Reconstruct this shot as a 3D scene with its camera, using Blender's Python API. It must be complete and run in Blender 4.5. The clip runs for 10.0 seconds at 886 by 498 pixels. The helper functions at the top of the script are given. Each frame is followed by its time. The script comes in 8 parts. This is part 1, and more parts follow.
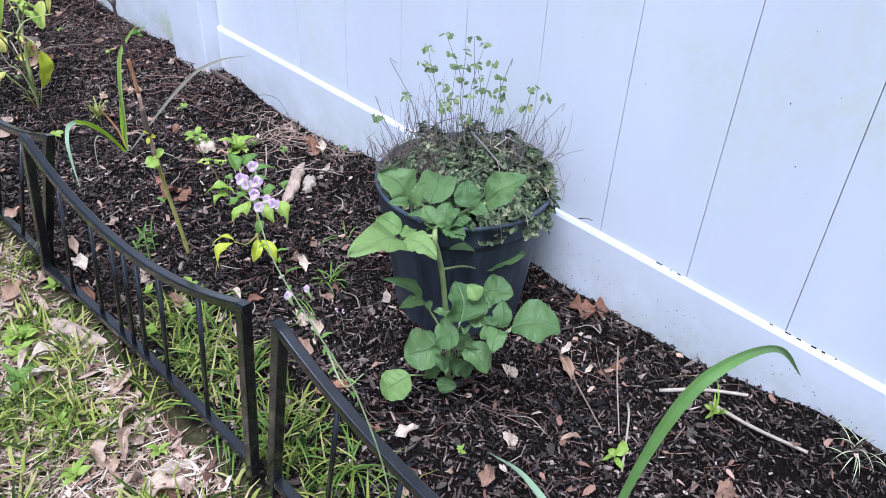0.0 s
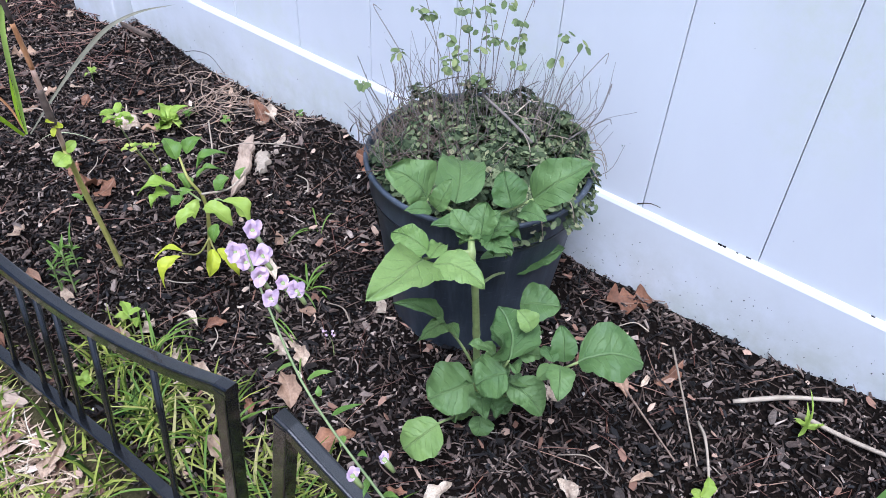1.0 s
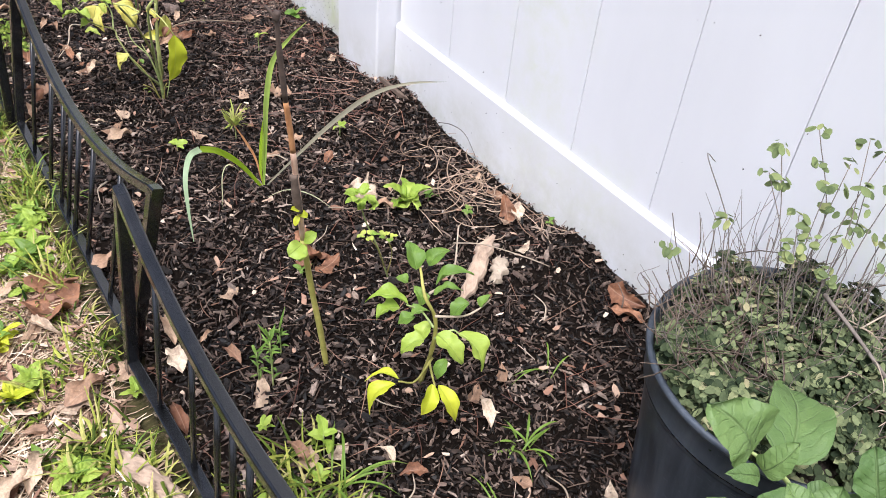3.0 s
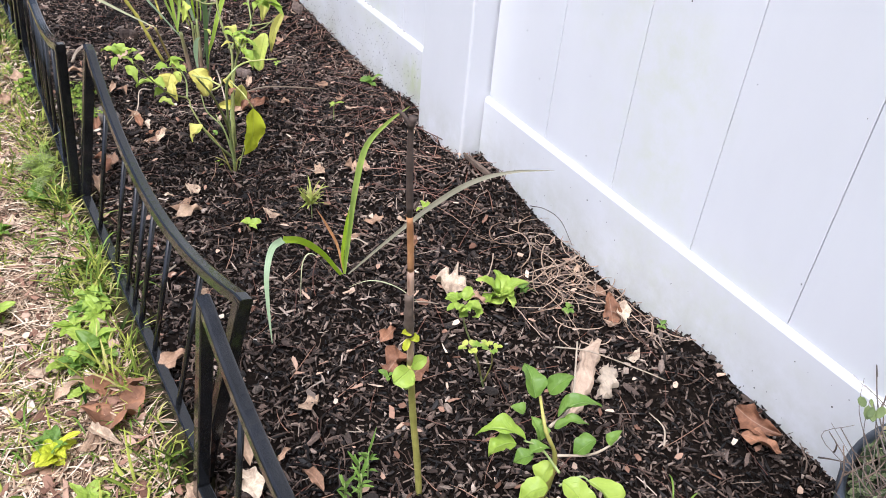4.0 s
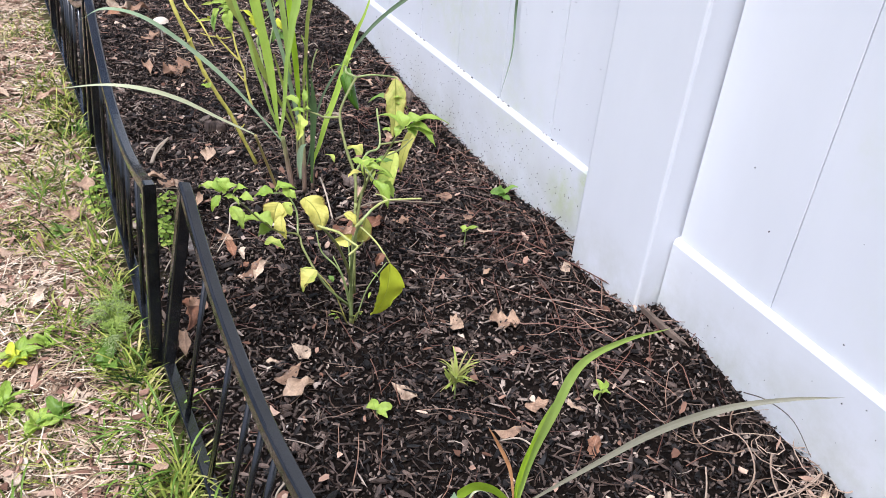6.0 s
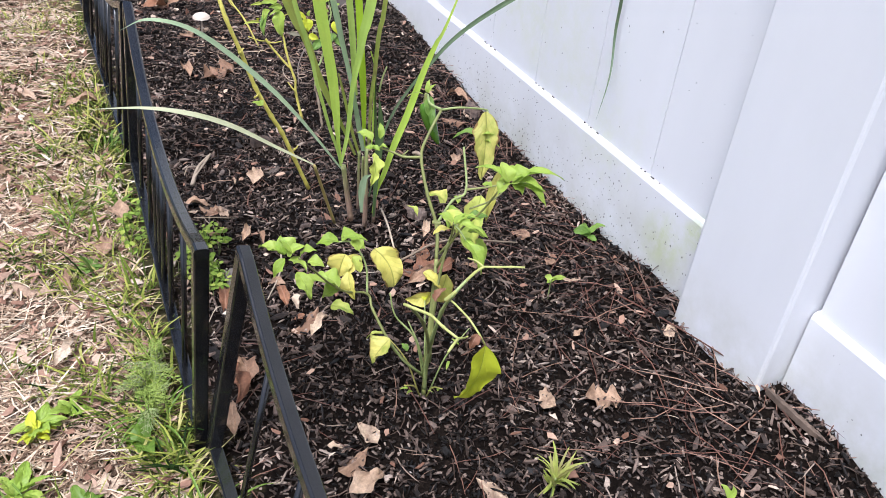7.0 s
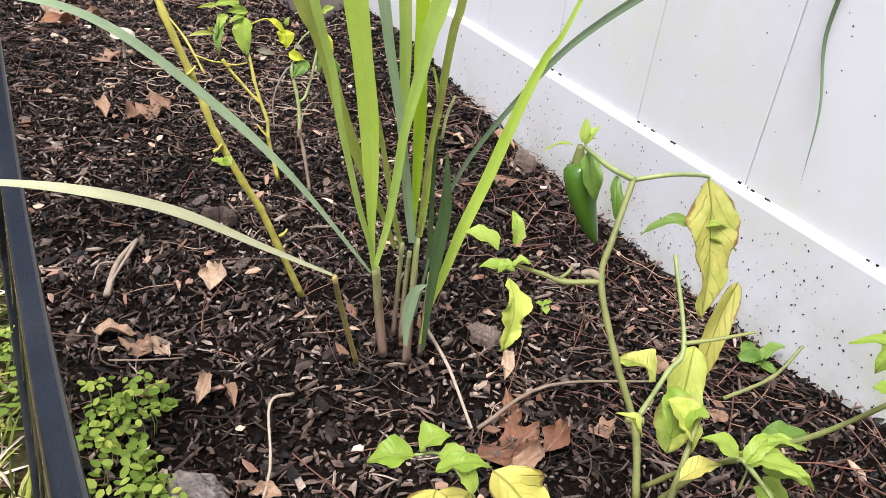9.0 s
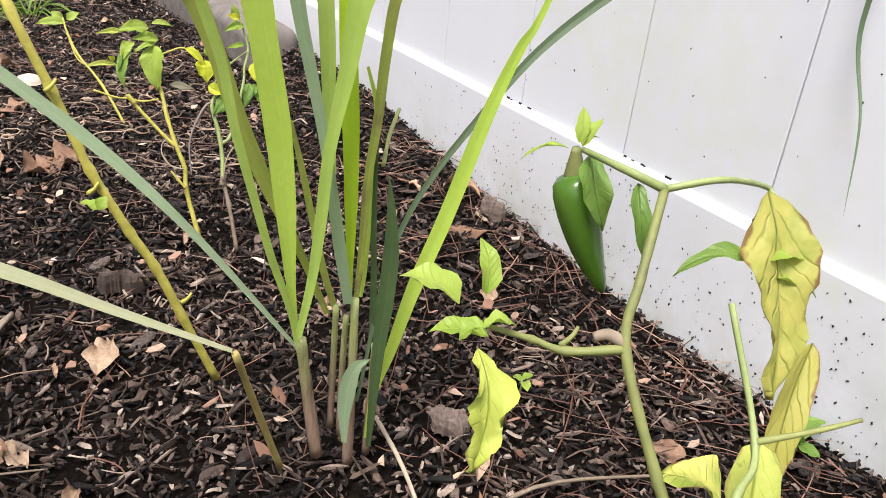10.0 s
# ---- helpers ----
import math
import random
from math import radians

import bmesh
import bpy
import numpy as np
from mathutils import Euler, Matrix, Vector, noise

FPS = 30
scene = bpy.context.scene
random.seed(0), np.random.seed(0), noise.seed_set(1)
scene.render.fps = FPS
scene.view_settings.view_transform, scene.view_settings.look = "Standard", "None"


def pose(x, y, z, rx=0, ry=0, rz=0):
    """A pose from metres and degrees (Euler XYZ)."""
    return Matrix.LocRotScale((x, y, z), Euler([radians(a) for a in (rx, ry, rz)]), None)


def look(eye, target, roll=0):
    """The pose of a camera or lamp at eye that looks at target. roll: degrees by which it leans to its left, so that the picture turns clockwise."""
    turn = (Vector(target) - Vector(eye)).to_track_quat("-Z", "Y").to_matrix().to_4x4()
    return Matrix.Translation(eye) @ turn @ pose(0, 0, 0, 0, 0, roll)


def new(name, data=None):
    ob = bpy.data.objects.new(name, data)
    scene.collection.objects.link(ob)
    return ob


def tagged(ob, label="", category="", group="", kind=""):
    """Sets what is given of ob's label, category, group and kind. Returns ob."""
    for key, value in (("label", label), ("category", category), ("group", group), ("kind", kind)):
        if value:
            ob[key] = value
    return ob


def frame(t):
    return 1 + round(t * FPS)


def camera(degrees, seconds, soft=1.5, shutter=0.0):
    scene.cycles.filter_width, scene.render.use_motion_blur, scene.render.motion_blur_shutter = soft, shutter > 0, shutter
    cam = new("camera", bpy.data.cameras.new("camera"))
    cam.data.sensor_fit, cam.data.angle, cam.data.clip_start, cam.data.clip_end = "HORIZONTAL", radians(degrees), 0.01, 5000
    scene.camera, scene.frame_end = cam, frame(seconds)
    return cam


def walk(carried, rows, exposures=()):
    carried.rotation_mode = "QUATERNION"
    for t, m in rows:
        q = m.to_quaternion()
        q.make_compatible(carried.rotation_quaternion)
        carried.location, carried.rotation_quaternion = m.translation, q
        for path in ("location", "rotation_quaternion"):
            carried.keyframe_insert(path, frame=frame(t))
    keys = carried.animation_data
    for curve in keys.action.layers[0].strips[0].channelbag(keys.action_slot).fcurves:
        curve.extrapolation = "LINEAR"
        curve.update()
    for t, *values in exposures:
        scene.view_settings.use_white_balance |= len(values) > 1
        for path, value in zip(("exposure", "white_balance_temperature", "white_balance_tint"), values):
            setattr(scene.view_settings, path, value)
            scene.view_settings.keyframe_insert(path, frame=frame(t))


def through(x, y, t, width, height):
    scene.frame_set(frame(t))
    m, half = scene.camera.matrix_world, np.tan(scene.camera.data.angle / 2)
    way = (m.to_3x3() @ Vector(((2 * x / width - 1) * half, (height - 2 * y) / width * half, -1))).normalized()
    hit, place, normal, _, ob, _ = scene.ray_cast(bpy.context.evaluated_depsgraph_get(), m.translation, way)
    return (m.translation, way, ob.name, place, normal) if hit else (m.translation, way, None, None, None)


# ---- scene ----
cam = camera(57.8, 10.0, soft=0.9)
PATH = [
    (0, (-0.868, 0.266, 0.831), (0.286, 1.363, -0.38), 2.7),
    (0.5, (-0.819, 0.403, 0.797), (0.362, 1.393, -0.478), 2.6),
    (1, (-0.756, 0.506, 0.738), (0.439, 1.393, -0.598), 3.0),
    (1.5, (-0.689, 0.567, 0.695), (0.478, 1.432, -0.679), 4.6),
    (2, (-0.671, 0.647, 0.697), (0.422, 1.631, -0.658), 5.6),
    (2.5, (-0.678, 0.695, 0.712), (0.325, 1.814, -0.608), 5.8),
    (3, (-0.68, 0.72, 0.708), (0.248, 1.95, -0.568), 5.6),
    (3.2, (-0.677, 0.735, 0.706), (0.223, 2.001, -0.555), 5.4),
    (4.3, (-0.679, 0.913, 0.657), (0.209, 2.261, -0.523), 5.0),
    (4.5, (-0.662, 0.934, 0.629), (0.254, 2.252, -0.564), 5.0),
    (5, (-0.671, 1.011, 0.644), (0.268, 2.321, -0.541), 5.1),
    (5.5, (-0.68, 1.107, 0.673), (0.196, 2.503, -0.46), 4.4),
    (5.7, (-0.669, 1.161, 0.665), (0.179, 2.585, -0.454), 4.2),
    (6.8, (-0.645, 1.364, 0.643), (0.112, 2.814, -0.508), 5.1),
    (7, (-0.647, 1.414, 0.635), (0.112, 2.854, -0.527), 5.3),
    (7.5, (-0.644, 1.548, 0.592), (0.131, 2.963, -0.59), 6.0),
    (8, (-0.638, 1.639, 0.567), (0.159, 3.045, -0.611), 6.1),
    (8.5, (-0.606, 1.745, 0.535), (0.237, 3.148, -0.614), 6.1),
    (9, (-0.577, 1.838, 0.444), (0.343, 3.255, -0.626), 6.8),
    (9.5, (-0.527, 1.906, 0.382), (0.453, 3.345, -0.602), 6.5),
    (10, (-0.501, 1.932, 0.364), (0.519, 3.39, -0.549), 6.1),
]
walk(cam, [(t, look(eye, target, roll)) for t, eye, target, roll in PATH], exposures=[(0,0.52,4840,14),(1.5,0.55,5100,13),(3,0.73,5750,13),(5,0.64,5450,13),(7.5,0.62,5550,13),(10,0.68,6100,12)])

# ---- world, sun, exposure ----
SUN_ELEV, SUN_AZ = 66.0, 238.0      # degrees; azimuth counted clockwise from +y
world = bpy.data.worlds.new("sky")
scene.world = world
world.use_nodes = True
wn = world.node_tree.nodes
sky = wn.new("ShaderNodeTexSky")
sky.sky_type, sky.sun_disc = "NISHITA", False
sky.sun_elevation, sky.sun_rotation = radians(SUN_ELEV), radians(SUN_AZ)
sky.air_density, sky.dust_density, sky.ozone_density = 1.0, 7.0, 1.0
world.node_tree.links.new(sky.outputs[0], wn["Background"].inputs[0])
wn["Background"].inputs[1].default_value = 0.105
sun = new("sun", bpy.data.lights.new("sun", "SUN"))
sun.data.energy, sun.data.angle, sun.data.color = 2.9, radians(24), (1.0, 0.97, 0.93)
_az, _el = radians(SUN_AZ), radians(SUN_ELEV)
sun.matrix_world = look((0, 0, 0), (-math.sin(_az) * math.cos(_el), -math.cos(_az) * math.cos(_el), -math.sin(_el)))

# ---- materials ----
class Nodes:
    """Short hand for building a node material."""
    def __init__(self, name):
        self.mat = bpy.data.materials.new(name)
        self.mat.use_nodes = True
        self.tree = self.mat.node_tree
        self.bsdf = self.tree.nodes["Principled BSDF"]
        self.out = self.tree.nodes["Material Output"]

    def add(self, kind, values=(), **props):
        n = self.tree.nodes.new(kind)
        for k, v in props.items():
            setattr(n, k, v)
        for k, v in dict(values).items():
            if isinstance(v, bpy.types.NodeSocket):
                self.tree.links.new(v, n.inputs[k])
            else:
                n.inputs[k].default_value = v
        return n

    def set(self, key, v):
        if isinstance(v, bpy.types.NodeSocket):
            self.tree.links.new(v, self.bsdf.inputs[key])
        else:
            self.bsdf.inputs[key].default_value = v

    def coords(self):
        return self.add("ShaderNodeTexCoord").outputs["Object"]

    def noise(self, scale, detail=4.0, rough=0.55, vec=None, stretch=None, dist=0.0):
        vec = vec or self.coords()
        if stretch:
            vec = self.add("ShaderNodeMapping", {"Vector": vec, "Scale": stretch}).outputs[0]
        return self.add("ShaderNodeTexNoise", {"Vector": vec, "Scale": scale, "Detail": detail, "Roughness": rough, "Distortion": dist}).outputs[0]

    def ramp(self, fac, stops):
        r = self.add("ShaderNodeValToRGB", {"Fac": fac})
        el = r.color_ramp.elements
        while len(el) < len(stops):
            el.new(0.5)
        for e, (p, c) in zip(el, stops):
            e.position, e.color = p, (*c, 1.0)
        return r.outputs[0]

    def math(self, op, a, b=0.0, clamp=False):
        n = self.add("ShaderNodeMath", {0: a, 1: b}, operation=op)
        n.use_clamp = clamp
        return n.outputs[0]

    def mix(self, fac, a, b, blend="MIX"):
        n = self.add("ShaderNodeMix", data_type="RGBA", blend_type=blend)
        for k, v in ((0, fac), (6, a), (7, b)):
            if isinstance(v, bpy.types.NodeSocket):
                self.tree.links.new(v, n.inputs[k])
            else:
                n.inputs[k].default_value = v if k == 0 else (*v[:3], 1.0)
        return n.outputs[2]

    def bump(self, height, strength=0.3, distance=0.002, normal=None):
        vals = {"Height": height, "Strength": strength, "Distance": distance}
        if normal:
            vals["Normal"] = normal
        return self.add("ShaderNodeBump", vals).outputs[0]

    def random(self):
        return self.add("ShaderNodeObjectInfo").outputs["Random"]

    def island(self):
        return self.add("ShaderNodeNewGeometry").outputs["Random Per Island"]

    def through_light(self, color, amount):
        """Lets part of the light through, as thin leaves do."""
        t = self.add("ShaderNodeBsdfTranslucent", {"Color": color})
        m = self.add("ShaderNodeMixShader", {0: amount, 1: self.bsdf.outputs[0], 2: t.outputs[0]})
        self.tree.links.new(m.outputs[0], self.out.inputs[0])


def vinyl_material():
    n = Nodes("white_vinyl")
    film = n.noise(5.0, 5, 0.6, stretch=(1, 1, 0.35))
    grime = n.noise(38.0, 6, 0.7)
    col = n.ramp(film, [(0.3, (0.69, 0.69, 0.70)), (0.7, (0.75, 0.75, 0.76))])
    algae = n.math("MULTIPLY", n.ramp(n.noise(3.2, 4, 0.6), [(0.52, (0, 0, 0)), (0.70, (1, 1, 1))]), n.ramp(grime, [(0.35, (0, 0, 0)), (0.7, (1, 1, 1))]))
    col = n.mix(n.math("MULTIPLY", algae, 0.5), col, (0.62, 0.66, 0.42))
    place = n.add("ShaderNodeNewGeometry").outputs["Position"]
    for where, reach in (((0.0, 1.992, 0.108), 0.030), ((0.0, 2.040, 0.060), 0.055)):       # green stains beside the post
        far = n.add("ShaderNodeVectorMath", {0: place, 1: where}, operation="DISTANCE").outputs["Value"]
        spot = n.add("ShaderNodeMapRange", {"Value": far, 1: 0.0, 2: reach, 3: 1.0, 4: 0.0}).outputs[0]
        col = n.mix(n.math("MULTIPLY", n.math("MULTIPLY", spot, n.ramp(grime, [(0.35, (0.1,) * 3), (0.6, (1, 1, 1))])), 0.85), col, (0.50, 0.58, 0.20))
    low = n.add("ShaderNodeMapRange", {"Value": n.add("ShaderNodeSeparateXYZ", {0: place}).outputs[2], 1: 0.005, 2: 0.125, 3: 1.0, 4: 0.0}).outputs[0]
    splash = n.ramp(n.noise(11.0, 6, 0.7), [(0.36, (0, 0, 0)), (0.68, (1, 1, 1))])
    col = n.mix(n.math("MULTIPLY", n.math("MULTIPLY", low, splash), 0.85), col, (0.47, 0.47, 0.37))      # splashed soil and green film
    n.set("Base Color", col)
    n.set("Roughness", n.add("ShaderNodeMapRange", {"Value": grime, 3: 0.34, 4: 0.5}).outputs[0])
    n.set("Normal", n.bump(n.noise(9.0, 3), 0.08, 0.004))
    return n.mat


def metal_material():
    n = Nodes("black_painted_steel")
    a = n.noise(60, 5)
    dust = n.ramp(n.noise(14, 5, 0.7), [(0.45, (0, 0, 0)), (0.75, (0.5,) * 3)])
    col = n.ramp(a, [(0.3, (0.004, 0.0042, 0.0046)), (0.75, (0.010, 0.0105, 0.0115))])
    n.set("Base Color", n.mix(dust, col, (0.026, 0.026, 0.026)))
    n.set("Roughness", n.add("ShaderNodeMapRange", {"Value": n.noise(25, 5, 0.7), 3: 0.14, 4: 0.28}).outputs[0])
    n.set("Specular IOR Level", 0.4)
    n.set("Coat Weight", 0.45)
    n.set("Coat IOR", 1.6)
    n.set("Coat Roughness", 0.06)
    n.set("Normal", n.bump(n.noise(420, 2), 0.12, 0.0006))
    return n.mat


def ground_material():
    n = Nodes("garden_soil_and_lawn")
    fine, mid = n.noise(180, 6, 0.7), n.noise(24, 5, 0.6)
    soil = n.ramp(fine, [(0.3, (0.002, 0.0015, 0.0012)), (0.55, (0.009, 0.0065, 0.005)), (0.8, (0.036, 0.025, 0.018))])
    thatch = n.ramp(n.noise(90, 6, 0.75, stretch=(1, 3, 1)), [(0.30, (0.008, 0.006, 0.004)), (0.52, (0.050, 0.034, 0.021)), (0.78, (0.20, 0.14, 0.088))])
    thatch = n.mix(n.math("MULTIPLY", mid, 0.6), thatch, (0.06, 0.075, 0.018))
    x = n.add("ShaderNodeSeparateXYZ", {0: n.coords()}).outputs[0]
    edge = n.math("ADD", x, n.math("MULTIPLY", n.math("SUBTRACT", mid, 0.5), 0.14))
    bed = n.add("ShaderNodeMapRange", {"Value": edge, 1: -0.60, 2: -0.57, 3: 0.0, 4: 1.0}).outputs[0]
    n.set("Base Color", n.mix(bed, thatch, soil))
    n.set("Roughness", 0.92)
    n.set("Specular IOR Level", 0.04)
    n.set("Normal", n.bump(fine, 0.7, 0.006))
    return n.mat


def chip_material(name, stops, rough=0.8, grain=0.5, gloss=0.08, drift=0.0, through=0.0):
    """Loose pieces, each with a tone of its own, with a grain along them."""
    n = Nodes(name)
    pick = n.island()
    if drift:
        pick = n.math("ADD", pick, n.math("MULTIPLY", n.math("SUBTRACT", n.noise(7.0, 3, 0.6), 0.5), drift), True)
    tone = n.ramp(pick, stops)
    g = n.noise(260, 5, 0.7)
    col = n.mix(1.0, tone, n.ramp(g, [(0.25, (1 - grain,) * 3), (0.75, (1 + grain * 0.5,) * 3)]), "MULTIPLY")
    n.set("Base Color", col)
    n.set("Roughness", rough)
    n.set("Specular IOR Level", gloss)
    n.set("Normal", n.bump(g, 0.5, 0.0015))
    if through:
        n.through_light(col, through)
    return n.mat


def leaf_material(name, dark, light, vein, rough=0.5, through=0.3, spots=None, veins=7.0, patch=None, margin=None, relief=0.0018, marked=0.42):
    """A living leaf: mid rib and side veins from its own length and width, mottled at two scales. patch: a second colour that spreads over parts of it."""
    n = Nodes(name)
    uv = n.add("ShaderNodeSeparateXYZ", {0: n.add("ShaderNodeTexCoord").outputs["UV"]})
    u, v = uv.outputs[0], n.math("ABSOLUTE", uv.outputs[1])
    rib = n.math("SUBTRACT", 1.0, n.math("MULTIPLY", v, 16.0), True)
    drift = n.math("MULTIPLY", n.math("SUBTRACT", n.noise(60, 3), 0.5), 0.20)
    w = n.math("FRACT", n.math("MULTIPLY", n.math("ADD", n.math("SUBTRACT", u, n.math("MULTIPLY", v, 0.30)), drift), veins))
    side = n.math("SUBTRACT", 1.0, n.math("MULTIPLY", n.math("ABSOLUTE", n.math("SUBTRACT", w, 0.5)), 9.0), True)
    side = n.math("MULTIPLY", side, n.ramp(n.noise(95, 3, 0.6), [(0.38, (0.15,) * 3), (0.66, (1, 1, 1))]))
    lines = n.math("MAXIMUM", rib, n.math("MULTIPLY", side, 0.32 if marked < 0.5 else 0.6)) if veins else n.math("MULTIPLY", n.math("SUBTRACT", 1.0, n.math("MULTIPLY", v, 5.0), True), 0.35)
    blotch, fine = n.noise(45, 4), n.noise(330, 4, 0.6)
    base = n.mix(n.math("ADD", n.math("MULTIPLY", blotch, 0.8), n.math("MULTIPLY", n.math("SUBTRACT", n.random(), 0.5), 0.5), True), dark, light)
    if patch:
        where = n.ramp(n.math("ADD", n.noise(42, 4, 0.6), n.math("MULTIPLY", n.math("SUBTRACT", n.random(), 0.5), 0.35)), [(0.50, (0, 0, 0)), (0.72, (1, 1, 1))])
        base = n.mix(n.math("MULTIPLY", where, n.math("SUBTRACT", 1.0, n.math("MULTIPLY", lines, 0.7))), base, patch)
    if not veins:
        lanes = n.add("ShaderNodeMapping", {"Vector": n.add("ShaderNodeTexCoord").outputs["UV"], "Scale": (1.2, 9.0, 1.0)}).outputs[0]
        base = n.mix(n.ramp(n.noise(1.6, 3, 0.6, vec=lanes), [(0.35, (0, 0, 0)), (0.7, (0.55,) * 3)]), base, dark)
    if margin:
        out = n.add("ShaderNodeSeparateXYZ", {0: n.add("ShaderNodeUVMap", uv_map="Edge").outputs[0]}).outputs[0]
        out = n.math("ADD", out, n.math("MULTIPLY", n.math("SUBTRACT", n.noise(38, 4, 0.6), 0.5), 1.1))
        base = n.mix(n.ramp(out, [(0.92, (0, 0, 0)), (1.12, (0.9,) * 3)]), base, margin)
    if spots:
        base = n.mix(n.ramp(n.noise(75, 3), [(0.66, (0, 0, 0)), (0.72, (1, 1, 1))]), base, spots)
    base = n.mix(n.math("MULTIPLY", lines, marked), base, vein)
    base = n.mix(n.math("MULTIPLY", fine, 0.3), base, tuple(c * 0.6 for c in dark))
    n.set("Base Color", base)
    n.set("Roughness", rough)
    n.set("Specular IOR Level", 0.32)
    n.set("Normal", n.bump(n.math("ADD", n.math("SUBTRACT", n.math("MULTIPLY", blotch, 0.6), n.math("MULTIPLY", lines, 1.0 if veins else 0.25)), n.math("MULTIPLY", fine, 0.25)), 0.6, relief))
    n.through_light(base, through)
    return n.mat


def plain_material(name, a, b, scale=60.0, rough=0.7, bump=0.4, dist=0.001, stretch=None, vary=0.0, through=0.0):
    n = Nodes(name)
    g = n.noise(scale, 5, 0.65, stretch=stretch)
    big = n.noise(scale * 0.12, 3)
    fac = n.math("ADD", n.math("MULTIPLY", g, 0.7), n.math("MULTIPLY", big, 0.3))
    if vary:
        fac = n.math("ADD", fac, n.math("MULTIPLY", n.math("SUBTRACT", n.random(), 0.5), vary))
    col = n.ramp(fac, [(0.3, a), (0.7, b)])
    n.set("Base Color", col)
    n.set("Roughness", rough)
    n.set("Normal", n.bump(g, bump, dist))
    if through:
        n.through_light(col, through)
    return n.mat


def dead_leaf_material(name, stops):
    n = Nodes(name)
    uv = n.add("ShaderNodeSeparateXYZ", {0: n.add("ShaderNodeTexCoord").outputs["UV"]})
    v = n.math("ABSOLUTE", uv.outputs[1])
    rib = n.math("SUBTRACT", 1.0, n.math("MULTIPLY", v, 14.0), True)
    col = n.ramp(n.random(), stops)
    g = n.noise(16, 5, 0.7)
    col = n.mix(1.0, col, n.ramp(g, [(0.25, (0.55,) * 3), (0.7, (1.15,) * 3)]), "MULTIPLY")
    col = n.mix(n.ramp(n.noise(2.6, 4, 0.6), [(0.42, (0, 0, 0)), (0.66, (0.75,) * 3)]), col, tuple(0.42 * c for c in stops[0][1]))
    col = n.mix(n.math("MULTIPLY", rib, 0.3), col, (0.50, 0.36, 0.25))
    n.set("Base Color", col)
    n.set("Roughness", 0.72)
    n.set("Normal", n.bump(g, 0.5, 0.001))
    n.through_light(col, 0.12)
    return n.mat


def pot_material():
    """Black nursery plastic, dusty and scuffed in upright streaks."""
    n = Nodes("black_pot_plastic")
    dust = n.noise(16, 6, 0.68, stretch=(1, 1, 0.30))
    streak = n.ramp(n.noise(70, 6, 0.7, stretch=(1, 1, 0.10)), [(0.46, (0, 0, 0)), (0.72, (0.75,) * 3)])
    scuff = n.ramp(n.noise(60, 5, 0.7, stretch=(1, 1, 4)), [(0.60, (0, 0, 0)), (0.74, (0.6,) * 3)])
    col = n.ramp(dust, [(0.32, (0.010, 0.013, 0.018)), (0.68, (0.056, 0.067, 0.084))])
    col = n.mix(n.math("MULTIPLY", streak, dust), col, (0.125, 0.142, 0.165))
    n.set("Base Color", n.mix(scuff, col, (0.15, 0.165, 0.185)))
    n.set("Roughness", n.add("ShaderNodeMapRange", {"Value": dust, 3: 0.32, 4: 0.62}).outputs[0])
    n.set("Normal", n.bump(n.math("ADD", dust, n.math("MULTIPLY", streak, 0.3)), 0.35, 0.002))
    return n.mat


VINYL, STEEL, GROUND = vinyl_material(), metal_material(), ground_material()
MULCH = chip_material("bark_mulch", [(0.0, (0.003, 0.0024, 0.002)), (0.30, (0.014, 0.0105, 0.0085)), (0.58, (0.062, 0.043, 0.033)), (0.84, (0.165, 0.115, 0.088)), (0.965, (0.27, 0.205, 0.16)), (1.0, (0.42, 0.33, 0.26))], rough=0.55, grain=0.6, gloss=0.22, drift=0.8)
STRAW = chip_material("dry_straw", [(0.0, (0.060, 0.036, 0.023)), (0.33, (0.27, 0.175, 0.112)), (0.70, (0.58, 0.43, 0.29)), (1.0, (0.80, 0.68, 0.51))], 0.7, 0.25, drift=0.6)
NEEDLE = chip_material("pine_needles", [(0.0, (0.065, 0.026, 0.018)), (0.6, (0.17, 0.075, 0.048)), (1.0, (0.34, 0.21, 0.14))], 0.5, 0.2, 0.3)
FIBRE = chip_material("bark_fibre", [(0.0, (0.02, 0.013, 0.010)), (0.6, (0.075, 0.05, 0.037)), (0.9, (0.17, 0.12, 0.09)), (1.0, (0.40, 0.32, 0.25))], 0.75, 0.2)
ROOT = chip_material("dry_roots", [(0.0, (0.20, 0.13, 0.085)), (1.0, (0.45, 0.34, 0.25))], 0.75, 0.3)
GRASS = chip_material("lawn_grass", [(0.0, (0.018, 0.040, 0.008)), (0.35, (0.165, 0.220, 0.030)), (0.75, (0.47, 0.49, 0.095)), (1.0, (0.58, 0.51, 0.22))], 0.5, 0.2, drift=0.5, through=0.35)
TUFT = leaf_material("tuft_blade", (0.115, 0.205, 0.022), (0.270, 0.380, 0.060), (0.34, 0.42, 0.12), 0.45, 0.3, None, 0.0)
CRUMB = chip_material("dead_leaf_crumbs", [(0.0, (0.10, 0.050, 0.032)), (0.45, (0.30, 0.17, 0.115)), (0.8, (0.50, 0.35, 0.25)), (1.0, (0.66, 0.54, 0.42))], 0.75, 0.25)
CLOVER = chip_material("clover_leaflets", [(0.0, (0.120, 0.190, 0.028)), (0.6, (0.26, 0.36, 0.060)), (1.0, (0.46, 0.50, 0.10))], 0.5, 0.2, through=0.3)
GRIT = chip_material("grit", [(0.0, (0.22, 0.19, 0.16)), (1.0, (0.58, 0.53, 0.47))], 0.7, 0.2)
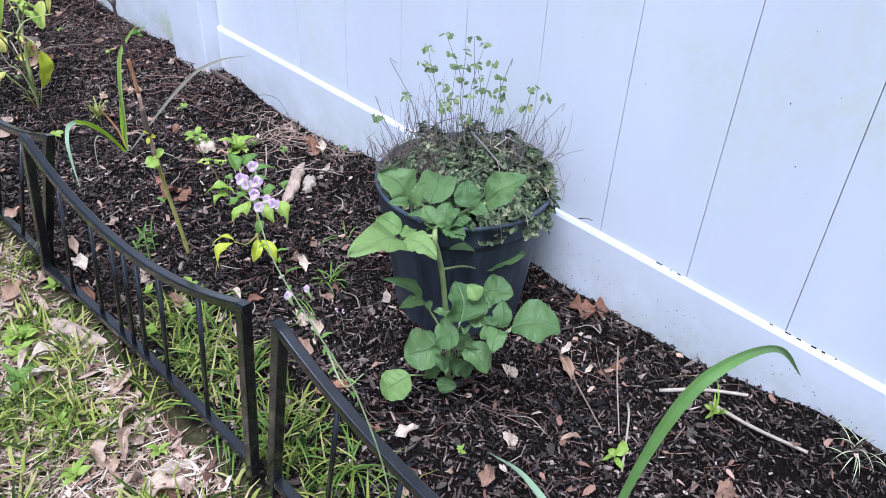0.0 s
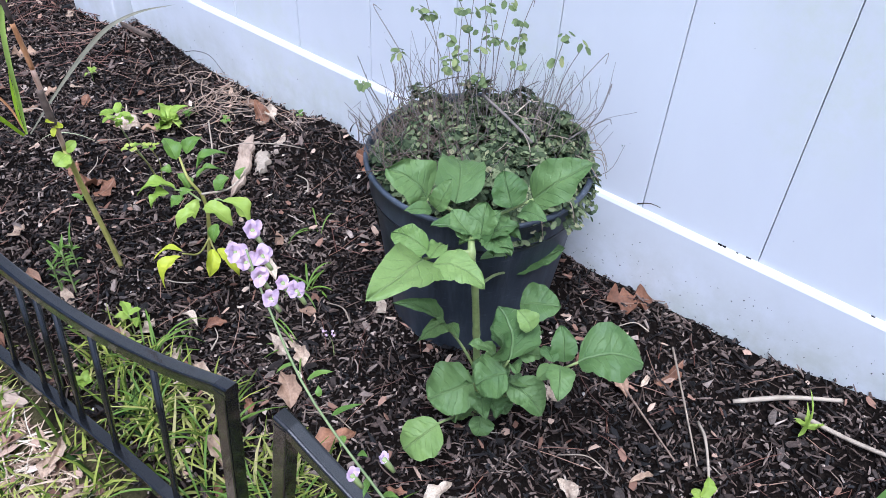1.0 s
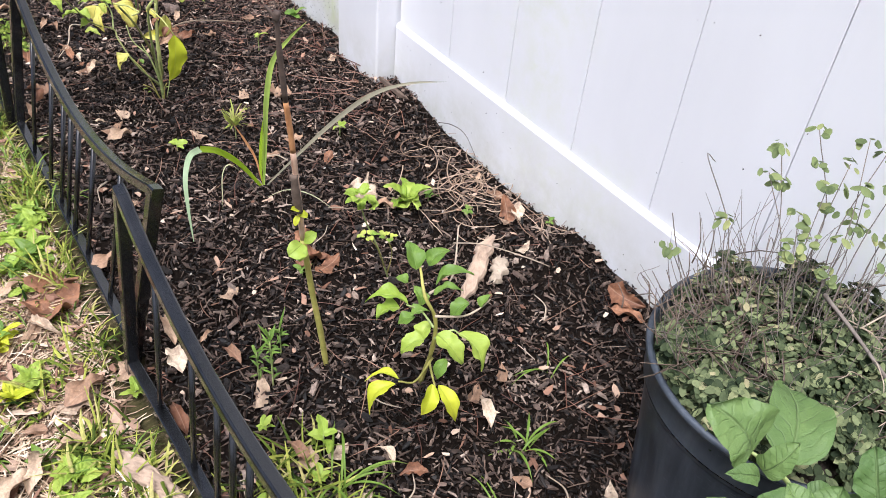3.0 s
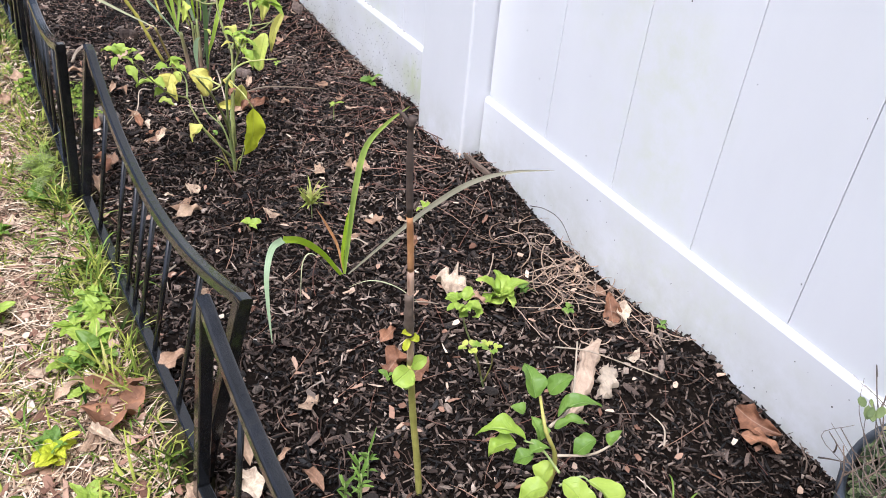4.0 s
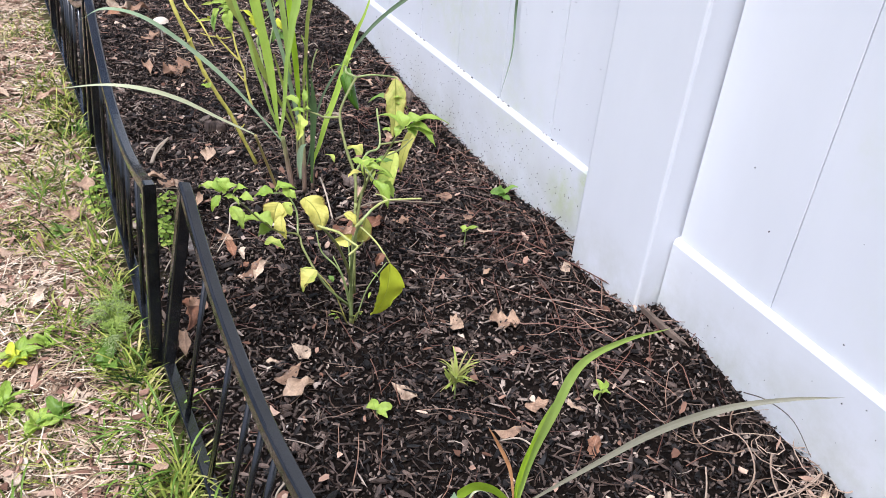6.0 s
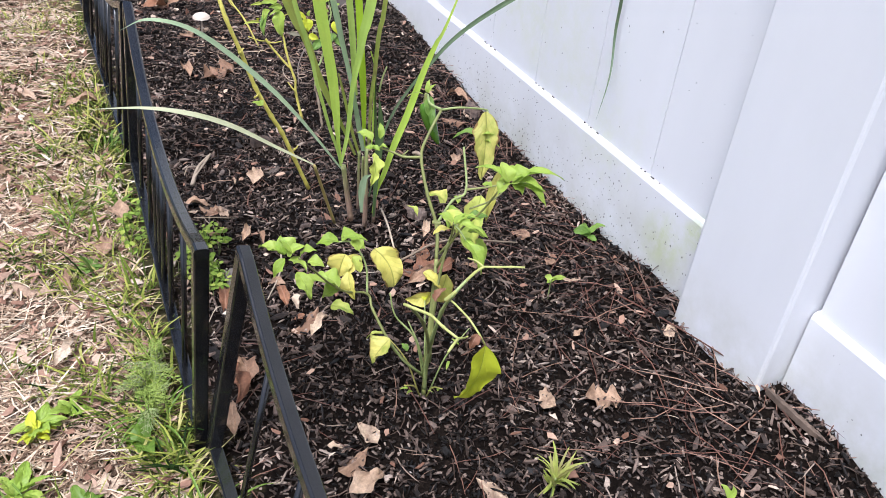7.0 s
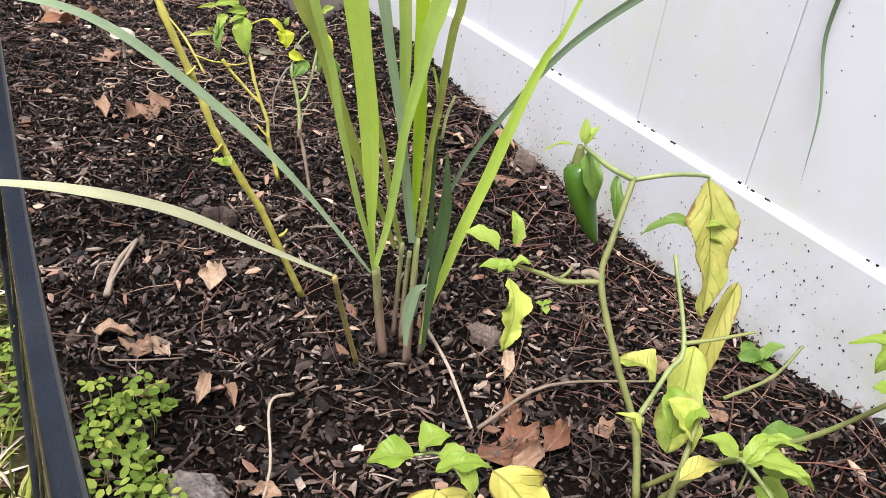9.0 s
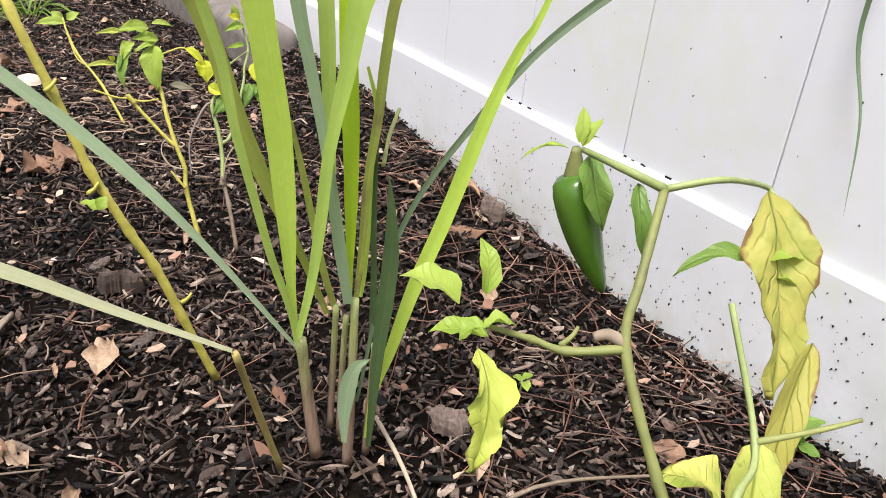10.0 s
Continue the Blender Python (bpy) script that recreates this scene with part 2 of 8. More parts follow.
SPECK = chip_material("soil_specks", [(0.0, (0.010, 0.008, 0.007)), (1.0, (0.05, 0.04, 0.03))], 0.9, 0.2)
POTPLASTIC = pot_material()
POTSOIL = plain_material("potting_soil", (0.012, 0.009, 0.007), (0.06, 0.042, 0.03), 200, 0.95, 0.9, 0.004)
POTATOLIGHT = leaf_material("broad_leaf_light_green", (0.165, 0.260, 0.060), (0.330, 0.440, 0.135), (0.40, 0.50, 0.21), 0.5, 0.25, relief=0.0045)
POTATO = leaf_material("broad_leaf_green", (0.070, 0.132, 0.036), (0.215, 0.315, 0.098), (0.31, 0.42, 0.18), 0.5, 0.2, relief=0.0045)
LIMELEAF = leaf_material("lime_leaf", (0.265, 0.400, 0.042), (0.520, 0.620, 0.120), (0.56, 0.66, 0.20), 0.42, 0.35)
GREENLEAF = leaf_material("pepper_leaf_green", (0.115, 0.215, 0.034), (0.270, 0.405, 0.070), (0.35, 0.50, 0.16), 0.42, 0.3)
YELLOWLEAF = leaf_material("yellowing_leaf", (0.62, 0.56, 0.100), (0.86, 0.77, 0.260), (0.14, 0.20, 0.035), 0.5, 0.3, (0.16, 0.085, 0.035), 7.0, (0.27, 0.37, 0.050), (0.20, 0.095, 0.040), marked=0.58)
FADELEAF = leaf_material("fading_olive_yellow_leaf", (0.44, 0.42, 0.075), (0.70, 0.64, 0.190), (0.15, 0.21, 0.035), 0.5, 0.38, None, 7.0, (0.30, 0.37, 0.055), (0.23, 0.105, 0.045), marked=0.75)
SICKLEAF = leaf_material("ragged_yellow_green_leaf", (0.46, 0.53, 0.075), (0.72, 0.74, 0.200), (0.20, 0.29, 0.050), 0.5, 0.3, (0.13, 0.10, 0.03), 7.0, (0.20, 0.34, 0.045), (0.34, 0.25, 0.09))
HERBLEAF = chip_material("herb_leaves", [(0.0, (0.024, 0.036, 0.018)), (0.45, (0.090, 0.115, 0.054)), (0.86, (0.235, 0.268, 0.128)), (1.0, (0.38, 0.33, 0.19))], 0.6, 0.25, drift=0.5, through=0.2)
HERBTOP = chip_material("herb_top_leaves", [(0.0, (0.105, 0.140, 0.058)), (0.7, (0.22, 0.27, 0.105)), (1.0, (0.36, 0.37, 0.15))], 0.55, 0.2, through=0.25)
WIRY = plain_material("dry_wiry_stem", (0.11, 0.090, 0.074), (0.26, 0.215, 0.18), 120, 0.8)
GREENSTEM = plain_material("green_stem", (0.18, 0.225, 0.065), (0.35, 0.41, 0.150), 80, 0.5)
OLIVESTEM = plain_material("woody_olive_stem", (0.24, 0.23, 0.045), (0.50, 0.45, 0.120), 60, 0.6)
YOUNGSTEM = plain_material("yellow_olive_stem", (0.30, 0.27, 0.035), (0.62, 0.55, 0.110), 110, 0.6, 0.6)
PALESTEM = plain_material("pale_yellow_green_stem", (0.24, 0.26, 0.060), (0.52, 0.52, 0.170), 70, 0.6, 0.6)
PEPPERSTEM = plain_material("pepper_stem", (0.115, 0.125, 0.035), (0.30, 0.32, 0.095), 45, 0.6, 0.5)
NEARBLADE = leaf_material("grass_blade_near", (0.150, 0.280, 0.060), (0.290, 0.440, 0.130), (0.36, 0.50, 0.20), 0.42, 0.3, None, 0.0)
LIMEBLADE = leaf_material("grass_blade_lime", (0.38, 0.58, 0.020), (0.58, 0.76, 0.060), (0.40, 0.58, 0.08), 0.42, 0.5, None, 0.0)
MIDBLADE = leaf_material("grass_blade_mid", (0.360, 0.500, 0.090), (0.600, 0.730, 0.190), (0.34, 0.46, 0.15), 0.45, 0.4, None, 0.0)
BLADE = leaf_material("grass_blade", (0.450, 0.640, 0.070), (0.690, 0.840, 0.170), (0.40, 0.58, 0.14), 0.42, 0.45, None, 0.0)
BLUEBLADE = leaf_material("grass_blade_bluish", (0.25, 0.35, 0.19), (0.45, 0.55, 0.33), (0.54, 0.62, 0.42), 0.45, 0.25, None, 0.0)
GREYBLADE = leaf_material("grass_blade_grey", (0.10, 0.15, 0.075), (0.21, 0.28, 0.15), (0.28, 0.34, 0.20), 0.5, 0.2, None, 0.0)
DRYBLADE = leaf_material("grass_blade_drying", (0.42, 0.44, 0.24), (0.64, 0.63, 0.42), (0.70, 0.66, 0.48), 0.55, 0.25, None, 0.0)
GREYDRY = leaf_material("grass_blade_withered", (0.17, 0.155, 0.100), (0.33, 0.31, 0.215), (0.40, 0.37, 0.27), 0.6, 0.2, None, 0.0)
DRYGREEN = leaf_material("grass_blade_olive", (0.32, 0.38, 0.065), (0.55, 0.59, 0.150), (0.56, 0.58, 0.20), 0.5, 0.28, None, 0.0, (0.26, 0.20, 0.09))
DARKBLADE = leaf_material("grass_blade_dark", (0.060, 0.100, 0.035), (0.130, 0.200, 0.070), (0.16, 0.20, 0.10), 0.5, 0.2, None, 0.0)
YELLOWISH = leaf_material("yellow_lime_leaf", (0.50, 0.56, 0.025), (0.72, 0.72, 0.06), (0.56, 0.64, 0.10), 0.45, 0.35)
PEPPER = plain_material("green_pepper_skin", (0.040, 0.098, 0.008), (0.085, 0.175, 0.018), 30, 0.20, 0.05, 0.0005)
PETAL = leaf_material("pink_petal", (0.78, 0.54, 0.70), (0.88, 0.70, 0.82), (0.8, 0.7, 0.8), 0.6, 0.35)
BURNT = plain_material("blackened_stalk", (0.030, 0.020, 0.016), (0.11, 0.075, 0.055), 70, 0.8, 0.6)
ORANGE = plain_material("rusty_stalk", (0.24, 0.125, 0.075), (0.62, 0.45, 0.32), 50, 0.65, 0.4, 0.001, (3, 3, 0.6))
STONE = plain_material("grey_stone", (0.10, 0.085, 0.072), (0.22, 0.19, 0.165), 35, 0.85, 0.6, 0.003)
CAP = plain_material("pale_mushroom", (0.42, 0.34, 0.26), (0.62, 0.53, 0.43), 90, 0.7)
WEEDSTEM = plain_material("pale_weed_stem", (0.13, 0.17, 0.060), (0.27, 0.32, 0.13), 90, 0.6)
CROWN = plain_material("dead_brown_stems", (0.050, 0.034, 0.024), (0.17, 0.12, 0.085), 90, 0.85)
STUB = plain_material("olive_broken_stalk", (0.26, 0.19, 0.060), (0.50, 0.42, 0.13), 40, 0.6, 0.4, 0.001, (4, 4, 0.5))
RUSTSTEM = plain_material("orange_stalk", (0.28, 0.11, 0.035), (0.58, 0.30, 0.13), 40, 0.65, 0.4, 0.001, (3, 3, 0.8))
def sheath_material():
    n = Nodes("purple_brown_sheath")
    high = n.add("ShaderNodeSeparateXYZ", {0: n.coords()}).outputs[2]
    streak = n.noise(50, 5, 0.65, stretch=(4, 4, 0.4))
    low = n.ramp(streak, [(0.3, (0.12, 0.070, 0.052)), (0.7, (0.36, 0.25, 0.17))])
    top = n.ramp(streak, [(0.3, (0.20, 0.24, 0.070)), (0.7, (0.42, 0.46, 0.170))])
    part_up = n.add("ShaderNodeMapRange", {"Value": n.math("ADD", high, n.math("MULTIPLY", n.math("SUBTRACT", streak, 0.5), 0.06)), 1: 0.055, 2: 0.120, 3: 0.0, 4: 1.0}).outputs[0]
    n.set("Base Color", n.mix(part_up, low, top))
    n.set("Roughness", 0.5)
    n.set("Normal", n.bump(streak, 0.4, 0.001))
    return n.mat


LEMONSHEATH = sheath_material()
SHEATH = plain_material("purple_brown_sheath", (0.13, 0.080, 0.058), (0.36, 0.26, 0.17), 50, 0.55, 0.3, 0.001, (4, 4, 0.4), 0.3)
DEADLEAF = dead_leaf_material("dry_fallen_leaf", [(0.0, (0.30, 0.165, 0.095)), (0.35, (0.46, 0.300, 0.185)), (0.7, (0.58, 0.43, 0.29)), (1.0, (0.68, 0.55, 0.40))])
RUSTLEAF = dead_leaf_material("rust_fallen_leaf", [(0.0, (0.20, 0.085, 0.042)), (1.0, (0.40, 0.19, 0.095))])
BARKGREY = plain_material("grey_weathered_bark", (0.055, 0.042, 0.035), (0.42, 0.36, 0.315), 60, 0.9, 1.0, 0.008, (1, 1, 3))
BARKBROWN = plain_material("brown_bark", (0.085, 0.060, 0.048), (0.27, 0.20, 0.16), 60, 0.9, 0.9, 0.004, (1, 1, 3))
PALEBARK = plain_material("pale_bark_flake", (0.17, 0.130, 0.092), (0.44, 0.36, 0.265), 45, 0.85, 0.5, 0.002)
BARKWOOD = plain_material("weathered_bark", (0.20, 0.138, 0.092), (0.52, 0.39, 0.28), 45, 0.85, 0.7, 0.002, (1, 1, 6))
TWIG = plain_material("dry_twig", (0.20, 0.15, 0.10), (0.42, 0.34, 0.25), 90, 0.8, 0.5, 0.001, None, 0.4)

# ---- mesh helpers ----
def mesh_of(name, verts, faces, mat, smooth=False):
    me = bpy.data.meshes.new(name)
    me.from_pydata([tuple(v) for v in verts], [], [tuple(f) for f in faces])
    me.materials.append(mat)
    if smooth:
        me.polygons.foreach_set("use_smooth", [True] * len(me.polygons))
    me.update()
    return me


def part(name, bm, material, parent=None, label="", smooth=True):
    """Links a bmesh as one mesh object, under a thing or a part."""
    me = bpy.data.meshes.new(name)
    for f in bm.faces:
        f.smooth = smooth
    bm.to_mesh(me)
    bm.free()
    me.materials.append(material)
    ob = new(name, me)
    if parent:
        ob.parent = parent
        if parent.name in GROWN:
            ob.matrix_parent_inverse = Matrix.Translation(parent.location).inverted()
    return tagged(ob, label)


GROWN = set()


def plant(name, at, label, category, group=""):
    """The Empty at the foot of a thing whose parts are given in places of the garden."""
    ob = empty(name, at)
    GROWN.add(ob.name)
    return tagged(ob, label, category, group)


def empty(name, at=(0, 0, 0)):
    ob = new(name)
    ob.empty_display_size = 0.02
    ob.location = at
    return ob


def box(bm, lo, hi, bevel=0.0, segments=2):
    """A box between two corners, its edges rounded."""
    made = bmesh.ops.create_cube(bm, size=1.0)["verts"]
    for v in made:
        v.co = Vector([l + (c + 0.5) * (h - l) for c, l, h in zip(v.co, lo, hi)])
    if bevel:
        edges = list({e for v in made for e in v.link_edges})
        bmesh.ops.bevel(bm, geom=edges, offset=bevel, segments=segments, affect="EDGES", profile=0.5)
    return bm


def smooth_path(points, steps=6):
    """A smooth line through the points."""
    p = [Vector(q) for q in points]
    if len(p) < 3:
        return [p[0].lerp(p[-1], i / steps) for i in range(steps + 1)]
    p = [p[0] * 2 - p[1]] + p + [p[-1] * 2 - p[-2]]
    out = []
    for i in range(1, len(p) - 2):
        for k in range(steps):
            t = k / steps
            a, b, c, d = p[i - 1], p[i], p[i + 1], p[i + 2]
            out.append(0.5 * ((2 * b) + (c - a) * t + (2 * a - 5 * b + 4 * c - d) * t * t + (3 * b - a - 3 * c + d) * t ** 3))
    return out + [p[-2]]


def tube(points, r0, r1=None, sides=7, steps=6, bm=None, knots=0.0, smooth=True):
    """A tapered round stem along the points; knots: swellings of its joints."""
    bm = bm or bmesh.new()
    line = smooth_path(points, steps) if smooth else [Vector(q) for q in points]
    r1 = r0 if r1 is None else r1
    rings, n = [], len(line)
    side = None
    for i, c in enumerate(line):
        d = (line[min(i + 1, n - 1)] - line[max(i - 1, 0)]).normalized()
        if side is None:
            side = d.orthogonal().normalized()
        side = (side - d * side.dot(d)).normalized()
        other = d.cross(side)
        r = r0 + (r1 - r0) * i / (n - 1)
        if knots and i % steps == 0 and 0 < i < n - 1:
            r *= 1 + knots
        if r0 > 0.001:
            r *= 1 + 0.16 * noise.noise(c * 160)
        rings.append([bm.verts.new(c + (side * math.cos(a) + other * math.sin(a)) * r) for a in [2 * math.pi * k / sides for k in range(sides)]])
    for a, b in zip(rings, rings[1:]):
        for k in range(sides):
            bm.faces.new((a[k], a[(k + 1) % sides], b[(k + 1) % sides], b[k]))
    bm.faces.new(rings[0][::-1])
    bm.faces.new(rings[-1])
    return bm


def outline_of(a, b):
    """Half widths of a blade from its base to its tip: a small a makes a full base, a large b a drawn-out tip."""
    top = (a / (a + b)) ** a * (b / (a + b)) ** b
    return tuple((t ** a) * ((1 - t) ** b) / top + 0.015 for t in [k / 60 for k in range(61)])


OVATE, LANCE, BROAD, ROUND = outline_of(0.58, 0.92), outline_of(0.72, 1.05), outline_of(0.42, 0.72), outline_of(0.46, 0.52)


def leaf_mesh(base, tip, width, up=(0, 0, 1), bow=0.12, fold=0.24, wave=0.07, outline=OVATE, seed=0, hook=0.05, quilt=0.016, ragged=0.06, crumple=0.13):
    """A leaf blade from base to tip. bow: how far it arches, fold: the trough along the rib, wave: its wavy margin, hook: the tip's fall, quilt: the swelling between
    the veins, ragged: the unevenness of its edge, crumple: its uneven surface, all as shares of length or width."""
    rng = random.Random(seed)
    base, tip = Vector(base), Vector(tip)
    along = tip - base
    length = along.length
    along.normalize()
    up = Vector(up)
    if abs(along.z) > 0.75 and up.z > 0.9:            # a leaf that hangs shows its face sideways
        up = Vector((-0.4, -0.8, 0.3))
    normal = (up - along * up.dot(along))
    normal = normal.normalized() if normal.length > 1e-3 else along.orthogonal().normalized()
    normal.rotate(Matrix.Rotation(rng.uniform(-0.25, 0.25), 3, along))
    across = along.cross(normal)
    bm = bmesh.new()
    layer = bm.loops.layers.uv.new("UVMap")
    small = length < 0.02
    rows = 9 if small else 21
    cols = (-1.0, -0.5, 0.0, 0.5, 1.0) if small else (-1.0, -0.75, -0.5, -0.25, 0.0, 0.25, 0.5, 0.75, 1.0)
    at = np.linspace(0, 1, len(outline))
    grid, uvs = [], {}
    ph, bend, skew = rng.uniform(0, 6.28), rng.uniform(-0.09, 0.09), rng.uniform(0.84, 1.16)
    edge_layer, sides, at_noise = bm.loops.layers.uv.new("Edge"), {}, Vector((seed * 0.37 % 50, seed * 0.71 % 50, 0))
    for i in range(rows):
        t = i / (rows - 1)
        w = float(np.interp(t, at, outline))
        edge = (1 + rng.uniform(-ragged, ragged) * 0.45, 1 + rng.uniform(-ragged, ragged) * 0.45)
        line = []
        for c in cols:
            half = 0.5 * width * w * (skew if c > 0 else 2 - skew)
            lift = bow * length * 4 * t * (1 - t) - hook * length * t * t * t
            lift += fold * half * abs(c) - wave * width * math.sin(9 * t + ph + (2 if c > 0 else 0)) * c * c * min(w, 1)
            lift += quilt * width * math.sin(44 * (t - 0.3 * abs(c) * w)) * math.sin(math.pi * abs(c)) * min(w, 1)
            lift += crumple * width * (noise.noise(at_noise + Vector((t * 3.2, c * 1.6, 0))) + 0.5 * noise.noise(at_noise + Vector((t * 8, c * 4, 5)))) * (0.35 + abs(c)) * min(1.0, 4 * t)
            jag = edge[c > 0] * (1 + 3 * ragged * noise.noise(at_noise + Vector((t * 4.5, 9 if c > 0 else 3, 2)))) if abs(c) > 0.9 else 1.0
            v = bm.verts.new(base + along * (t * length) + across * (c * half * jag + bend * length * 4 * t * (1 - t)) + normal * lift)
            uvs[v], sides[v] = (t, c * w), (max(abs(c), 2.2 * t - 1.25), t)
            line.append(v)
        grid.append(line)
    for a, b in zip(grid, grid[1:]):
        for k in range(len(cols) - 1):
            f = bm.faces.new((a[k], a[k + 1], b[k + 1], b[k]))
            for loop in f.loops:
                loop[layer].uv, loop[edge_layer].uv = uvs[loop.vert], sides[loop.vert]
    return bm


def leaf(parent, base, tip, width, mat, label="", name="leaf", **shape):
    shape.setdefault("seed", int(abs(tip[0] * 7919 + tip[1] * 104729 + tip[2] * 1299709) * 1000) % 100000)
    return part(name, leaf_mesh(base, tip, width, **shape), mat, parent, label)


def blade_mesh(points, width, up=(0, 0, 1), fold=0.25, profile=None, steps=7, twist=0.0, widths=None):
    """A long grass blade along the points, folded along its rib; widths: its full width at each point."""
    if widths:
        profile = lambda t: float(np.interp(t * (len(widths) - 1), range(len(widths)), widths))
    line = smooth_path(points, steps)
    n = len(line)
    bm = bmesh.new()
    layer = bm.loops.layers.uv.new("UVMap")
    rows, uvs, up = [], {}, Vector(up)
    for i, c in enumerate(line):
        t = i / (n - 1)
        d = (line[min(i + 1, n - 1)] - line[max(i - 1, 0)]).normalized()
        nor = up - d * up.dot(d)
        nor = nor.normalized() if nor.length > 1e-3 else d.orthogonal().normalized()
        nor.rotate(Matrix.Rotation(twist * t, 3, d))
        acr = d.cross(nor)
        w = profile(t) if profile else min(1.0, 0.32 + 1.7 * t) * min(1.0, 2.2 * (1 - t)) ** 0.8
        half = 0.5 * width * (w if widths else max(w, 0.02))
        row = []
        for s in (-1, -0.5, 0, 0.5, 1):
            v = bm.verts.new(c + acr * (s * half) + nor * (fold * half * abs(s)))
            uvs[v] = (t, s)
            row.append(v)
        rows.append(row)
    for a, b in zip(rows, rows[1:]):
        for k in range(4):
            f = bm.faces.new((a[k], a[k + 1], b[k + 1], b[k]))
            for loop in f.loops:
                loop[layer].uv = uvs[loop.vert]
    return bm


HEAP_Y = (0.25, 0.31, 0.40, 0.46, 0.53, 0.60, 1.15, 1.25, 1.30, 1.37, 1.48, 1.66, 1.80, 1.90, 2.00, 2.05, 2.15, 2.30, 2.45, 2.60, 2.75, 2.85, 3.4)
HEAP_Z = (0.030, 0.035, 0.045, 0.030, 0.016, 0.004, 0.012, 0.012, 0.026, 0.004, 0.002, 0.010, 0.026, 0.012, 0.014, 0.018, 0.002, 0.002, 0.008, 0.020, 0.040, 0.050, 0.050)


def lie(x, y):
    """Height of the bed and lawn."""
    z = 0.010 * noise.noise((x * 4.1, y * 4.1, 0.3)) + 0.006 * noise.noise((x * 13, y * 13, 1.7)) + 0.004 * noise.noise((x * 27, y * 27, 6.1)) + 0.0025 * noise.noise((x * 45, y * 45, 3.1))
    z += 0.014 * math.exp(-((x + 0.33) / 0.06) ** 2 - ((y - 2.27) / 0.07) ** 2)      # round the clump
    z += 0.012 * math.exp(-((x + 0.34) / 0.05) ** 2 - ((y - 1.60) / 0.05) ** 2)
    k = max(0.0, 1.0 + x / 0.16)
    if k > 0:                                                                         # the drift against the fence
        z += float(np.interp(y, HEAP_Y, HEAP_Z)) * k * k * (3 - 2 * k)
    if x < -0.58:
        z -= min(0.02, (-0.58 - x) * 0.15)
    return z


# ---- ground: one sheet out to the horizon ----
def ground_sheet():
    fine_x = [round(-1.7 + 0.02 * i, 3) for i in range(91)]
    fine_y = [round(-0.4 + 0.02 * i, 3) for i in range(251)]
    xs = [-400, -120, -40, -15, -7, -4, -2.8, -2.1] + fine_x + [0.25, 0.6, 1.5, 4, 12, 40, 120, 400]
    ys = [-400, -120, -40, -15, -6, -3, -1.6, -0.9] + fine_y + [4.9, 5.4, 6.5, 9, 15, 40, 120, 400]
    verts = [(x, y, lie(x, y) if -3 < x < 1 and -2 < y < 7 else 0.0) for y in ys for x in xs]
    w = len(xs)
    faces = [(j * w + i, j * w + i + 1, (j + 1) * w + i + 1, (j + 1) * w + i) for j in range(len(ys) - 1) for i in range(w - 1)]
    return tagged(new("ground", mesh_of("ground", verts, faces, GROUND, True)), "dark garden soil of the bed running into thin lawn", "ground", kind="structure")


ground_sheet()

# ---- white vinyl fence ----
PITCH, RAIL_TOP = 0.1483, 0.129


def fence_post(y0, y1):
    ob = empty("fence_post", (0, (y0 + y1) / 2, 0))
    tagged(ob, "square white vinyl fence post standing in the mulch", "fence post", "posts of the fence", "structure")
    yc = (y0 + y1) / 2
    part("shaft", box(bmesh.new(), (-0.036, y0 - yc, -0.25), (0.099, y1 - yc, 1.86), 0.004), VINYL, ob, smooth=False)
    bm = box(bmesh.new(), (-0.046, y0 - yc - 0.010, 1.86), (0.109, y1 - yc + 0.010, 1.885), 0.004)
    part("cap", bm, VINYL, ob, smooth=False)


def fence_section(y0, y1, joint):
    """Bottom rail, top rail and the tongued boards between two posts."""
    wall = empty("fence_panel", (0, y0, 0))
    tagged(wall, "white vinyl privacy fence panel of upright boards above a deep rail", "fence", "panels of the fence", "structure")
    def rail(name, z0, z1):
        bm = bmesh.new()
        prof = [(0.0, z0), (0.0, z1 - 0.006), (0.0018, z1 - 0.0012), (0.0060, z1 + 0.001), (0.040, z1 + 0.002), (0.048, z1 - 0.002), (0.051, z1 - 0.006), (0.051, z0)]
        n = 24
        rings = [[bm.verts.new((x, (y1 - y0) * i / n, z)) for x, z in prof] for i in range(n + 1)]
        for a, b in zip(rings, rings[1:]):
            for k in range(len(prof)):
                bm.faces.new((a[k], a[(k + 1) % len(prof)], b[(k + 1) % len(prof)], b[k]))
        bm.faces.new(rings[0])
        bm.faces.new(rings[-1][::-1])
        bmesh.ops.recalc_face_normals(bm, faces=bm.faces)
        part(name, bm, VINYL, wall, smooth=False)
    rail("bottom_rail", -0.05, RAIL_TOP)
    rail("top_rail", 1.70, 1.84)
    y = joint
    while y > y0 + 0.02:
        y -= PITCH
    while y < y1 - 0.002:
        a, b = max(y, y0) - y0, min(y + PITCH, y1) - y0
        if b - a > 0.01:
            bm = box(bmesh.new(), (0.0062, a + 0.0006, RAIL_TOP - 0.03), (0.033, b - 0.0006, 1.72), 0.0005, 1)
            if b + 0.004 < y1 - y0:
                box(bm, (0.016, b - 0.002, RAIL_TOP - 0.02), (0.026, b + 0.0005, 1.70))      # tongue in the next board's groove
            part("board", bm, VINYL, wall, smooth=False)
        y += PITCH


fence_section(-0.54, 1.814, 1.663)
fence_post(1.816, 1.957)
fence_section(1.959, 4.35, 2.102)
fence_post(4.352, 4.487)
fence_section(4.489, 6.8, 4.61)
fence_post(-0.677, -0.542)
fence_section(-3.0, -0.679, -0.80)


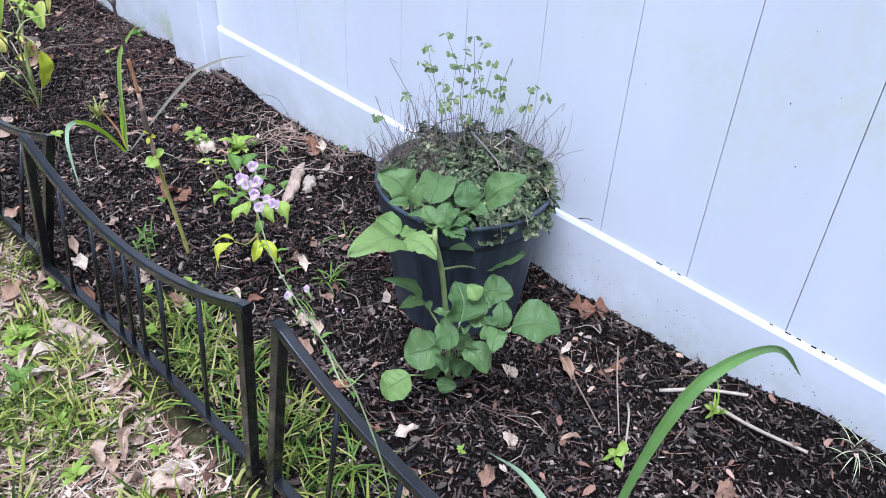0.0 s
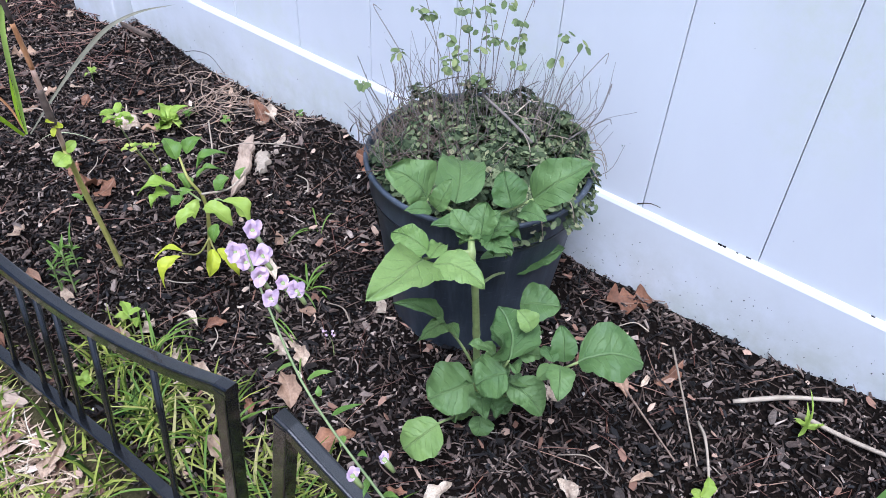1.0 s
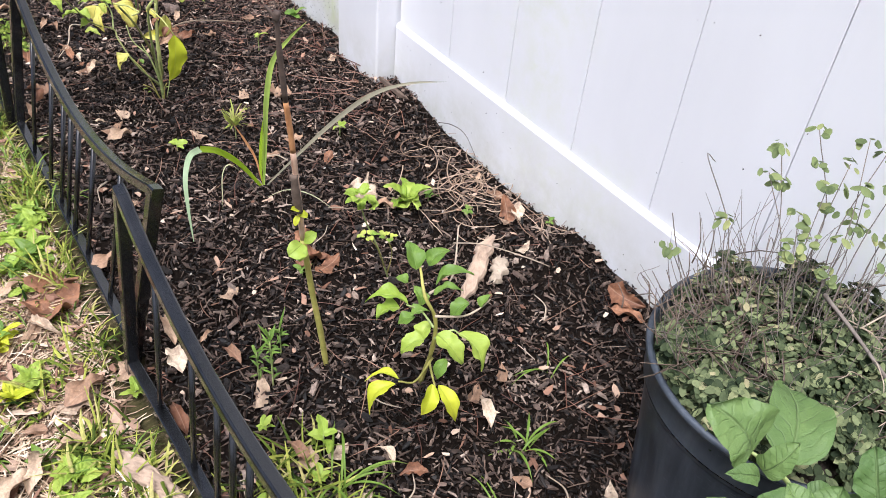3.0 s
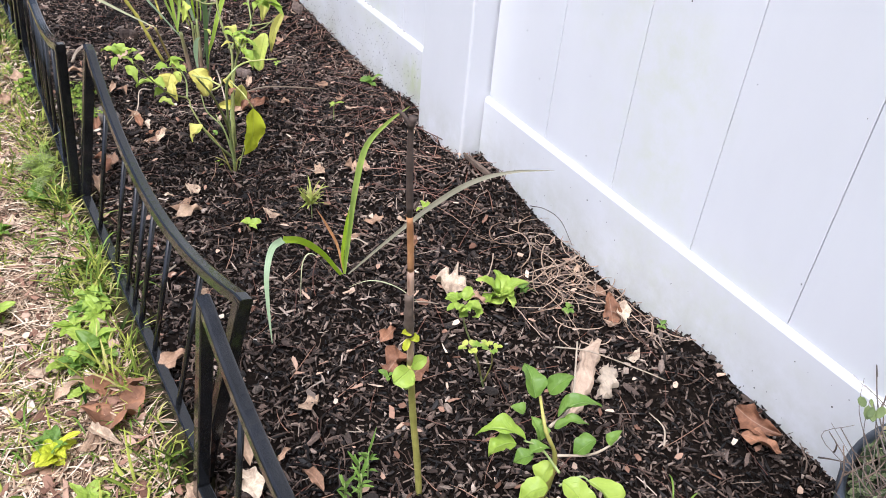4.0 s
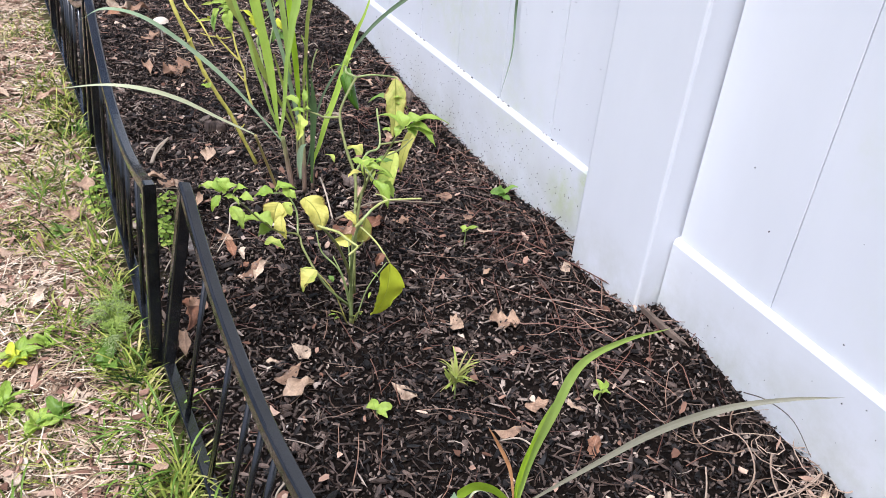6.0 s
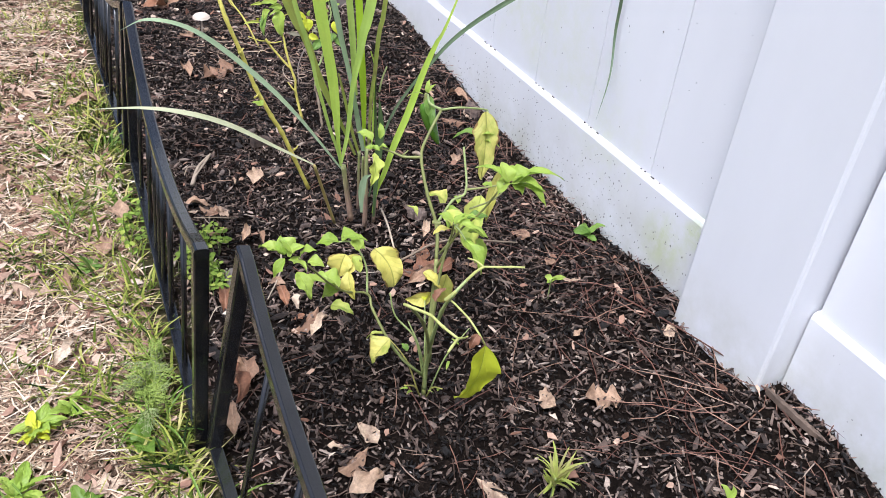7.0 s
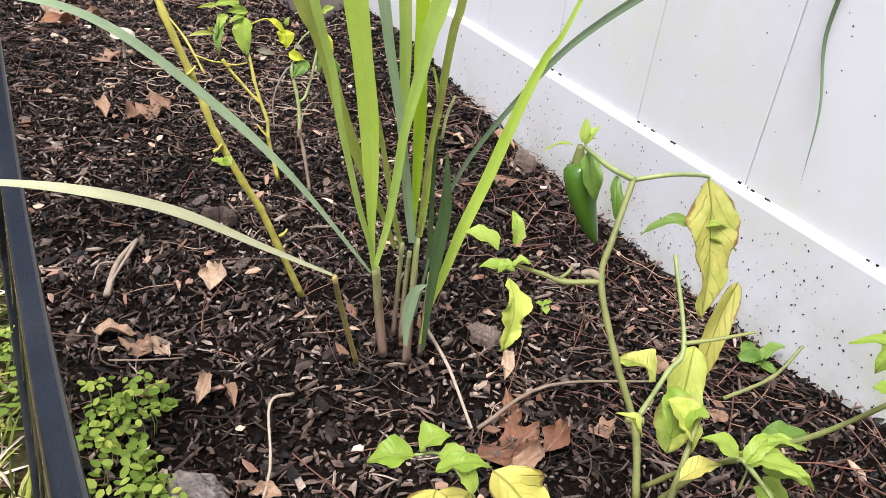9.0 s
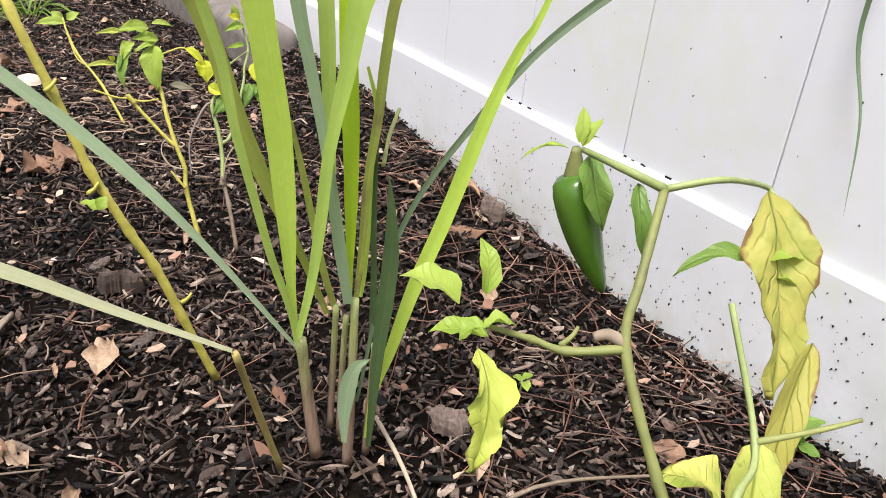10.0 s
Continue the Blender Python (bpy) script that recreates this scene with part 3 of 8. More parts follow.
# ---- black steel edging ----
def edging_panel(b0, b1, t0, t1, arch=0.0):
    """One panel between two feet and two post tops, a little twisted as it was pushed into the soil: two square posts, a bottom bar, a sagging top bar and seven rods."""
    b0, b1, t0, t1 = Vector(b0), Vector(b1), Vector(t0), Vector(t1)
    ob = plant("edging_panel", b0.lerp(b1, 0.5), "low black steel garden edging panel with a sagging top bar", "edging fence", "panels of garden edging")
    length, high, sag = 0.55, 0.262, 0.056
    side = (b1 - b0).cross(t0 - b0).normalized()
    def stand(bm):
        for v in bm.verts:
            s, h = v.co.y / length, v.co.z / high
            v.co = b0.lerp(b1, s) * (1 - h) + t0.lerp(t1, s) * h + side * v.co.x
        return bm
    def top(s):
        u = 2 * s / length - 1
        return high - 0.008 - sag * (1 - abs(u) ** 2.0)
    for s in (0.0, length):
        part("post", stand(box(bmesh.new(), (-0.0066, s - 0.0066, -0.10), (0.0066, s + 0.0066, high - 0.007), 0.0015, 3)), STEEL, ob, smooth=False)
    bm = bmesh.new()
    n, rings = 40, []
    prof = []
    for cx, cz, a0 in ((0.0036, 0.0033, 0), (-0.0036, 0.0033, 90), (-0.0046, -0.0040, 180), (0.0046, -0.0040, 270)):
        r = 0.0026 if cz > 0 else 0.0015
        prof += [(cx + r * math.cos(radians(a0 + d)), cz + r * math.sin(radians(a0 + d))) for d in (0, 22, 45, 68, 90)]
    k_ = len(prof)
    for i in range(n + 1):
        s = -0.0072 + (length + 0.0144) * i / n
        z = top(min(max(s, 0), length))
        rings.append([bm.verts.new((x, s, z + dz)) for x, dz in prof])
    for a, b in zip(rings, rings[1:]):
        for k in range(k_):
            bm.faces.new((a[k], a[(k + 1) % k_], b[(k + 1) % k_], b[k]))
    bm.faces.new(rings[0]), bm.faces.new(rings[-1][::-1])
    bmesh.ops.recalc_face_normals(bm, faces=bm.faces)
    part("top_bar", stand(bm), STEEL, ob, smooth=False)
    low = [max(0.0, 0.002 - b.z) for b in (b0, b1)]
    bm = box(bmesh.new(), (-0.0064, 0.0066, 0.006), (0.0064, length - 0.0066, 0.017), 0.0015, 3)
    long = [e for e in bm.edges if abs(e.verts[0].co.y - e.verts[1].co.y) > 0.3]
    bmesh.ops.subdivide_edges(bm, edges=long, cuts=14)
    for v in bm.verts:
        v.co.z += low[0] + (low[1] - low[0]) * v.co.y / length + arch * 4 * (v.co.y / length) * (1 - v.co.y / length)
    part("bottom_bar", stand(bm), STEEL, ob, smooth=False)
    for d in (-0.182, -0.090, -0.033, 0.0, 0.033, 0.090, 0.182):
        s = length / 2 + d
        part("rod", stand(tube([(0, s, 0.010), (0, s, top(s) - 0.004)], 0.0031, sides=10, steps=1)), STEEL, ob)


for row in (
    ((-0.578, 0.842, 0.022), (-0.595, 1.392, -0.016), (-0.560, 0.838, 0.284), (-0.563, 1.392, 0.244), 0.013),
    ((-0.570, 0.250, 0.020), (-0.576, 0.800, 0.030), (-0.550, 0.226, 0.285), (-0.557, 0.776, 0.294)),
    ((-0.591, 1.410, -0.022), (-0.594, 1.960, -0.014), (-0.528, 1.401, 0.230), (-0.543, 1.957, 0.240)),
    ((-0.600, 1.982, -0.014), (-0.588, 2.532, -0.010), (-0.577, 1.970, 0.245), (-0.561, 2.528, 0.254)),
    ((-0.592, 2.575, -0.010), (-0.600, 3.125, -0.010), (-0.562, 2.570, 0.245), (-0.570, 3.120, 0.245)),
    ((-0.596, 3.160, -0.010), (-0.600, 3.710, -0.010), (-0.570, 3.155, 0.245), (-0.574, 3.705, 0.245)),
):
    edging_panel(*row)


# ---- loose mulch, straw, grass: too many to count ----
rng = np.random.default_rng(7)


def bed_points(n, x0, x1, y0, y1):
    return np.column_stack((rng.uniform(x0, x1, n), rng.uniform(y0, y1, n)))


def chips(name, pts, length, width, thick, mat, label, category, tilt=0.35, lift=0.0, jitter=0.5):
    """Splinters: six-sided pieces with ragged ends, lying every way."""
    n = len(pts)
    L, W, T = (rng.uniform(a, b, n) for a, b in (length, width, thick))
    yaw, pit, rol = rng.uniform(0, 6.283, n), rng.normal(0, tilt, n), rng.normal(0, tilt, n)
    z = np.array([lie(x, y) for x, y in pts]) + lift + rng.uniform(0, 0.006, n) * (lift >= 0)
    ang = np.arange(6) * 2 * np.pi / 6
    flat = np.column_stack((np.cos(ang) * 0.5, np.sin(ang) * 0.5))
    unit = np.zeros((12, 3))
    unit[:6, :2], unit[6:, :2] = flat, flat * 0.86
    unit[:6, 2], unit[6:, 2] = -0.5, 0.5
    wob = 1 + rng.uniform(-0.48, 0.34, (n, 6)) * jitter
    V = np.repeat(unit[None], n, 0)
    V[:, :6, :2] *= wob[..., None]
    V[:, 6:, :2] *= wob[..., None] * rng.uniform(0.72, 1.12, (n, 6, 1))
    V[..., 2] += rng.uniform(-0.35, 0.35, (n, 12))
    V = V * np.stack((L, W, T), 1)[:, None]
    c, s = np.cos(pit), np.sin(pit)
    V = np.stack((V[..., 0] * c[:, None] + V[..., 2] * s[:, None], V[..., 1], -V[..., 0] * s[:, None] + V[..., 2] * c[:, None]), -1)
    c, s = np.cos(rol), np.sin(rol)
    V = np.stack((V[..., 0], V[..., 1] * c[:, None] - V[..., 2] * s[:, None], V[..., 1] * s[:, None] + V[..., 2] * c[:, None]), -1)
    c, s = np.cos(yaw), np.sin(yaw)
    V = np.stack((V[..., 0] * c[:, None] - V[..., 1] * s[:, None], V[..., 0] * s[:, None] + V[..., 1] * c[:, None], V[..., 2]), -1)
    V += np.column_stack((pts, z))[:, None]
    sides = [[k, (k + 1) % 6, 6 + (k + 1) % 6, 6 + k] for k in range(6)]
    faces = []
    for o in range(0, 12 * n, 12):
        faces.append((o + 6, o + 7, o + 8, o + 9, o + 10, o + 11))
        faces.extend((o + q[0], o + q[1], o + q[2], o + q[3]) for q in sides)
    me = bpy.data.meshes.new(name)
    me.from_pydata(V.reshape(-1, 3).tolist(), [], faces)
    me.materials.append(mat)
    return tagged(new(name, me), label, category, kind="stuff")


def strands(name, pts, length, width, bend, mat, label, category, lift=0.004, rise=0.0, heading=None, segs=4, parent=None, up_bend=0.0):
    """Thin three-sided threads, curved on the ground or rising from it."""
    n = len(pts)
    L, R = rng.uniform(*length, n), rng.uniform(*width, n)
    a = rng.uniform(0, 6.283, n) if heading is None else rng.normal(heading[0], heading[1], n)
    k = rng.normal(0, bend, n)
    up = rng.uniform(0.4, 1.0, n) * rise
    z = np.array([lie(x, y) for x, y in pts]) + lift
    P = np.zeros((n, segs + 1, 3))
    P[:, 0] = np.column_stack((pts, z))
    elev = up.copy()
    wob = rng.normal(0, 0.12, (n, segs)) * (rise == 0)
    for i in range(segs):
        step = L / segs
        P[:, i + 1] = P[:, i] + np.column_stack((np.cos(a) * np.cos(elev), np.sin(a) * np.cos(elev), np.sin(elev) + wob[:, i])) * step[:, None]
        a = a + k
        elev = elev - up_bend * rng.uniform(0.3, 1.0, n)
    V = np.zeros((n, segs + 1, 3, 3))
    for i in range(segs + 1):
        d = P[:, min(i + 1, segs)] - P[:, max(i - 1, 0)]
        d /= np.linalg.norm(d, axis=1)[:, None] + 1e-9
        side = np.column_stack((-d[:, 1], d[:, 0], np.zeros(n)))
        side /= np.linalg.norm(side, axis=1)[:, None] + 1e-9
        nor = np.cross(d, side)
        r = (R * (1.0 if i < segs else 0.25) * (1.0 if i < segs - 1 or rise == 0 else 0.75))[:, None]
        flat = 0.25 if rise else 0.9
        V[:, i, 0], V[:, i, 1], V[:, i, 2] = P[:, i] + side * r, P[:, i] - side * r, P[:, i] + nor * r * flat
    F = []
    for i in range(segs):
        for q in range(3):
            r = (q + 1) % 3
            F.append((i * 3 + q, i * 3 + r, (i + 1) * 3 + r, (i + 1) * 3 + q))
    F = np.array(F)
    m = (segs + 1) * 3
    faces = (F[None] + m * np.arange(n)[:, None, None]).reshape(-1, 4)
    me = bpy.data.meshes.new(name)
    me.from_pydata(V.reshape(-1, 3).tolist(), [], faces.tolist())
    me.materials.append(mat)
    ob = tagged(new(name, me), label, category, kind="stuff")
    if parent:
        ob.parent = parent
    return ob


def clear_of_edging(pts, gap=0.015):
    """Drops the points that lie under the bottom bars of the edging."""
    ys = (0.25, 0.80, 0.84, 1.385, 1.405, 1.955, 1.985, 2.53, 3.7)
    xs = (-0.572, -0.576, -0.577, -0.592, -0.586, -0.590, -0.598, -0.587, -0.598)
    return pts[np.abs(pts[:, 0] - np.interp(pts[:, 1], ys, xs)) > gap]


chips("bark_mulch", bed_points(76000, -0.585, 0.0, 0.2, 3.6), (0.003, 0.0115), (0.0010, 0.0036), (0.0007, 0.0022), MULCH, "dark brown shredded bark mulch covering the bed", "mulch", 0.6, 0.0, 1.2)
chips("coarse_bark", bed_points(4200, -0.58, -0.005, 0.2, 3.9), (0.008, 0.021), (0.0032, 0.0085), (0.0010, 0.0028), MULCH, "coarse dark bark flakes lying on the mulch", "mulch", 0.34, 0.002, 1.4)
chips("bark_slivers", bed_points(6200, -0.58, -0.005, 0.2, 3.9), (0.008, 0.028), (0.0011, 0.0034), (0.0008, 0.002), MULCH, "long thin slivers of bark lying on the mulch", "mulch", 0.3, 0.003, 1.2)
chips("grit", bed_points(150, -0.58, -0.01, 0.2, 3.9), (0.002, 0.0050), (0.0015, 0.004), (0.001, 0.003), GRIT, "pale grit and chips scattered on the mulch", "grit", 0.5, 0.004, 1.2)
strands("bark_fibres", bed_points(4200, -0.585, -0.003, 0.1, 3.9), (0.01, 0.040), (0.0003, 0.0008), 0.22, FIBRE, "thin dark bark fibres lying on the mulch", "mulch", 0.006)
strands("pine_needles", bed_points(850, -0.58, -0.01, 0.2, 3.9), (0.03, 0.09), (0.0003, 0.0006), 0.08, NEEDLE, "reddish dry pine needles scattered on the mulch", "pine needles", 0.008)
fence_side = np.column_stack((np.clip(-0.012 - np.abs(rng.normal(0, 0.080, 220)), -0.3, -0.012), rng.uniform(1.70, 2.75, 220)))
strands("fence_needles", fence_side, (0.04, 0.11), (0.0004, 0.0007), 0.07, NEEDLE, "reddish pine needles drifted against the fence", "pine needles", 0.009)
strands("straw_thatch", clear_of_edging(np.vstack((bed_points(12000, -1.05, -0.592, 0.5, 1.45), bed_points(24000, -0.98, -0.592, 1.45, 2.6), bed_points(14000, -1.1, -0.60, 2.6, 4.0))), 0.026), (0.010, 0.050), (0.0005, 0.0014), 0.2, STRAW, "dry straw-coloured thatch in the lawn", "thatch", 0.003, 0.0, None, 2)
strands("loose_straw", clear_of_edging(bed_points(7600, -1.0, -0.595, 0.55, 3.6), 0.034), (0.02, 0.07), (0.0005, 0.0010), 0.12, STRAW, "loose straw lying over the lawn", "thatch", 0.006, 0.25, None, 3, None, 0.18)
def lawn_patches(pts, low):
    """Keeps the points of uneven clumps."""
    k = np.array([noise.noise((x * 9, y * 9, 8.0)) + 0.5 * noise.noise((x * 23, y * 23, 2.0)) for x, y in pts])
    return pts[k > rng.uniform(low, 0.5, len(pts))]


lawn = np.vstack((lawn_patches(bed_points(22000, -1.05, -0.585, 0.5, 1.5), -0.06), lawn_patches(bed_points(2600, -0.60, -0.46, 0.4, 1.20), -0.3)))
lawn = clear_of_edging(lawn)
strands("lawn_grass", lawn, (0.018, 0.064), (0.0008, 0.0021), 0.13, GRASS, "thin green lawn grass beside the bed", "grass", -0.002, 1.2, None, 3, None, 0.5)
lawn = clear_of_edging(lawn_patches(bed_points(5200, -1.0, -0.585, 0.5, 1.5), -0.2))
strands("broad_grass_blades", lawn, (0.025, 0.060), (0.0016, 0.0028), 0.12, GRASS, "broader blades of yellow-green grass in the lawn", "grass", -0.002, 1.1, None, 4, None, 0.45)
lawn = np.vstack((lawn_patches(bed_points(30000, -1.1, -0.60, 1.5, 3.4), -0.05), lawn_patches(bed_points(8000, -1.75, -0.6, 3.0, 4.2), -0.4), bed_points(1500, -0.66, -0.60, 1.4, 2.9)))
lawn = clear_of_edging(lawn)
strands("patchy_grass", lawn, (0.012, 0.040), (0.0006, 0.0016), 0.10, GRASS, "patchy yellow-green lawn grass among straw", "grass", -0.002, 1.2, None, 3, None, 0.5)
lawn = clear_of_edging(np.vstack((lawn_patches(bed_points(1500, -0.655, -0.585, 1.30, 2.00), -0.15), lawn_patches(bed_points(900, -0.70, -0.60, 2.0, 2.9), -0.4))), 0.010)
strands("edge_grass", lawn, (0.025, 0.070), (0.0007, 0.0017), 0.10, GRASS, "longer yellow-green grass along the edging", "grass", -0.002, 1.3, None, 4, None, 0.35)
# the same ground cover, sparser, on past the walk
chips("outer_mulch", np.vstack((bed_points(5500, -0.585, 0.0, -1.2, 0.2), bed_points(6500, -0.585, 0.0, 3.6, 5.4))), (0.006, 0.022), (0.003, 0.009), (0.001, 0.0025), MULCH, "dark bark mulch farther along the bed", "mulch", 0.4, 0.0, 1.2)
far = np.vstack((bed_points(9000, -2.6, -1.05, -0.4, 4.2), bed_points(2500, -1.05, -0.6, -0.6, 0.5)))
strands("outer_grass", lawn_patches(far, -0.7), (0.02, 0.06), (0.0012, 0.0026), 0.10, GRASS, "thin lawn grass farther from the bed", "grass", -0.002, 1.2, None, 3, None, 0.5)
strands("outer_thatch", far, (0.03, 0.08), (0.0008, 0.0016), 0.15, STRAW, "dry thatch farther from the bed", "thatch", 0.003, 0.0, None, 2)


# ---- the black pot and its herb ----
POT_X, POT_Y = -0.146, 0.915


def lathe(profile, centre, sides=64, wobble=0.0):
    """A round shell from (radius, height) pairs."""
    bm = bmesh.new()
    rings = []
    for r, z in profile:
        rings.append([bm.verts.new((centre[0] + r * (1 + wobble * math.sin(3 * a + 1)) * math.cos(a), centre[1] + r * (1 + wobble * math.cos(2 * a)) * math.sin(a), centre[2] + z)) for a in [2 * math.pi * k / sides for k in range(sides)]])
    for a, b in zip(rings, rings[1:]):
        for k in range(sides):
            bm.faces.new((a[k], a[(k + 1) % sides], b[(k + 1) % sides], b[k]))
    return bm, rings


def plant_pot():
    ob = plant("plant_pot", (POT_X, POT_Y, 0), "round black plastic nursery pot standing on the mulch", "plant pot")
    c = (POT_X, POT_Y, 0)
    bm, rings = lathe([(0.094, -0.02), (0.096, 0.0), (0.101, 0.04), (0.107, 0.09), (0.113, 0.14), (0.118, 0.178), (0.1185, 0.182), (0.1215, 0.1835), (0.1225, 0.188)], c, 72, 0.006)
    bm.faces.new(rings[0])
    # shallow upright flutes in the wall
    for v in bm.verts:
        a = math.atan2(v.co.y - POT_Y, v.co.x - POT_X)
        if v.co.z < 0.17:
            k = 1 - 0.018 * max(0.0, math.cos(9 * a)) ** 6
            v.co.x, v.co.y = POT_X + (v.co.x - POT_X) * k, POT_Y + (v.co.y - POT_Y) * k
    part("wall", bm, POTPLASTIC, ob)
    bm, _ = lathe([(0.1225, 0.189), (0.1235, 0.214), (0.1265, 0.218), (0.1285, 0.221), (0.1280, 0.2245), (0.1250, 0.2255), (0.1220, 0.223), (0.1205, 0.205), (0.119, 0.185)], c, 72, 0.006)
    part("rim", bm, POTPLASTIC, ob, "worn rim of the pot")
    bm, rings = lathe([(0.1205, 0.206), (0.10, 0.212), (0.06, 0.220), (0.02, 0.224)], c, 48)
    bm.faces.new(rings[-1])
    part("potting_soil", bm, POTSOIL, ob, "dark potting soil inside the pot")


plant_pot()


def leaflets(name, centres, normals, size, mat, parent, stretch=1.25):
    """Many small cupped round leaves."""
    n = len(centres)
    r = rng.uniform(*size, n)
    N = normals / (np.linalg.norm(normals, axis=1)[:, None] + 1e-9)
    h = rng.normal(0, 1, (n, 3))
    A = np.cross(N, h)
    A /= np.linalg.norm(A, axis=1)[:, None] + 1e-9
    B = np.cross(N, A)
    ring = [(0.0, -1.0), (0.62, -0.55), (0.72, 0.15), (0.42, 0.78), (0.0, 1.0), (-0.42, 0.78), (-0.72, 0.15), (-0.62, -0.55)]
    V = np.zeros((n, 9, 3))
    V[:, 0] = centres - N * (r * 0.22)[:, None]
    for i, (u, v) in enumerate(ring):
        V[:, i + 1] = centres + A * (u * r)[:, None] + B * (v * r * stretch)[:, None] + N * (r * 0.10 * abs(u))[:, None]
    F = np.array([(0, i + 1, (i + 1) % 8 + 1) for i in range(8)])
    faces = (F[None] + 9 * np.arange(n)[:, None, None]).reshape(-1, 3)
    me = bpy.data.meshes.new(name)
    me.from_pydata(V.reshape(-1, 3).tolist(), [], faces.tolist())
    me.polygons.foreach_set("use_smooth", [True] * len(me.polygons))
    me.materials.append(mat)
    ob = tagged(new(name, me), kind="stuff")
    ob.parent = parent
    if parent and parent.name in GROWN:
        ob.matrix_parent_inverse = Matrix.Translation(parent.location).inverted()
    return ob


def mound(r, a):
    """Height of the herb's cushion at a distance and angle from the pot's middle."""
    s = min(1.0, r / 0.15)
    return 0.226 + 0.026 * (1 - s * s) + 0.030 * noise.noise((r * 26 * math.cos(a), r * 26 * math.sin(a), 5.0))


herb = plant("herb_plant", (POT_X, POT_Y, 0.215), "grey-green creeping herb with dry wiry stems filling the pot", "herb plant")
HERB_TOPS = [(-0.134, 1.011, 0.384), (-0.109, 1.000, 0.398), (-0.083, 0.971, 0.397), (-0.077, 0.957, 0.390), (-0.167, 1.050, 0.359), (-0.202, 1.042, 0.318), (-0.211, 1.029, 0.298), (-0.148, 1.005, 0.366),
             (-0.079, 0.938, 0.370), (-0.080, 0.922, 0.355), (-0.060, 0.921, 0.373), (-0.073, 0.870, 0.356), (-0.066, 0.852, 0.346), (-0.053, 0.831, 0.339), (-0.070, 0.811, 0.319), (-0.090, 0.800, 0.291),
             (-0.099, 0.970, 0.380), (-0.117, 0.971, 0.364), (-0.120, 0.940, 0.333), (-0.100, 0.906, 0.321), (-0.170, 1.013, 0.322), (-0.140, 0.972, 0.343), (-0.095, 0.952, 0.368), (-0.163, 0.975, 0.324)]
LEAFY = (0, 1, 2, 3, 6, 7, 8, 9, 11, 12, 16, 17, 18, 19, 20, 21, 22)


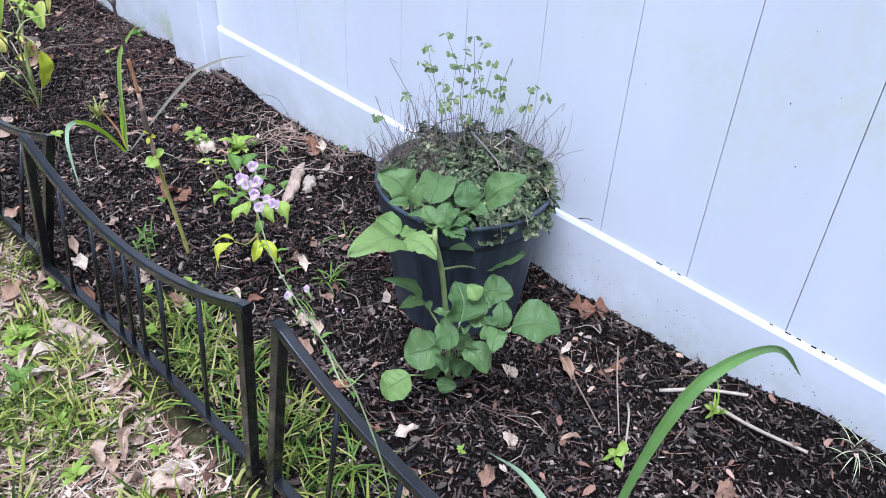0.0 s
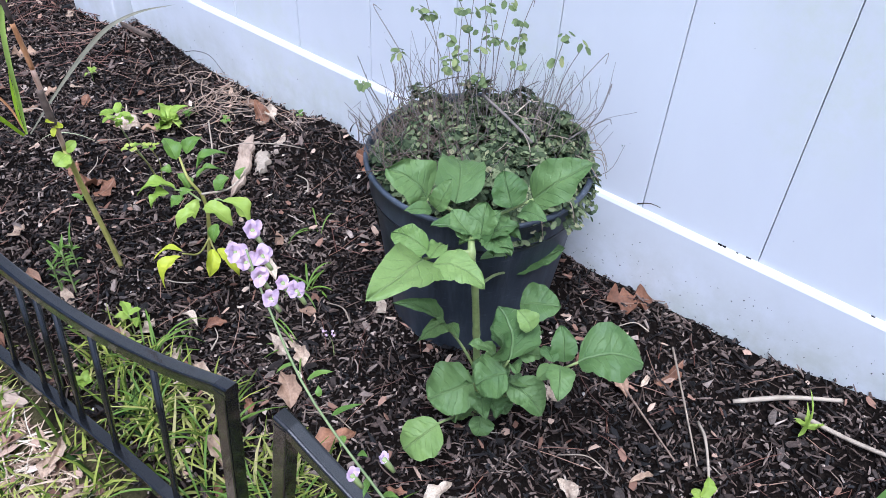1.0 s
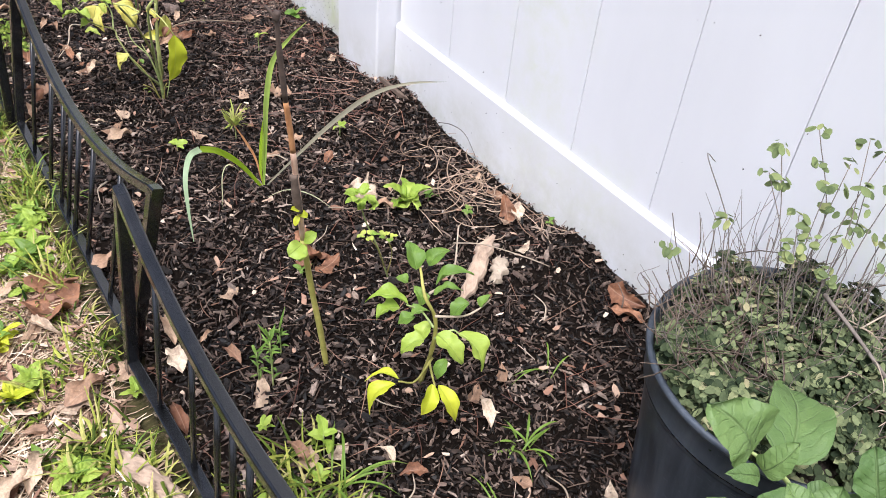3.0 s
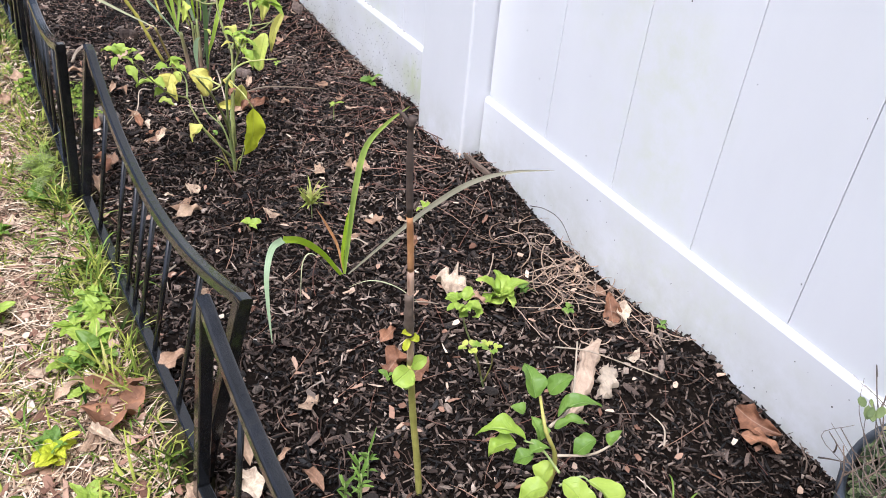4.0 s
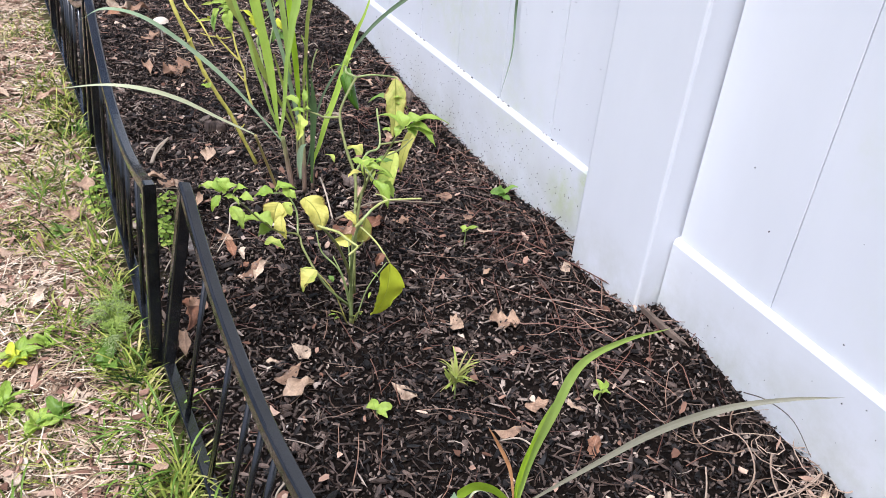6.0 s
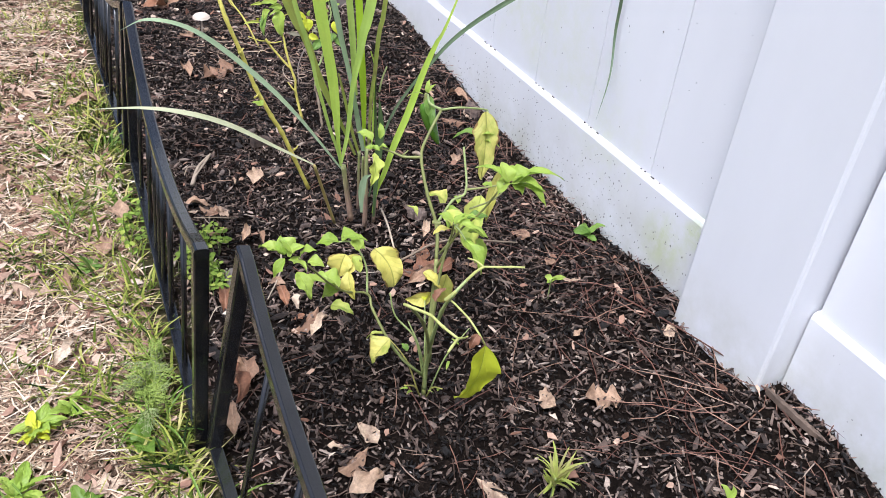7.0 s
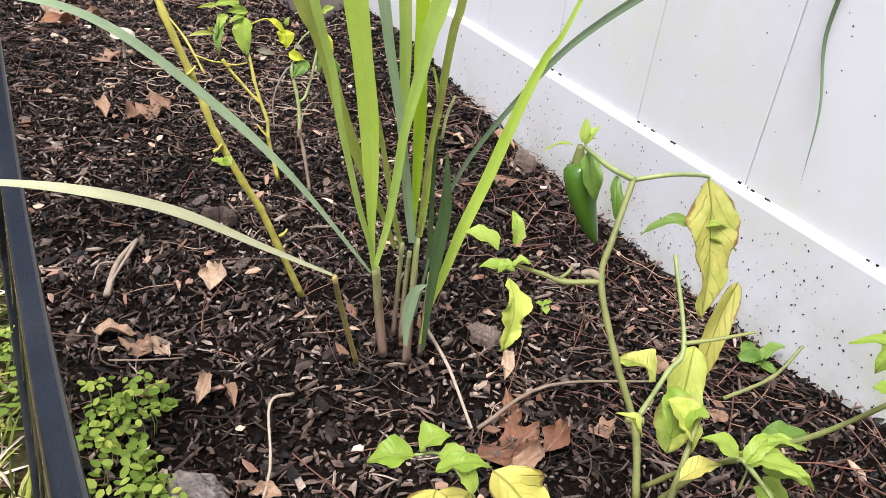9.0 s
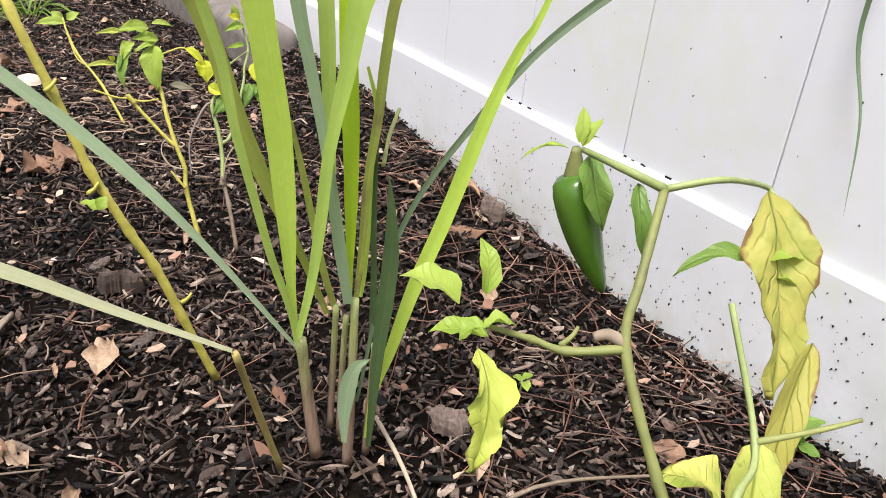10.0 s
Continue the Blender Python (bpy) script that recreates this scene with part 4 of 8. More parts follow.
def herb_parts():
    r_ = random.Random(5)
    # cushion of small leaves, thin where the dry stems stand
    cs, ns = [], []
    while len(cs) < 9500:
        a, r = r_.uniform(0, 6.283), 0.142 * math.sqrt(r_.random())
        side = math.cos(a - 5.3)                     # it spills over the rim on one side
        if r > 0.119 + 0.014 * max(0.0, side):
            continue
        bare = math.exp(-((r * math.cos(a) + 0.035) / 0.05) ** 2 - ((r * math.sin(a) - 0.055) / 0.045) ** 2)
        x, y = POT_X + r * math.cos(a), POT_Y + r * math.sin(a)
        if r_.random() < bare * 0.62 or noise.noise((x * 62, y * 62, 1.0)) < r_.uniform(-0.45, 0.2):
            continue
        z = mound(r, a) - max(0.0, r - 0.122) * 0.9 - r_.random() ** 2 * 0.034
        tilt = Vector((0.7 * r / 0.13 * math.cos(a) + r_.gauss(0, 0.4), 0.7 * r / 0.13 * math.sin(a) + r_.gauss(0, 0.4), 1.0)).normalized()
        ring, turn = r_.randint(4, 6), r_.uniform(0, 6.283)
        size = r_.uniform(0.0034, 0.0062)
        for k in range(ring):                        # a small rosette
            b = turn + 6.283 * k / ring
            d = Vector((math.cos(b), math.sin(b), 0))
            d -= tilt * d.dot(tilt)
            c = Vector((x, y, z)) + d * size * r_.uniform(0.8, 1.3)
            c.x = min(c.x, -0.008)
            cs.append(tuple(c))
            ns.append(tuple(tilt + d * r_.uniform(-0.3, 0.6)))
    leaflets("foliage", np.array(cs), np.array(ns), (0.0024, 0.0046), HERBLEAF, herb)
    # tall stems that carry the upper leaves
    tops_c, tops_n = [], []
    for i, top in enumerate(HERB_TOPS):
        t = Vector(top)
        root = Vector((POT_X + (t.x - POT_X) * 0.62 + r_.uniform(-0.01, 0.01), POT_Y + (t.y - POT_Y) * 0.62 + r_.uniform(-0.01, 0.01), 0.235))
        mid = root.lerp(t, 0.55) + Vector((r_.uniform(-0.018, 0.018), r_.uniform(-0.018, 0.018), 0.0))
        end = t if i in LEAFY else t + Vector((r_.uniform(-0.012, 0.012), r_.uniform(-0.012, 0.012), -0.006))
        bm = tube([root, mid, t, end], 0.0006, 0.0004, 5, 4) if i not in LEAFY else tube([root, mid, t], 0.0006, 0.0004, 5, 5)
        part("stem", bm, WIRY, herb)
        if i in LEAFY:
            for lvl in range(r_.choice((1, 2, 3))):
                c = t if lvl == 0 else mid.lerp(t, r_.uniform(0.3, 0.7))
                for k in range(r_.randint(5, 8)):
                    a = r_.uniform(0, 6.283)
                    tops_c.append(c + Vector((math.cos(a) * 0.0065, math.sin(a) * 0.0065, r_.uniform(-0.006, 0.001))))
                    tops_n.append((math.cos(a) * 0.55 + r_.gauss(0, 0.3) - 0.25, math.sin(a) * 0.55 + r_.gauss(0, 0.3) - 0.25, 0.85))
    leaflets("upper_leaves", np.array([tuple(c) for c in tops_c]), np.array(tops_n), (0.0026, 0.0047), HERBTOP, herb)
    # thicket of thin dry stems
    bm = bmesh.new()
    for i in range(430):
        a = r_.uniform(0, 6.283)
        r = 0.115 * math.sqrt(r_.random())
        x, y = POT_X + r * math.cos(a), POT_Y + r * math.sin(a)
        back = (x - POT_X) * 0.5 + (y - POT_Y) * 0.8
        if back < -0.02 and r_.random() < 0.75:
            continue
        h = r_.uniform(0.02, 0.075) if r_.random() < 0.9 else r_.uniform(0.07, 0.11)
        lean = Vector(((x - POT_X) * 0.22 + r_.gauss(0, 0.010), (y - POT_Y) * 0.22 + r_.gauss(0, 0.010), h))
        p = Vector((x, y, 0.225))
        tube([p, p + lean * 0.5 + Vector((r_.gauss(0, 0.008), r_.gauss(0, 0.008), 0)), p + lean + Vector((r_.gauss(0, 0.006), r_.gauss(0, 0.006), 0))], 0.00045, 0.00025, 3, 4, bm)
    tagged(part("stem_thicket", bm, WIRY, herb), kind="stuff")
    bm = bmesh.new()
    for i in range(260):                            # brown dead stems among the leaves
        x, y = (POT_X - 0.035 + r_.gauss(0, 0.035), POT_Y + 0.055 + r_.gauss(0, 0.028)) if i < 190 else (POT_X + r_.gauss(0, 0.05), POT_Y + r_.gauss(0, 0.05))
        p = Vector((x, y, 0.235))
        d = Vector((r_.gauss(0, 0.02), r_.gauss(0, 0.02), r_.uniform(0.008, 0.035)))
        tube([p, p + d * 0.5, p + d + Vector((r_.gauss(0, 0.006), r_.gauss(0, 0.006), 0))], 0.0009, 0.0004, 3, 2, bm)
    tagged(part("dead_crown", bm, CROWN, herb), kind="stuff")
    part("dead_stick", tube([(-0.118, 0.935, 0.277), (-0.125, 0.90, 0.270), (-0.133, 0.858, 0.258)], 0.0019, 0.0015, 6, 3), WIRY, herb)
    # pale dry runners lying across the front
    for k in range(15):
        a, r = r_.uniform(4.3, 6.2), r_.uniform(0.03, 0.105)
        p = Vector((POT_X + r * math.cos(a), POT_Y + r * math.sin(a), mound(r, a) + 0.003))
        h, l = r_.uniform(0, 6.283), r_.uniform(0.02, 0.05)
        q = p + Vector((math.cos(h) * l, math.sin(h) * l, r_.uniform(-0.008, 0.008)))
        q.x = min(q.x, -0.010)
        part("runner", tube([p, p.lerp(q, 0.35) + Vector((r_.gauss(0, 0.006), r_.gauss(0, 0.006), 0.007)), p.lerp(q, 0.75) + Vector((0, 0, 0.004)), q], r_.uniform(0.0004, 0.0009), 0.0004, 5, 4), TWIG, herb)
    # thread-like runners over the rim
    for k in range(9):
        a = r_.uniform(4.2, 6.1)
        p = Vector((POT_X + 0.12 * math.cos(a), POT_Y + 0.12 * math.sin(a), 0.238))
        q = p + Vector((0.022 * math.cos(a), 0.022 * math.sin(a), -0.012 - 0.02 * r_.random()))
        q.x = min(q.x, -0.006)
        part("runner", tube([p, p.lerp(q, 0.6) + Vector((0, 0, 0.012)), q], 0.0006, 0.0004, 4, 4), TWIG, herb)


herb_parts()

# ---- broad-leaved plant in front of the pot ----
potato = plant("broad_leaf_plant", (-0.297, 0.787, 0), "broad-leaved green vegetable plant growing in the mulch", "vegetable plant")
leaf(potato, (-0.313, 0.855, 0.291), (-0.336, 0.883, 0.324), 0.044, POTATO, up=(-0.37, -0.31, 0.88), outline=BROAD)
leaf(potato, (-0.317, 0.842, 0.289), (-0.306, 0.835, 0.319), 0.019, POTATO, up=(-0.38, -0.29, 0.88), outline=BROAD)
leaf(potato, (-0.291, 0.839, 0.281), (-0.225, 0.890, 0.275), 0.045, POTATO, up=(-0.40, -0.28, 0.87), outline=BROAD)
leaf(potato, (-0.277, 0.788, 0.295), (-0.264, 0.809, 0.318), 0.031, POTATO, up=(-0.41, -0.25, 0.88), outline=BROAD)
leaf(potato, (-0.259, 0.778, 0.299), (-0.232, 0.742, 0.341), 0.040, POTATO, up=(-0.44, -0.22, 0.87), outline=BROAD)
leaf(potato, (-0.328, 0.838, 0.296), (-0.353, 0.848, 0.306), 0.013, POTATO, up=(-0.36, -0.29, 0.88), outline=LANCE)
leaf(potato, (-0.287, 0.774, 0.303), (-0.296, 0.745, 0.317), 0.018, POTATO, up=(-0.41, -0.23, 0.88), outline=BROAD)
leaf(potato, (-0.294, 0.806, 0.263), (-0.312, 0.763, 0.286), 0.024, POTATO, up=(-0.38, -0.24, 0.89), outline=BROAD)
leaf(potato, (-0.298, 0.814, 0.276), (-0.279, 0.811, 0.280), 0.021, POTATO, up=(-0.39, -0.26, 0.89), outline=BROAD)
leaf(potato, (-0.363, 0.818, 0.275), (-0.452, 0.798, 0.313), 0.045, POTATOLIGHT, up=(-0.32, -0.28, 0.90), outline=BROAD, hook=0.06)
leaf(potato, (-0.365, 0.812, 0.289), (-0.371, 0.847, 0.294), 0.025, POTATOLIGHT, up=(-0.34, -0.29, 0.89), outline=BROAD)
leaf(potato, (-0.373, 0.800, 0.287), (-0.366, 0.752, 0.288), 0.028, POTATOLIGHT, up=(-0.35, -0.25, 0.90), outline=BROAD)
leaf(potato, (-0.315, 0.803, 0.280), (-0.339, 0.830, 0.292), 0.026, POTATO, outline=BROAD, crumple=0.12)
leaf(potato, (-0.311, 0.796, 0.280), (-0.293, 0.805, 0.302), 0.030, POTATO, outline=BROAD, crumple=0.12)
leaf(potato, (-0.308, 0.791, 0.279), (-0.285, 0.774, 0.288), 0.026, POTATO, outline=BROAD, crumple=0.12)
leaf(potato, (-0.310, 0.789, 0.276), (-0.315, 0.761, 0.282), 0.025, POTATO, outline=BROAD, crumple=0.12)
leaf(potato, (-0.316, 0.799, 0.277), (-0.315, 0.826, 0.296), 0.025, POTATO, outline=BROAD, crumple=0.12)
leaf(potato, (-0.314, 0.794, 0.275), (-0.289, 0.793, 0.297), 0.023, POTATO, outline=BROAD, crumple=0.12)
leaf(potato, (-0.368, 0.807, 0.286), (-0.338, 0.817, 0.277), 0.018, POTATOLIGHT, up=(-0.35, -0.27, 0.90), outline=BROAD)
leaf(potato, (-0.197, 0.830, 0.133), (-0.143, 0.794, 0.155), 0.035, POTATO, up=(-0.39, -0.21, 0.90), outline=OVATE, fold=0.5, hook=0.05)
leaf(potato, (-0.281, 0.814, 0.220), (-0.216, 0.822, 0.173), 0.011, POTATO, up=(-0.38, -0.23, 0.90), outline=LANCE)
leaf(potato, (-0.304, 0.837, 0.134), (-0.343, 0.862, 0.180), 0.019, POTATO, up=(-0.32, -0.25, 0.91), outline=OVATE, fold=0.6, crumple=0.25, hook=0.12)
leaf(potato, (-0.304, 0.834, 0.137), (-0.350, 0.830, 0.154), 0.020, POTATO, up=(-0.31, -0.24, 0.92), outline=OVATE, crumple=0.22)
leaf(potato, (-0.298, 0.838, 0.124), (-0.315, 0.809, 0.143), 0.013, POTATO, up=(-0.32, -0.23, 0.92), outline=OVATE, crumple=0.22)
leaf(potato, (-0.340, 0.735, 0.186), (-0.322, 0.762, 0.223), 0.053, POTATO, up=(-0.34, -0.20, 0.92), outline=BROAD)
leaf(potato, (-0.243, 0.785, 0.148), (-0.222, 0.749, 0.153), 0.041, POTATO, up=(-0.37, -0.19, 0.91), outline=BROAD)
leaf(potato, (-0.319, 0.728, 0.213), (-0.318, 0.746, 0.226), 0.020, POTATOLIGHT, up=(-0.36, -0.19, 0.91), outline=OVATE, fold=0.5)
leaf(potato, (-0.304, 0.685, 0.189), (-0.272, 0.638, 0.197), 0.054, POTATO, up=(-0.37, -0.12, 0.92), outline=ROUND)
leaf(potato, (-0.306, 0.698, 0.181), (-0.290, 0.714, 0.206), 0.024, POTATO, up=(-0.36, -0.16, 0.92), outline=BROAD)
leaf(potato, (-0.315, 0.696, 0.186), (-0.344, 0.678, 0.181), 0.026, POTATO, up=(-0.34, -0.15, 0.93), outline=BROAD)
leaf(potato, (-0.316, 0.702, 0.187), (-0.302, 0.723, 0.182), 0.015, POTATO, up=(-0.35, -0.16, 0.92), outline=BROAD)
leaf(potato, (-0.318, 0.701, 0.184), (-0.332, 0.708, 0.173), 0.015, POTATO, up=(-0.34, -0.16, 0.93), outline=BROAD)
leaf(potato, (-0.320, 0.783, 0.095), (-0.361, 0.808, 0.089), 0.054, POTATO, up=(-0.29, -0.20, 0.93), outline=ROUND, crumple=0.16)
leaf(potato, (-0.372, 0.785, 0.081), (-0.407, 0.802, 0.060), 0.042, POTATOLIGHT, up=(-0.26, -0.20, 0.94), outline=ROUND, crumple=0.14)
leaf(potato, (-0.340, 0.735, 0.168), (-0.362, 0.754, 0.156), 0.039, POTATO, up=(-0.32, -0.19, 0.93), outline=ROUND, crumple=0.16)
leaf(potato, (-0.320, 0.741, 0.127), (-0.319, 0.702, 0.111), 0.033, POTATO, up=(-0.32, -0.16, 0.93), outline=BROAD, crumple=0.16)
leaf(potato, (-0.320, 0.771, 0.051), (-0.333, 0.764, 0.035), 0.025, POTATO, up=(-0.29, -0.17, 0.94), outline=BROAD)
leaf(potato, (-0.331, 0.779, 0.081), (-0.338, 0.790, 0.046), 0.024, POTATO, up=(-0.29, -0.19, 0.94), outline=BROAD)
leaf(potato, (-0.292, 0.768, 0.067), (-0.302, 0.750, 0.053), 0.024, POTATO, up=(-0.31, -0.17, 0.94), outline=BROAD)
leaf(potato, (-0.324, 0.737, 0.135), (-0.295, 0.738, 0.111), 0.019, POTATO, up=(-0.33, -0.17, 0.93), outline=BROAD)
part("stem", tube([(-0.286, 0.796, -0.004), (-0.289, 0.794, 0.002), (-0.284, 0.803, 0.065), (-0.295, 0.801, 0.138), (-0.308, 0.799, 0.211), (-0.332, 0.790, 0.278), (-0.296, 0.818, 0.269)], 0.0045, 0.003, knots=0.15), GREENSTEM, potato)
part("stalk", tube([(-0.332, 0.790, 0.278), (-0.347, 0.804, 0.280), (-0.363, 0.818, 0.275)], 0.0022, 0.0014), GREENSTEM, potato)
part("stalk", tube([(-0.296, 0.818, 0.269), (-0.304, 0.836, 0.284), (-0.313, 0.855, 0.291)], 0.002, 0.0012), GREENSTEM, potato)
part("stalk", tube([(-0.296, 0.818, 0.269), (-0.278, 0.798, 0.284), (-0.259, 0.778, 0.299)], 0.002, 0.0012), GREENSTEM, potato)
part("stalk", tube([(-0.308, 0.799, 0.211), (-0.253, 0.814, 0.178), (-0.197, 0.830, 0.133)], 0.0018, 0.0012), GREENSTEM, potato)
part("stalk", tube([(-0.284, 0.803, 0.065), (-0.294, 0.820, 0.106), (-0.304, 0.837, 0.134)], 0.0018, 0.0012), GREENSTEM, potato)
part("stalk", tube([(-0.289, 0.794, 0.002), (-0.297, 0.740, 0.104), (-0.304, 0.685, 0.189)], 0.002, 0.0012), GREENSTEM, potato)
part("stalk", tube([(-0.289, 0.794, 0.002), (-0.315, 0.765, 0.100), (-0.340, 0.735, 0.186)], 0.002, 0.0012), GREENSTEM, potato)
part("stalk", tube([(-0.289, 0.794, 0.002), (-0.305, 0.789, 0.053), (-0.320, 0.783, 0.095)], 0.0018, 0.0012), GREENSTEM, potato)
part("stalk", tube([(-0.286, 0.796, -0.004), (-0.329, 0.790, 0.045), (-0.372, 0.785, 0.081)], 0.0018, 0.0012), GREENSTEM, potato)

_p = random.Random(8)
for c, n in (((-0.322, 0.748, 0.165), 6), ((-0.312, 0.775, 0.085), 7), ((-0.300, 0.800, 0.275), 5)):      # small crinkled leaves round the joints of the stem
    for i in range(n):
        a, l = i * 6.283 / n + _p.uniform(-0.5, 0.5), _p.uniform(0.018, 0.034)
        b = Vector(c) + Vector((math.cos(a), math.sin(a), _p.uniform(-0.4, 0.6))) * 0.010
        leaf(potato, b, b + Vector((math.cos(a), math.sin(a), _p.uniform(-0.2, 0.6))) * l, l * _p.uniform(0.7, 0.95), POTATO, outline=BROAD, crumple=0.24, fold=0.4, wave=0.12)

# ---- lime-leaved young pepper ----
seedling = plant("young_pepper_plant", (-0.322, 1.215, 0), "young pepper plant with lime and yellow leaves", "pepper plant")
leaf(seedling, (-0.323, 1.235, 0.158), (-0.315, 1.264, 0.175), 0.020, GREENLEAF, hook=0.16, fold=0.5, wave=0.12, bow=0.17)
leaf(seedling, (-0.311, 1.231, 0.162), (-0.288, 1.229, 0.177), 0.017, GREENLEAF, hook=0.16, fold=0.5, wave=0.12, bow=0.17)
leaf(seedling, (-0.311, 1.215, 0.147), (-0.275, 1.203, 0.162), 0.017, GREENLEAF, hook=0.16, fold=0.5, wave=0.12, bow=0.17)
leaf(seedling, (-0.316, 1.211, 0.139), (-0.289, 1.199, 0.148), 0.014, GREENLEAF, hook=0.16, fold=0.5, wave=0.12, bow=0.17)
leaf(seedling, (-0.346, 1.212, 0.138), (-0.381, 1.240, 0.140), 0.023, LIMELEAF, outline=LANCE, hook=0.1, fold=0.5, wave=0.12, bow=0.17)
leaf(seedling, (-0.354, 1.215, 0.135), (-0.378, 1.224, 0.126), 0.025, LIMELEAF, outline=LANCE, hook=0.16, fold=0.5, wave=0.12, bow=0.17)
leaf(seedling, (-0.344, 1.201, 0.129), (-0.361, 1.208, 0.123), 0.017, GREENLEAF, hook=0.16, fold=0.5, wave=0.12, bow=0.17)
leaf(seedling, (-0.347, 1.203, 0.128), (-0.330, 1.198, 0.136), 0.015, GREENLEAF, hook=0.16, fold=0.5, wave=0.12, bow=0.17)
leaf(seedling, (-0.332, 1.190, 0.126), (-0.348, 1.184, 0.109), 0.017, LIMELEAF, hook=0.16, fold=0.5, wave=0.12, bow=0.17)
leaf(seedling, (-0.355, 1.167, 0.133), (-0.379, 1.174, 0.122), 0.022, LIMELEAF, hook=0.16, fold=0.5, wave=0.12, bow=0.17)
leaf(seedling, (-0.343, 1.163, 0.138), (-0.329, 1.132, 0.118), 0.025, LIMELEAF, hook=0.1, fold=0.5, wave=0.12, bow=0.17)
leaf(seedling, (-0.325, 1.152, 0.140), (-0.315, 1.117, 0.114), 0.025, LIMELEAF, hook=0.1, fold=0.5, wave=0.12, bow=0.17)
leaf(seedling, (-0.288, 1.186, 0.136), (-0.309, 1.189, 0.124), 0.018, GREENLEAF, hook=0.16, fold=0.5, wave=0.12, bow=0.17)
leaf(seedling, (-0.343, 1.144, 0.120), (-0.357, 1.138, 0.103), 0.013, GREENLEAF, hook=0.16, fold=0.5, wave=0.12, bow=0.17)
leaf(seedling, (-0.280, 1.176, 0.133), (-0.267, 1.179, 0.145), 0.010, GREENLEAF, hook=0.16, fold=0.5, wave=0.12, bow=0.17)
leaf(seedling, (-0.329, 1.211, 0.130), (-0.329, 1.227, 0.146), 0.014, GREENLEAF, hook=0.16, fold=0.5, wave=0.12, bow=0.17)
leaf(seedling, (-0.334, 1.233, 0.147), (-0.343, 1.243, 0.151), 0.012, GREENLEAF, hook=0.16, fold=0.5, wave=0.12, bow=0.17)
leaf(seedling, (-0.382, 1.167, 0.089), (-0.410, 1.187, 0.088), 0.011, YELLOWISH, outline=LANCE, hook=0.15, fold=0.5, wave=0.12, bow=0.17)
leaf(seedling, (-0.386, 1.166, 0.085), (-0.421, 1.168, 0.062), 0.017, YELLOWISH, outline=LANCE, hook=0.25, fold=0.5, wave=0.12, bow=0.17)
leaf(seedling, (-0.356, 1.146, 0.088), (-0.374, 1.132, 0.062), 0.017, YELLOWISH, outline=LANCE, hook=0.2, fold=0.5, wave=0.12, bow=0.17)
leaf(seedling, (-0.351, 1.142, 0.087), (-0.344, 1.110, 0.062), 0.018, YELLOWISH, outline=LANCE, hook=0.2, fold=0.5, wave=0.12, bow=0.17)
part("stem", tube([(-0.322, 1.214, -0.001), (-0.319, 1.200, 0.072), (-0.319, 1.200, 0.115), (-0.329, 1.208, 0.146), (-0.319, 1.234, 0.160)], 0.0028, 0.0014, knots=0.2), OLIVESTEM, seedling)
part("stalk", tube([(-0.344, 1.168, 0.143), (-0.337, 1.202, 0.134), (-0.348, 1.213, 0.138)], 0.0012, 0.0008), GREENSTEM, seedling)
part("stalk", tube([(-0.347, 1.162, 0.134), (-0.330, 1.157, 0.142), (-0.324, 1.150, 0.139)], 0.0012, 0.0008), GREENSTEM, seedling)
part("stalk", tube([(-0.320, 1.197, 0.058), (-0.358, 1.172, 0.067), (-0.383, 1.166, 0.087)], 0.0014, 0.0009), OLIVESTEM, seedling)
part("stalk", tube([(-0.324, 1.197, 0.055), (-0.343, 1.164, 0.075), (-0.354, 1.143, 0.086)], 0.0014, 0.0009), OLIVESTEM, seedling)
part("dry_stem", tube([(-0.319, 1.214, 0.140), (-0.273, 1.238, 0.124), (-0.237, 1.282, 0.152)], 0.0016, 0.0008), TWIG, seedling)
part("dry_stem", tube([(-0.327, 1.190, 0.131), (-0.297, 1.181, 0.125), (-0.280, 1.176, 0.133), (-0.268, 1.176, 0.140)], 0.0014, 0.0008), TWIG, seedling)

# ---- yellowing pepper with its fruit ----
pepper = plant("pepper_plant", (-0.365, 1.963, 0), "spindly pepper plant with yellowing leaves and one green fruit", "pepper plant")
leaf(pepper, (-0.257, 2.086, 0.264), (-0.274, 2.050, 0.203), 0.024, FADELEAF, bow=0.03, hook=0.02, seed=3, ragged=0.14, crumple=0.30, fold=0.4, wave=0.12)
leaf(pepper, (-0.266, 2.077, 0.243), (-0.292, 2.090, 0.238), 0.008, GREENLEAF, outline=LANCE, fold=0.45, wave=0.12, hook=0.12)
leaf(pepper, (-0.268, 2.078, 0.243), (-0.249, 2.068, 0.245), 0.010, LIMELEAF, outline=LANCE, fold=0.45, wave=0.12, hook=0.12)
leaf(pepper, (-0.266, 2.073, 0.238), (-0.250, 2.060, 0.235), 0.007, LIMELEAF, outline=LANCE, fold=0.45, wave=0.12, hook=0.12)
leaf(pepper, (-0.234, 2.064, 0.207), (-0.266, 2.043, 0.152), 0.014, FADELEAF, bow=0.05, ragged=0.12, crumple=0.14, fold=0.45, wave=0.12)
leaf(pepper, (-0.270, 2.052, 0.182), (-0.293, 2.029, 0.131), 0.023, SICKLEAF, bow=0.04, ragged=0.12, crumple=0.14, outline=ROUND, fold=0.45, wave=0.12)
leaf(pepper, (-0.382, 2.091, 0.245), (-0.394, 2.104, 0.252), 0.012, LIMELEAF, fold=0.45, wave=0.12, hook=0.12)
leaf(pepper, (-0.375, 2.088, 0.248), (-0.372, 2.097, 0.262), 0.007, LIMELEAF, outline=LANCE, fold=0.45, wave=0.12, hook=0.12)
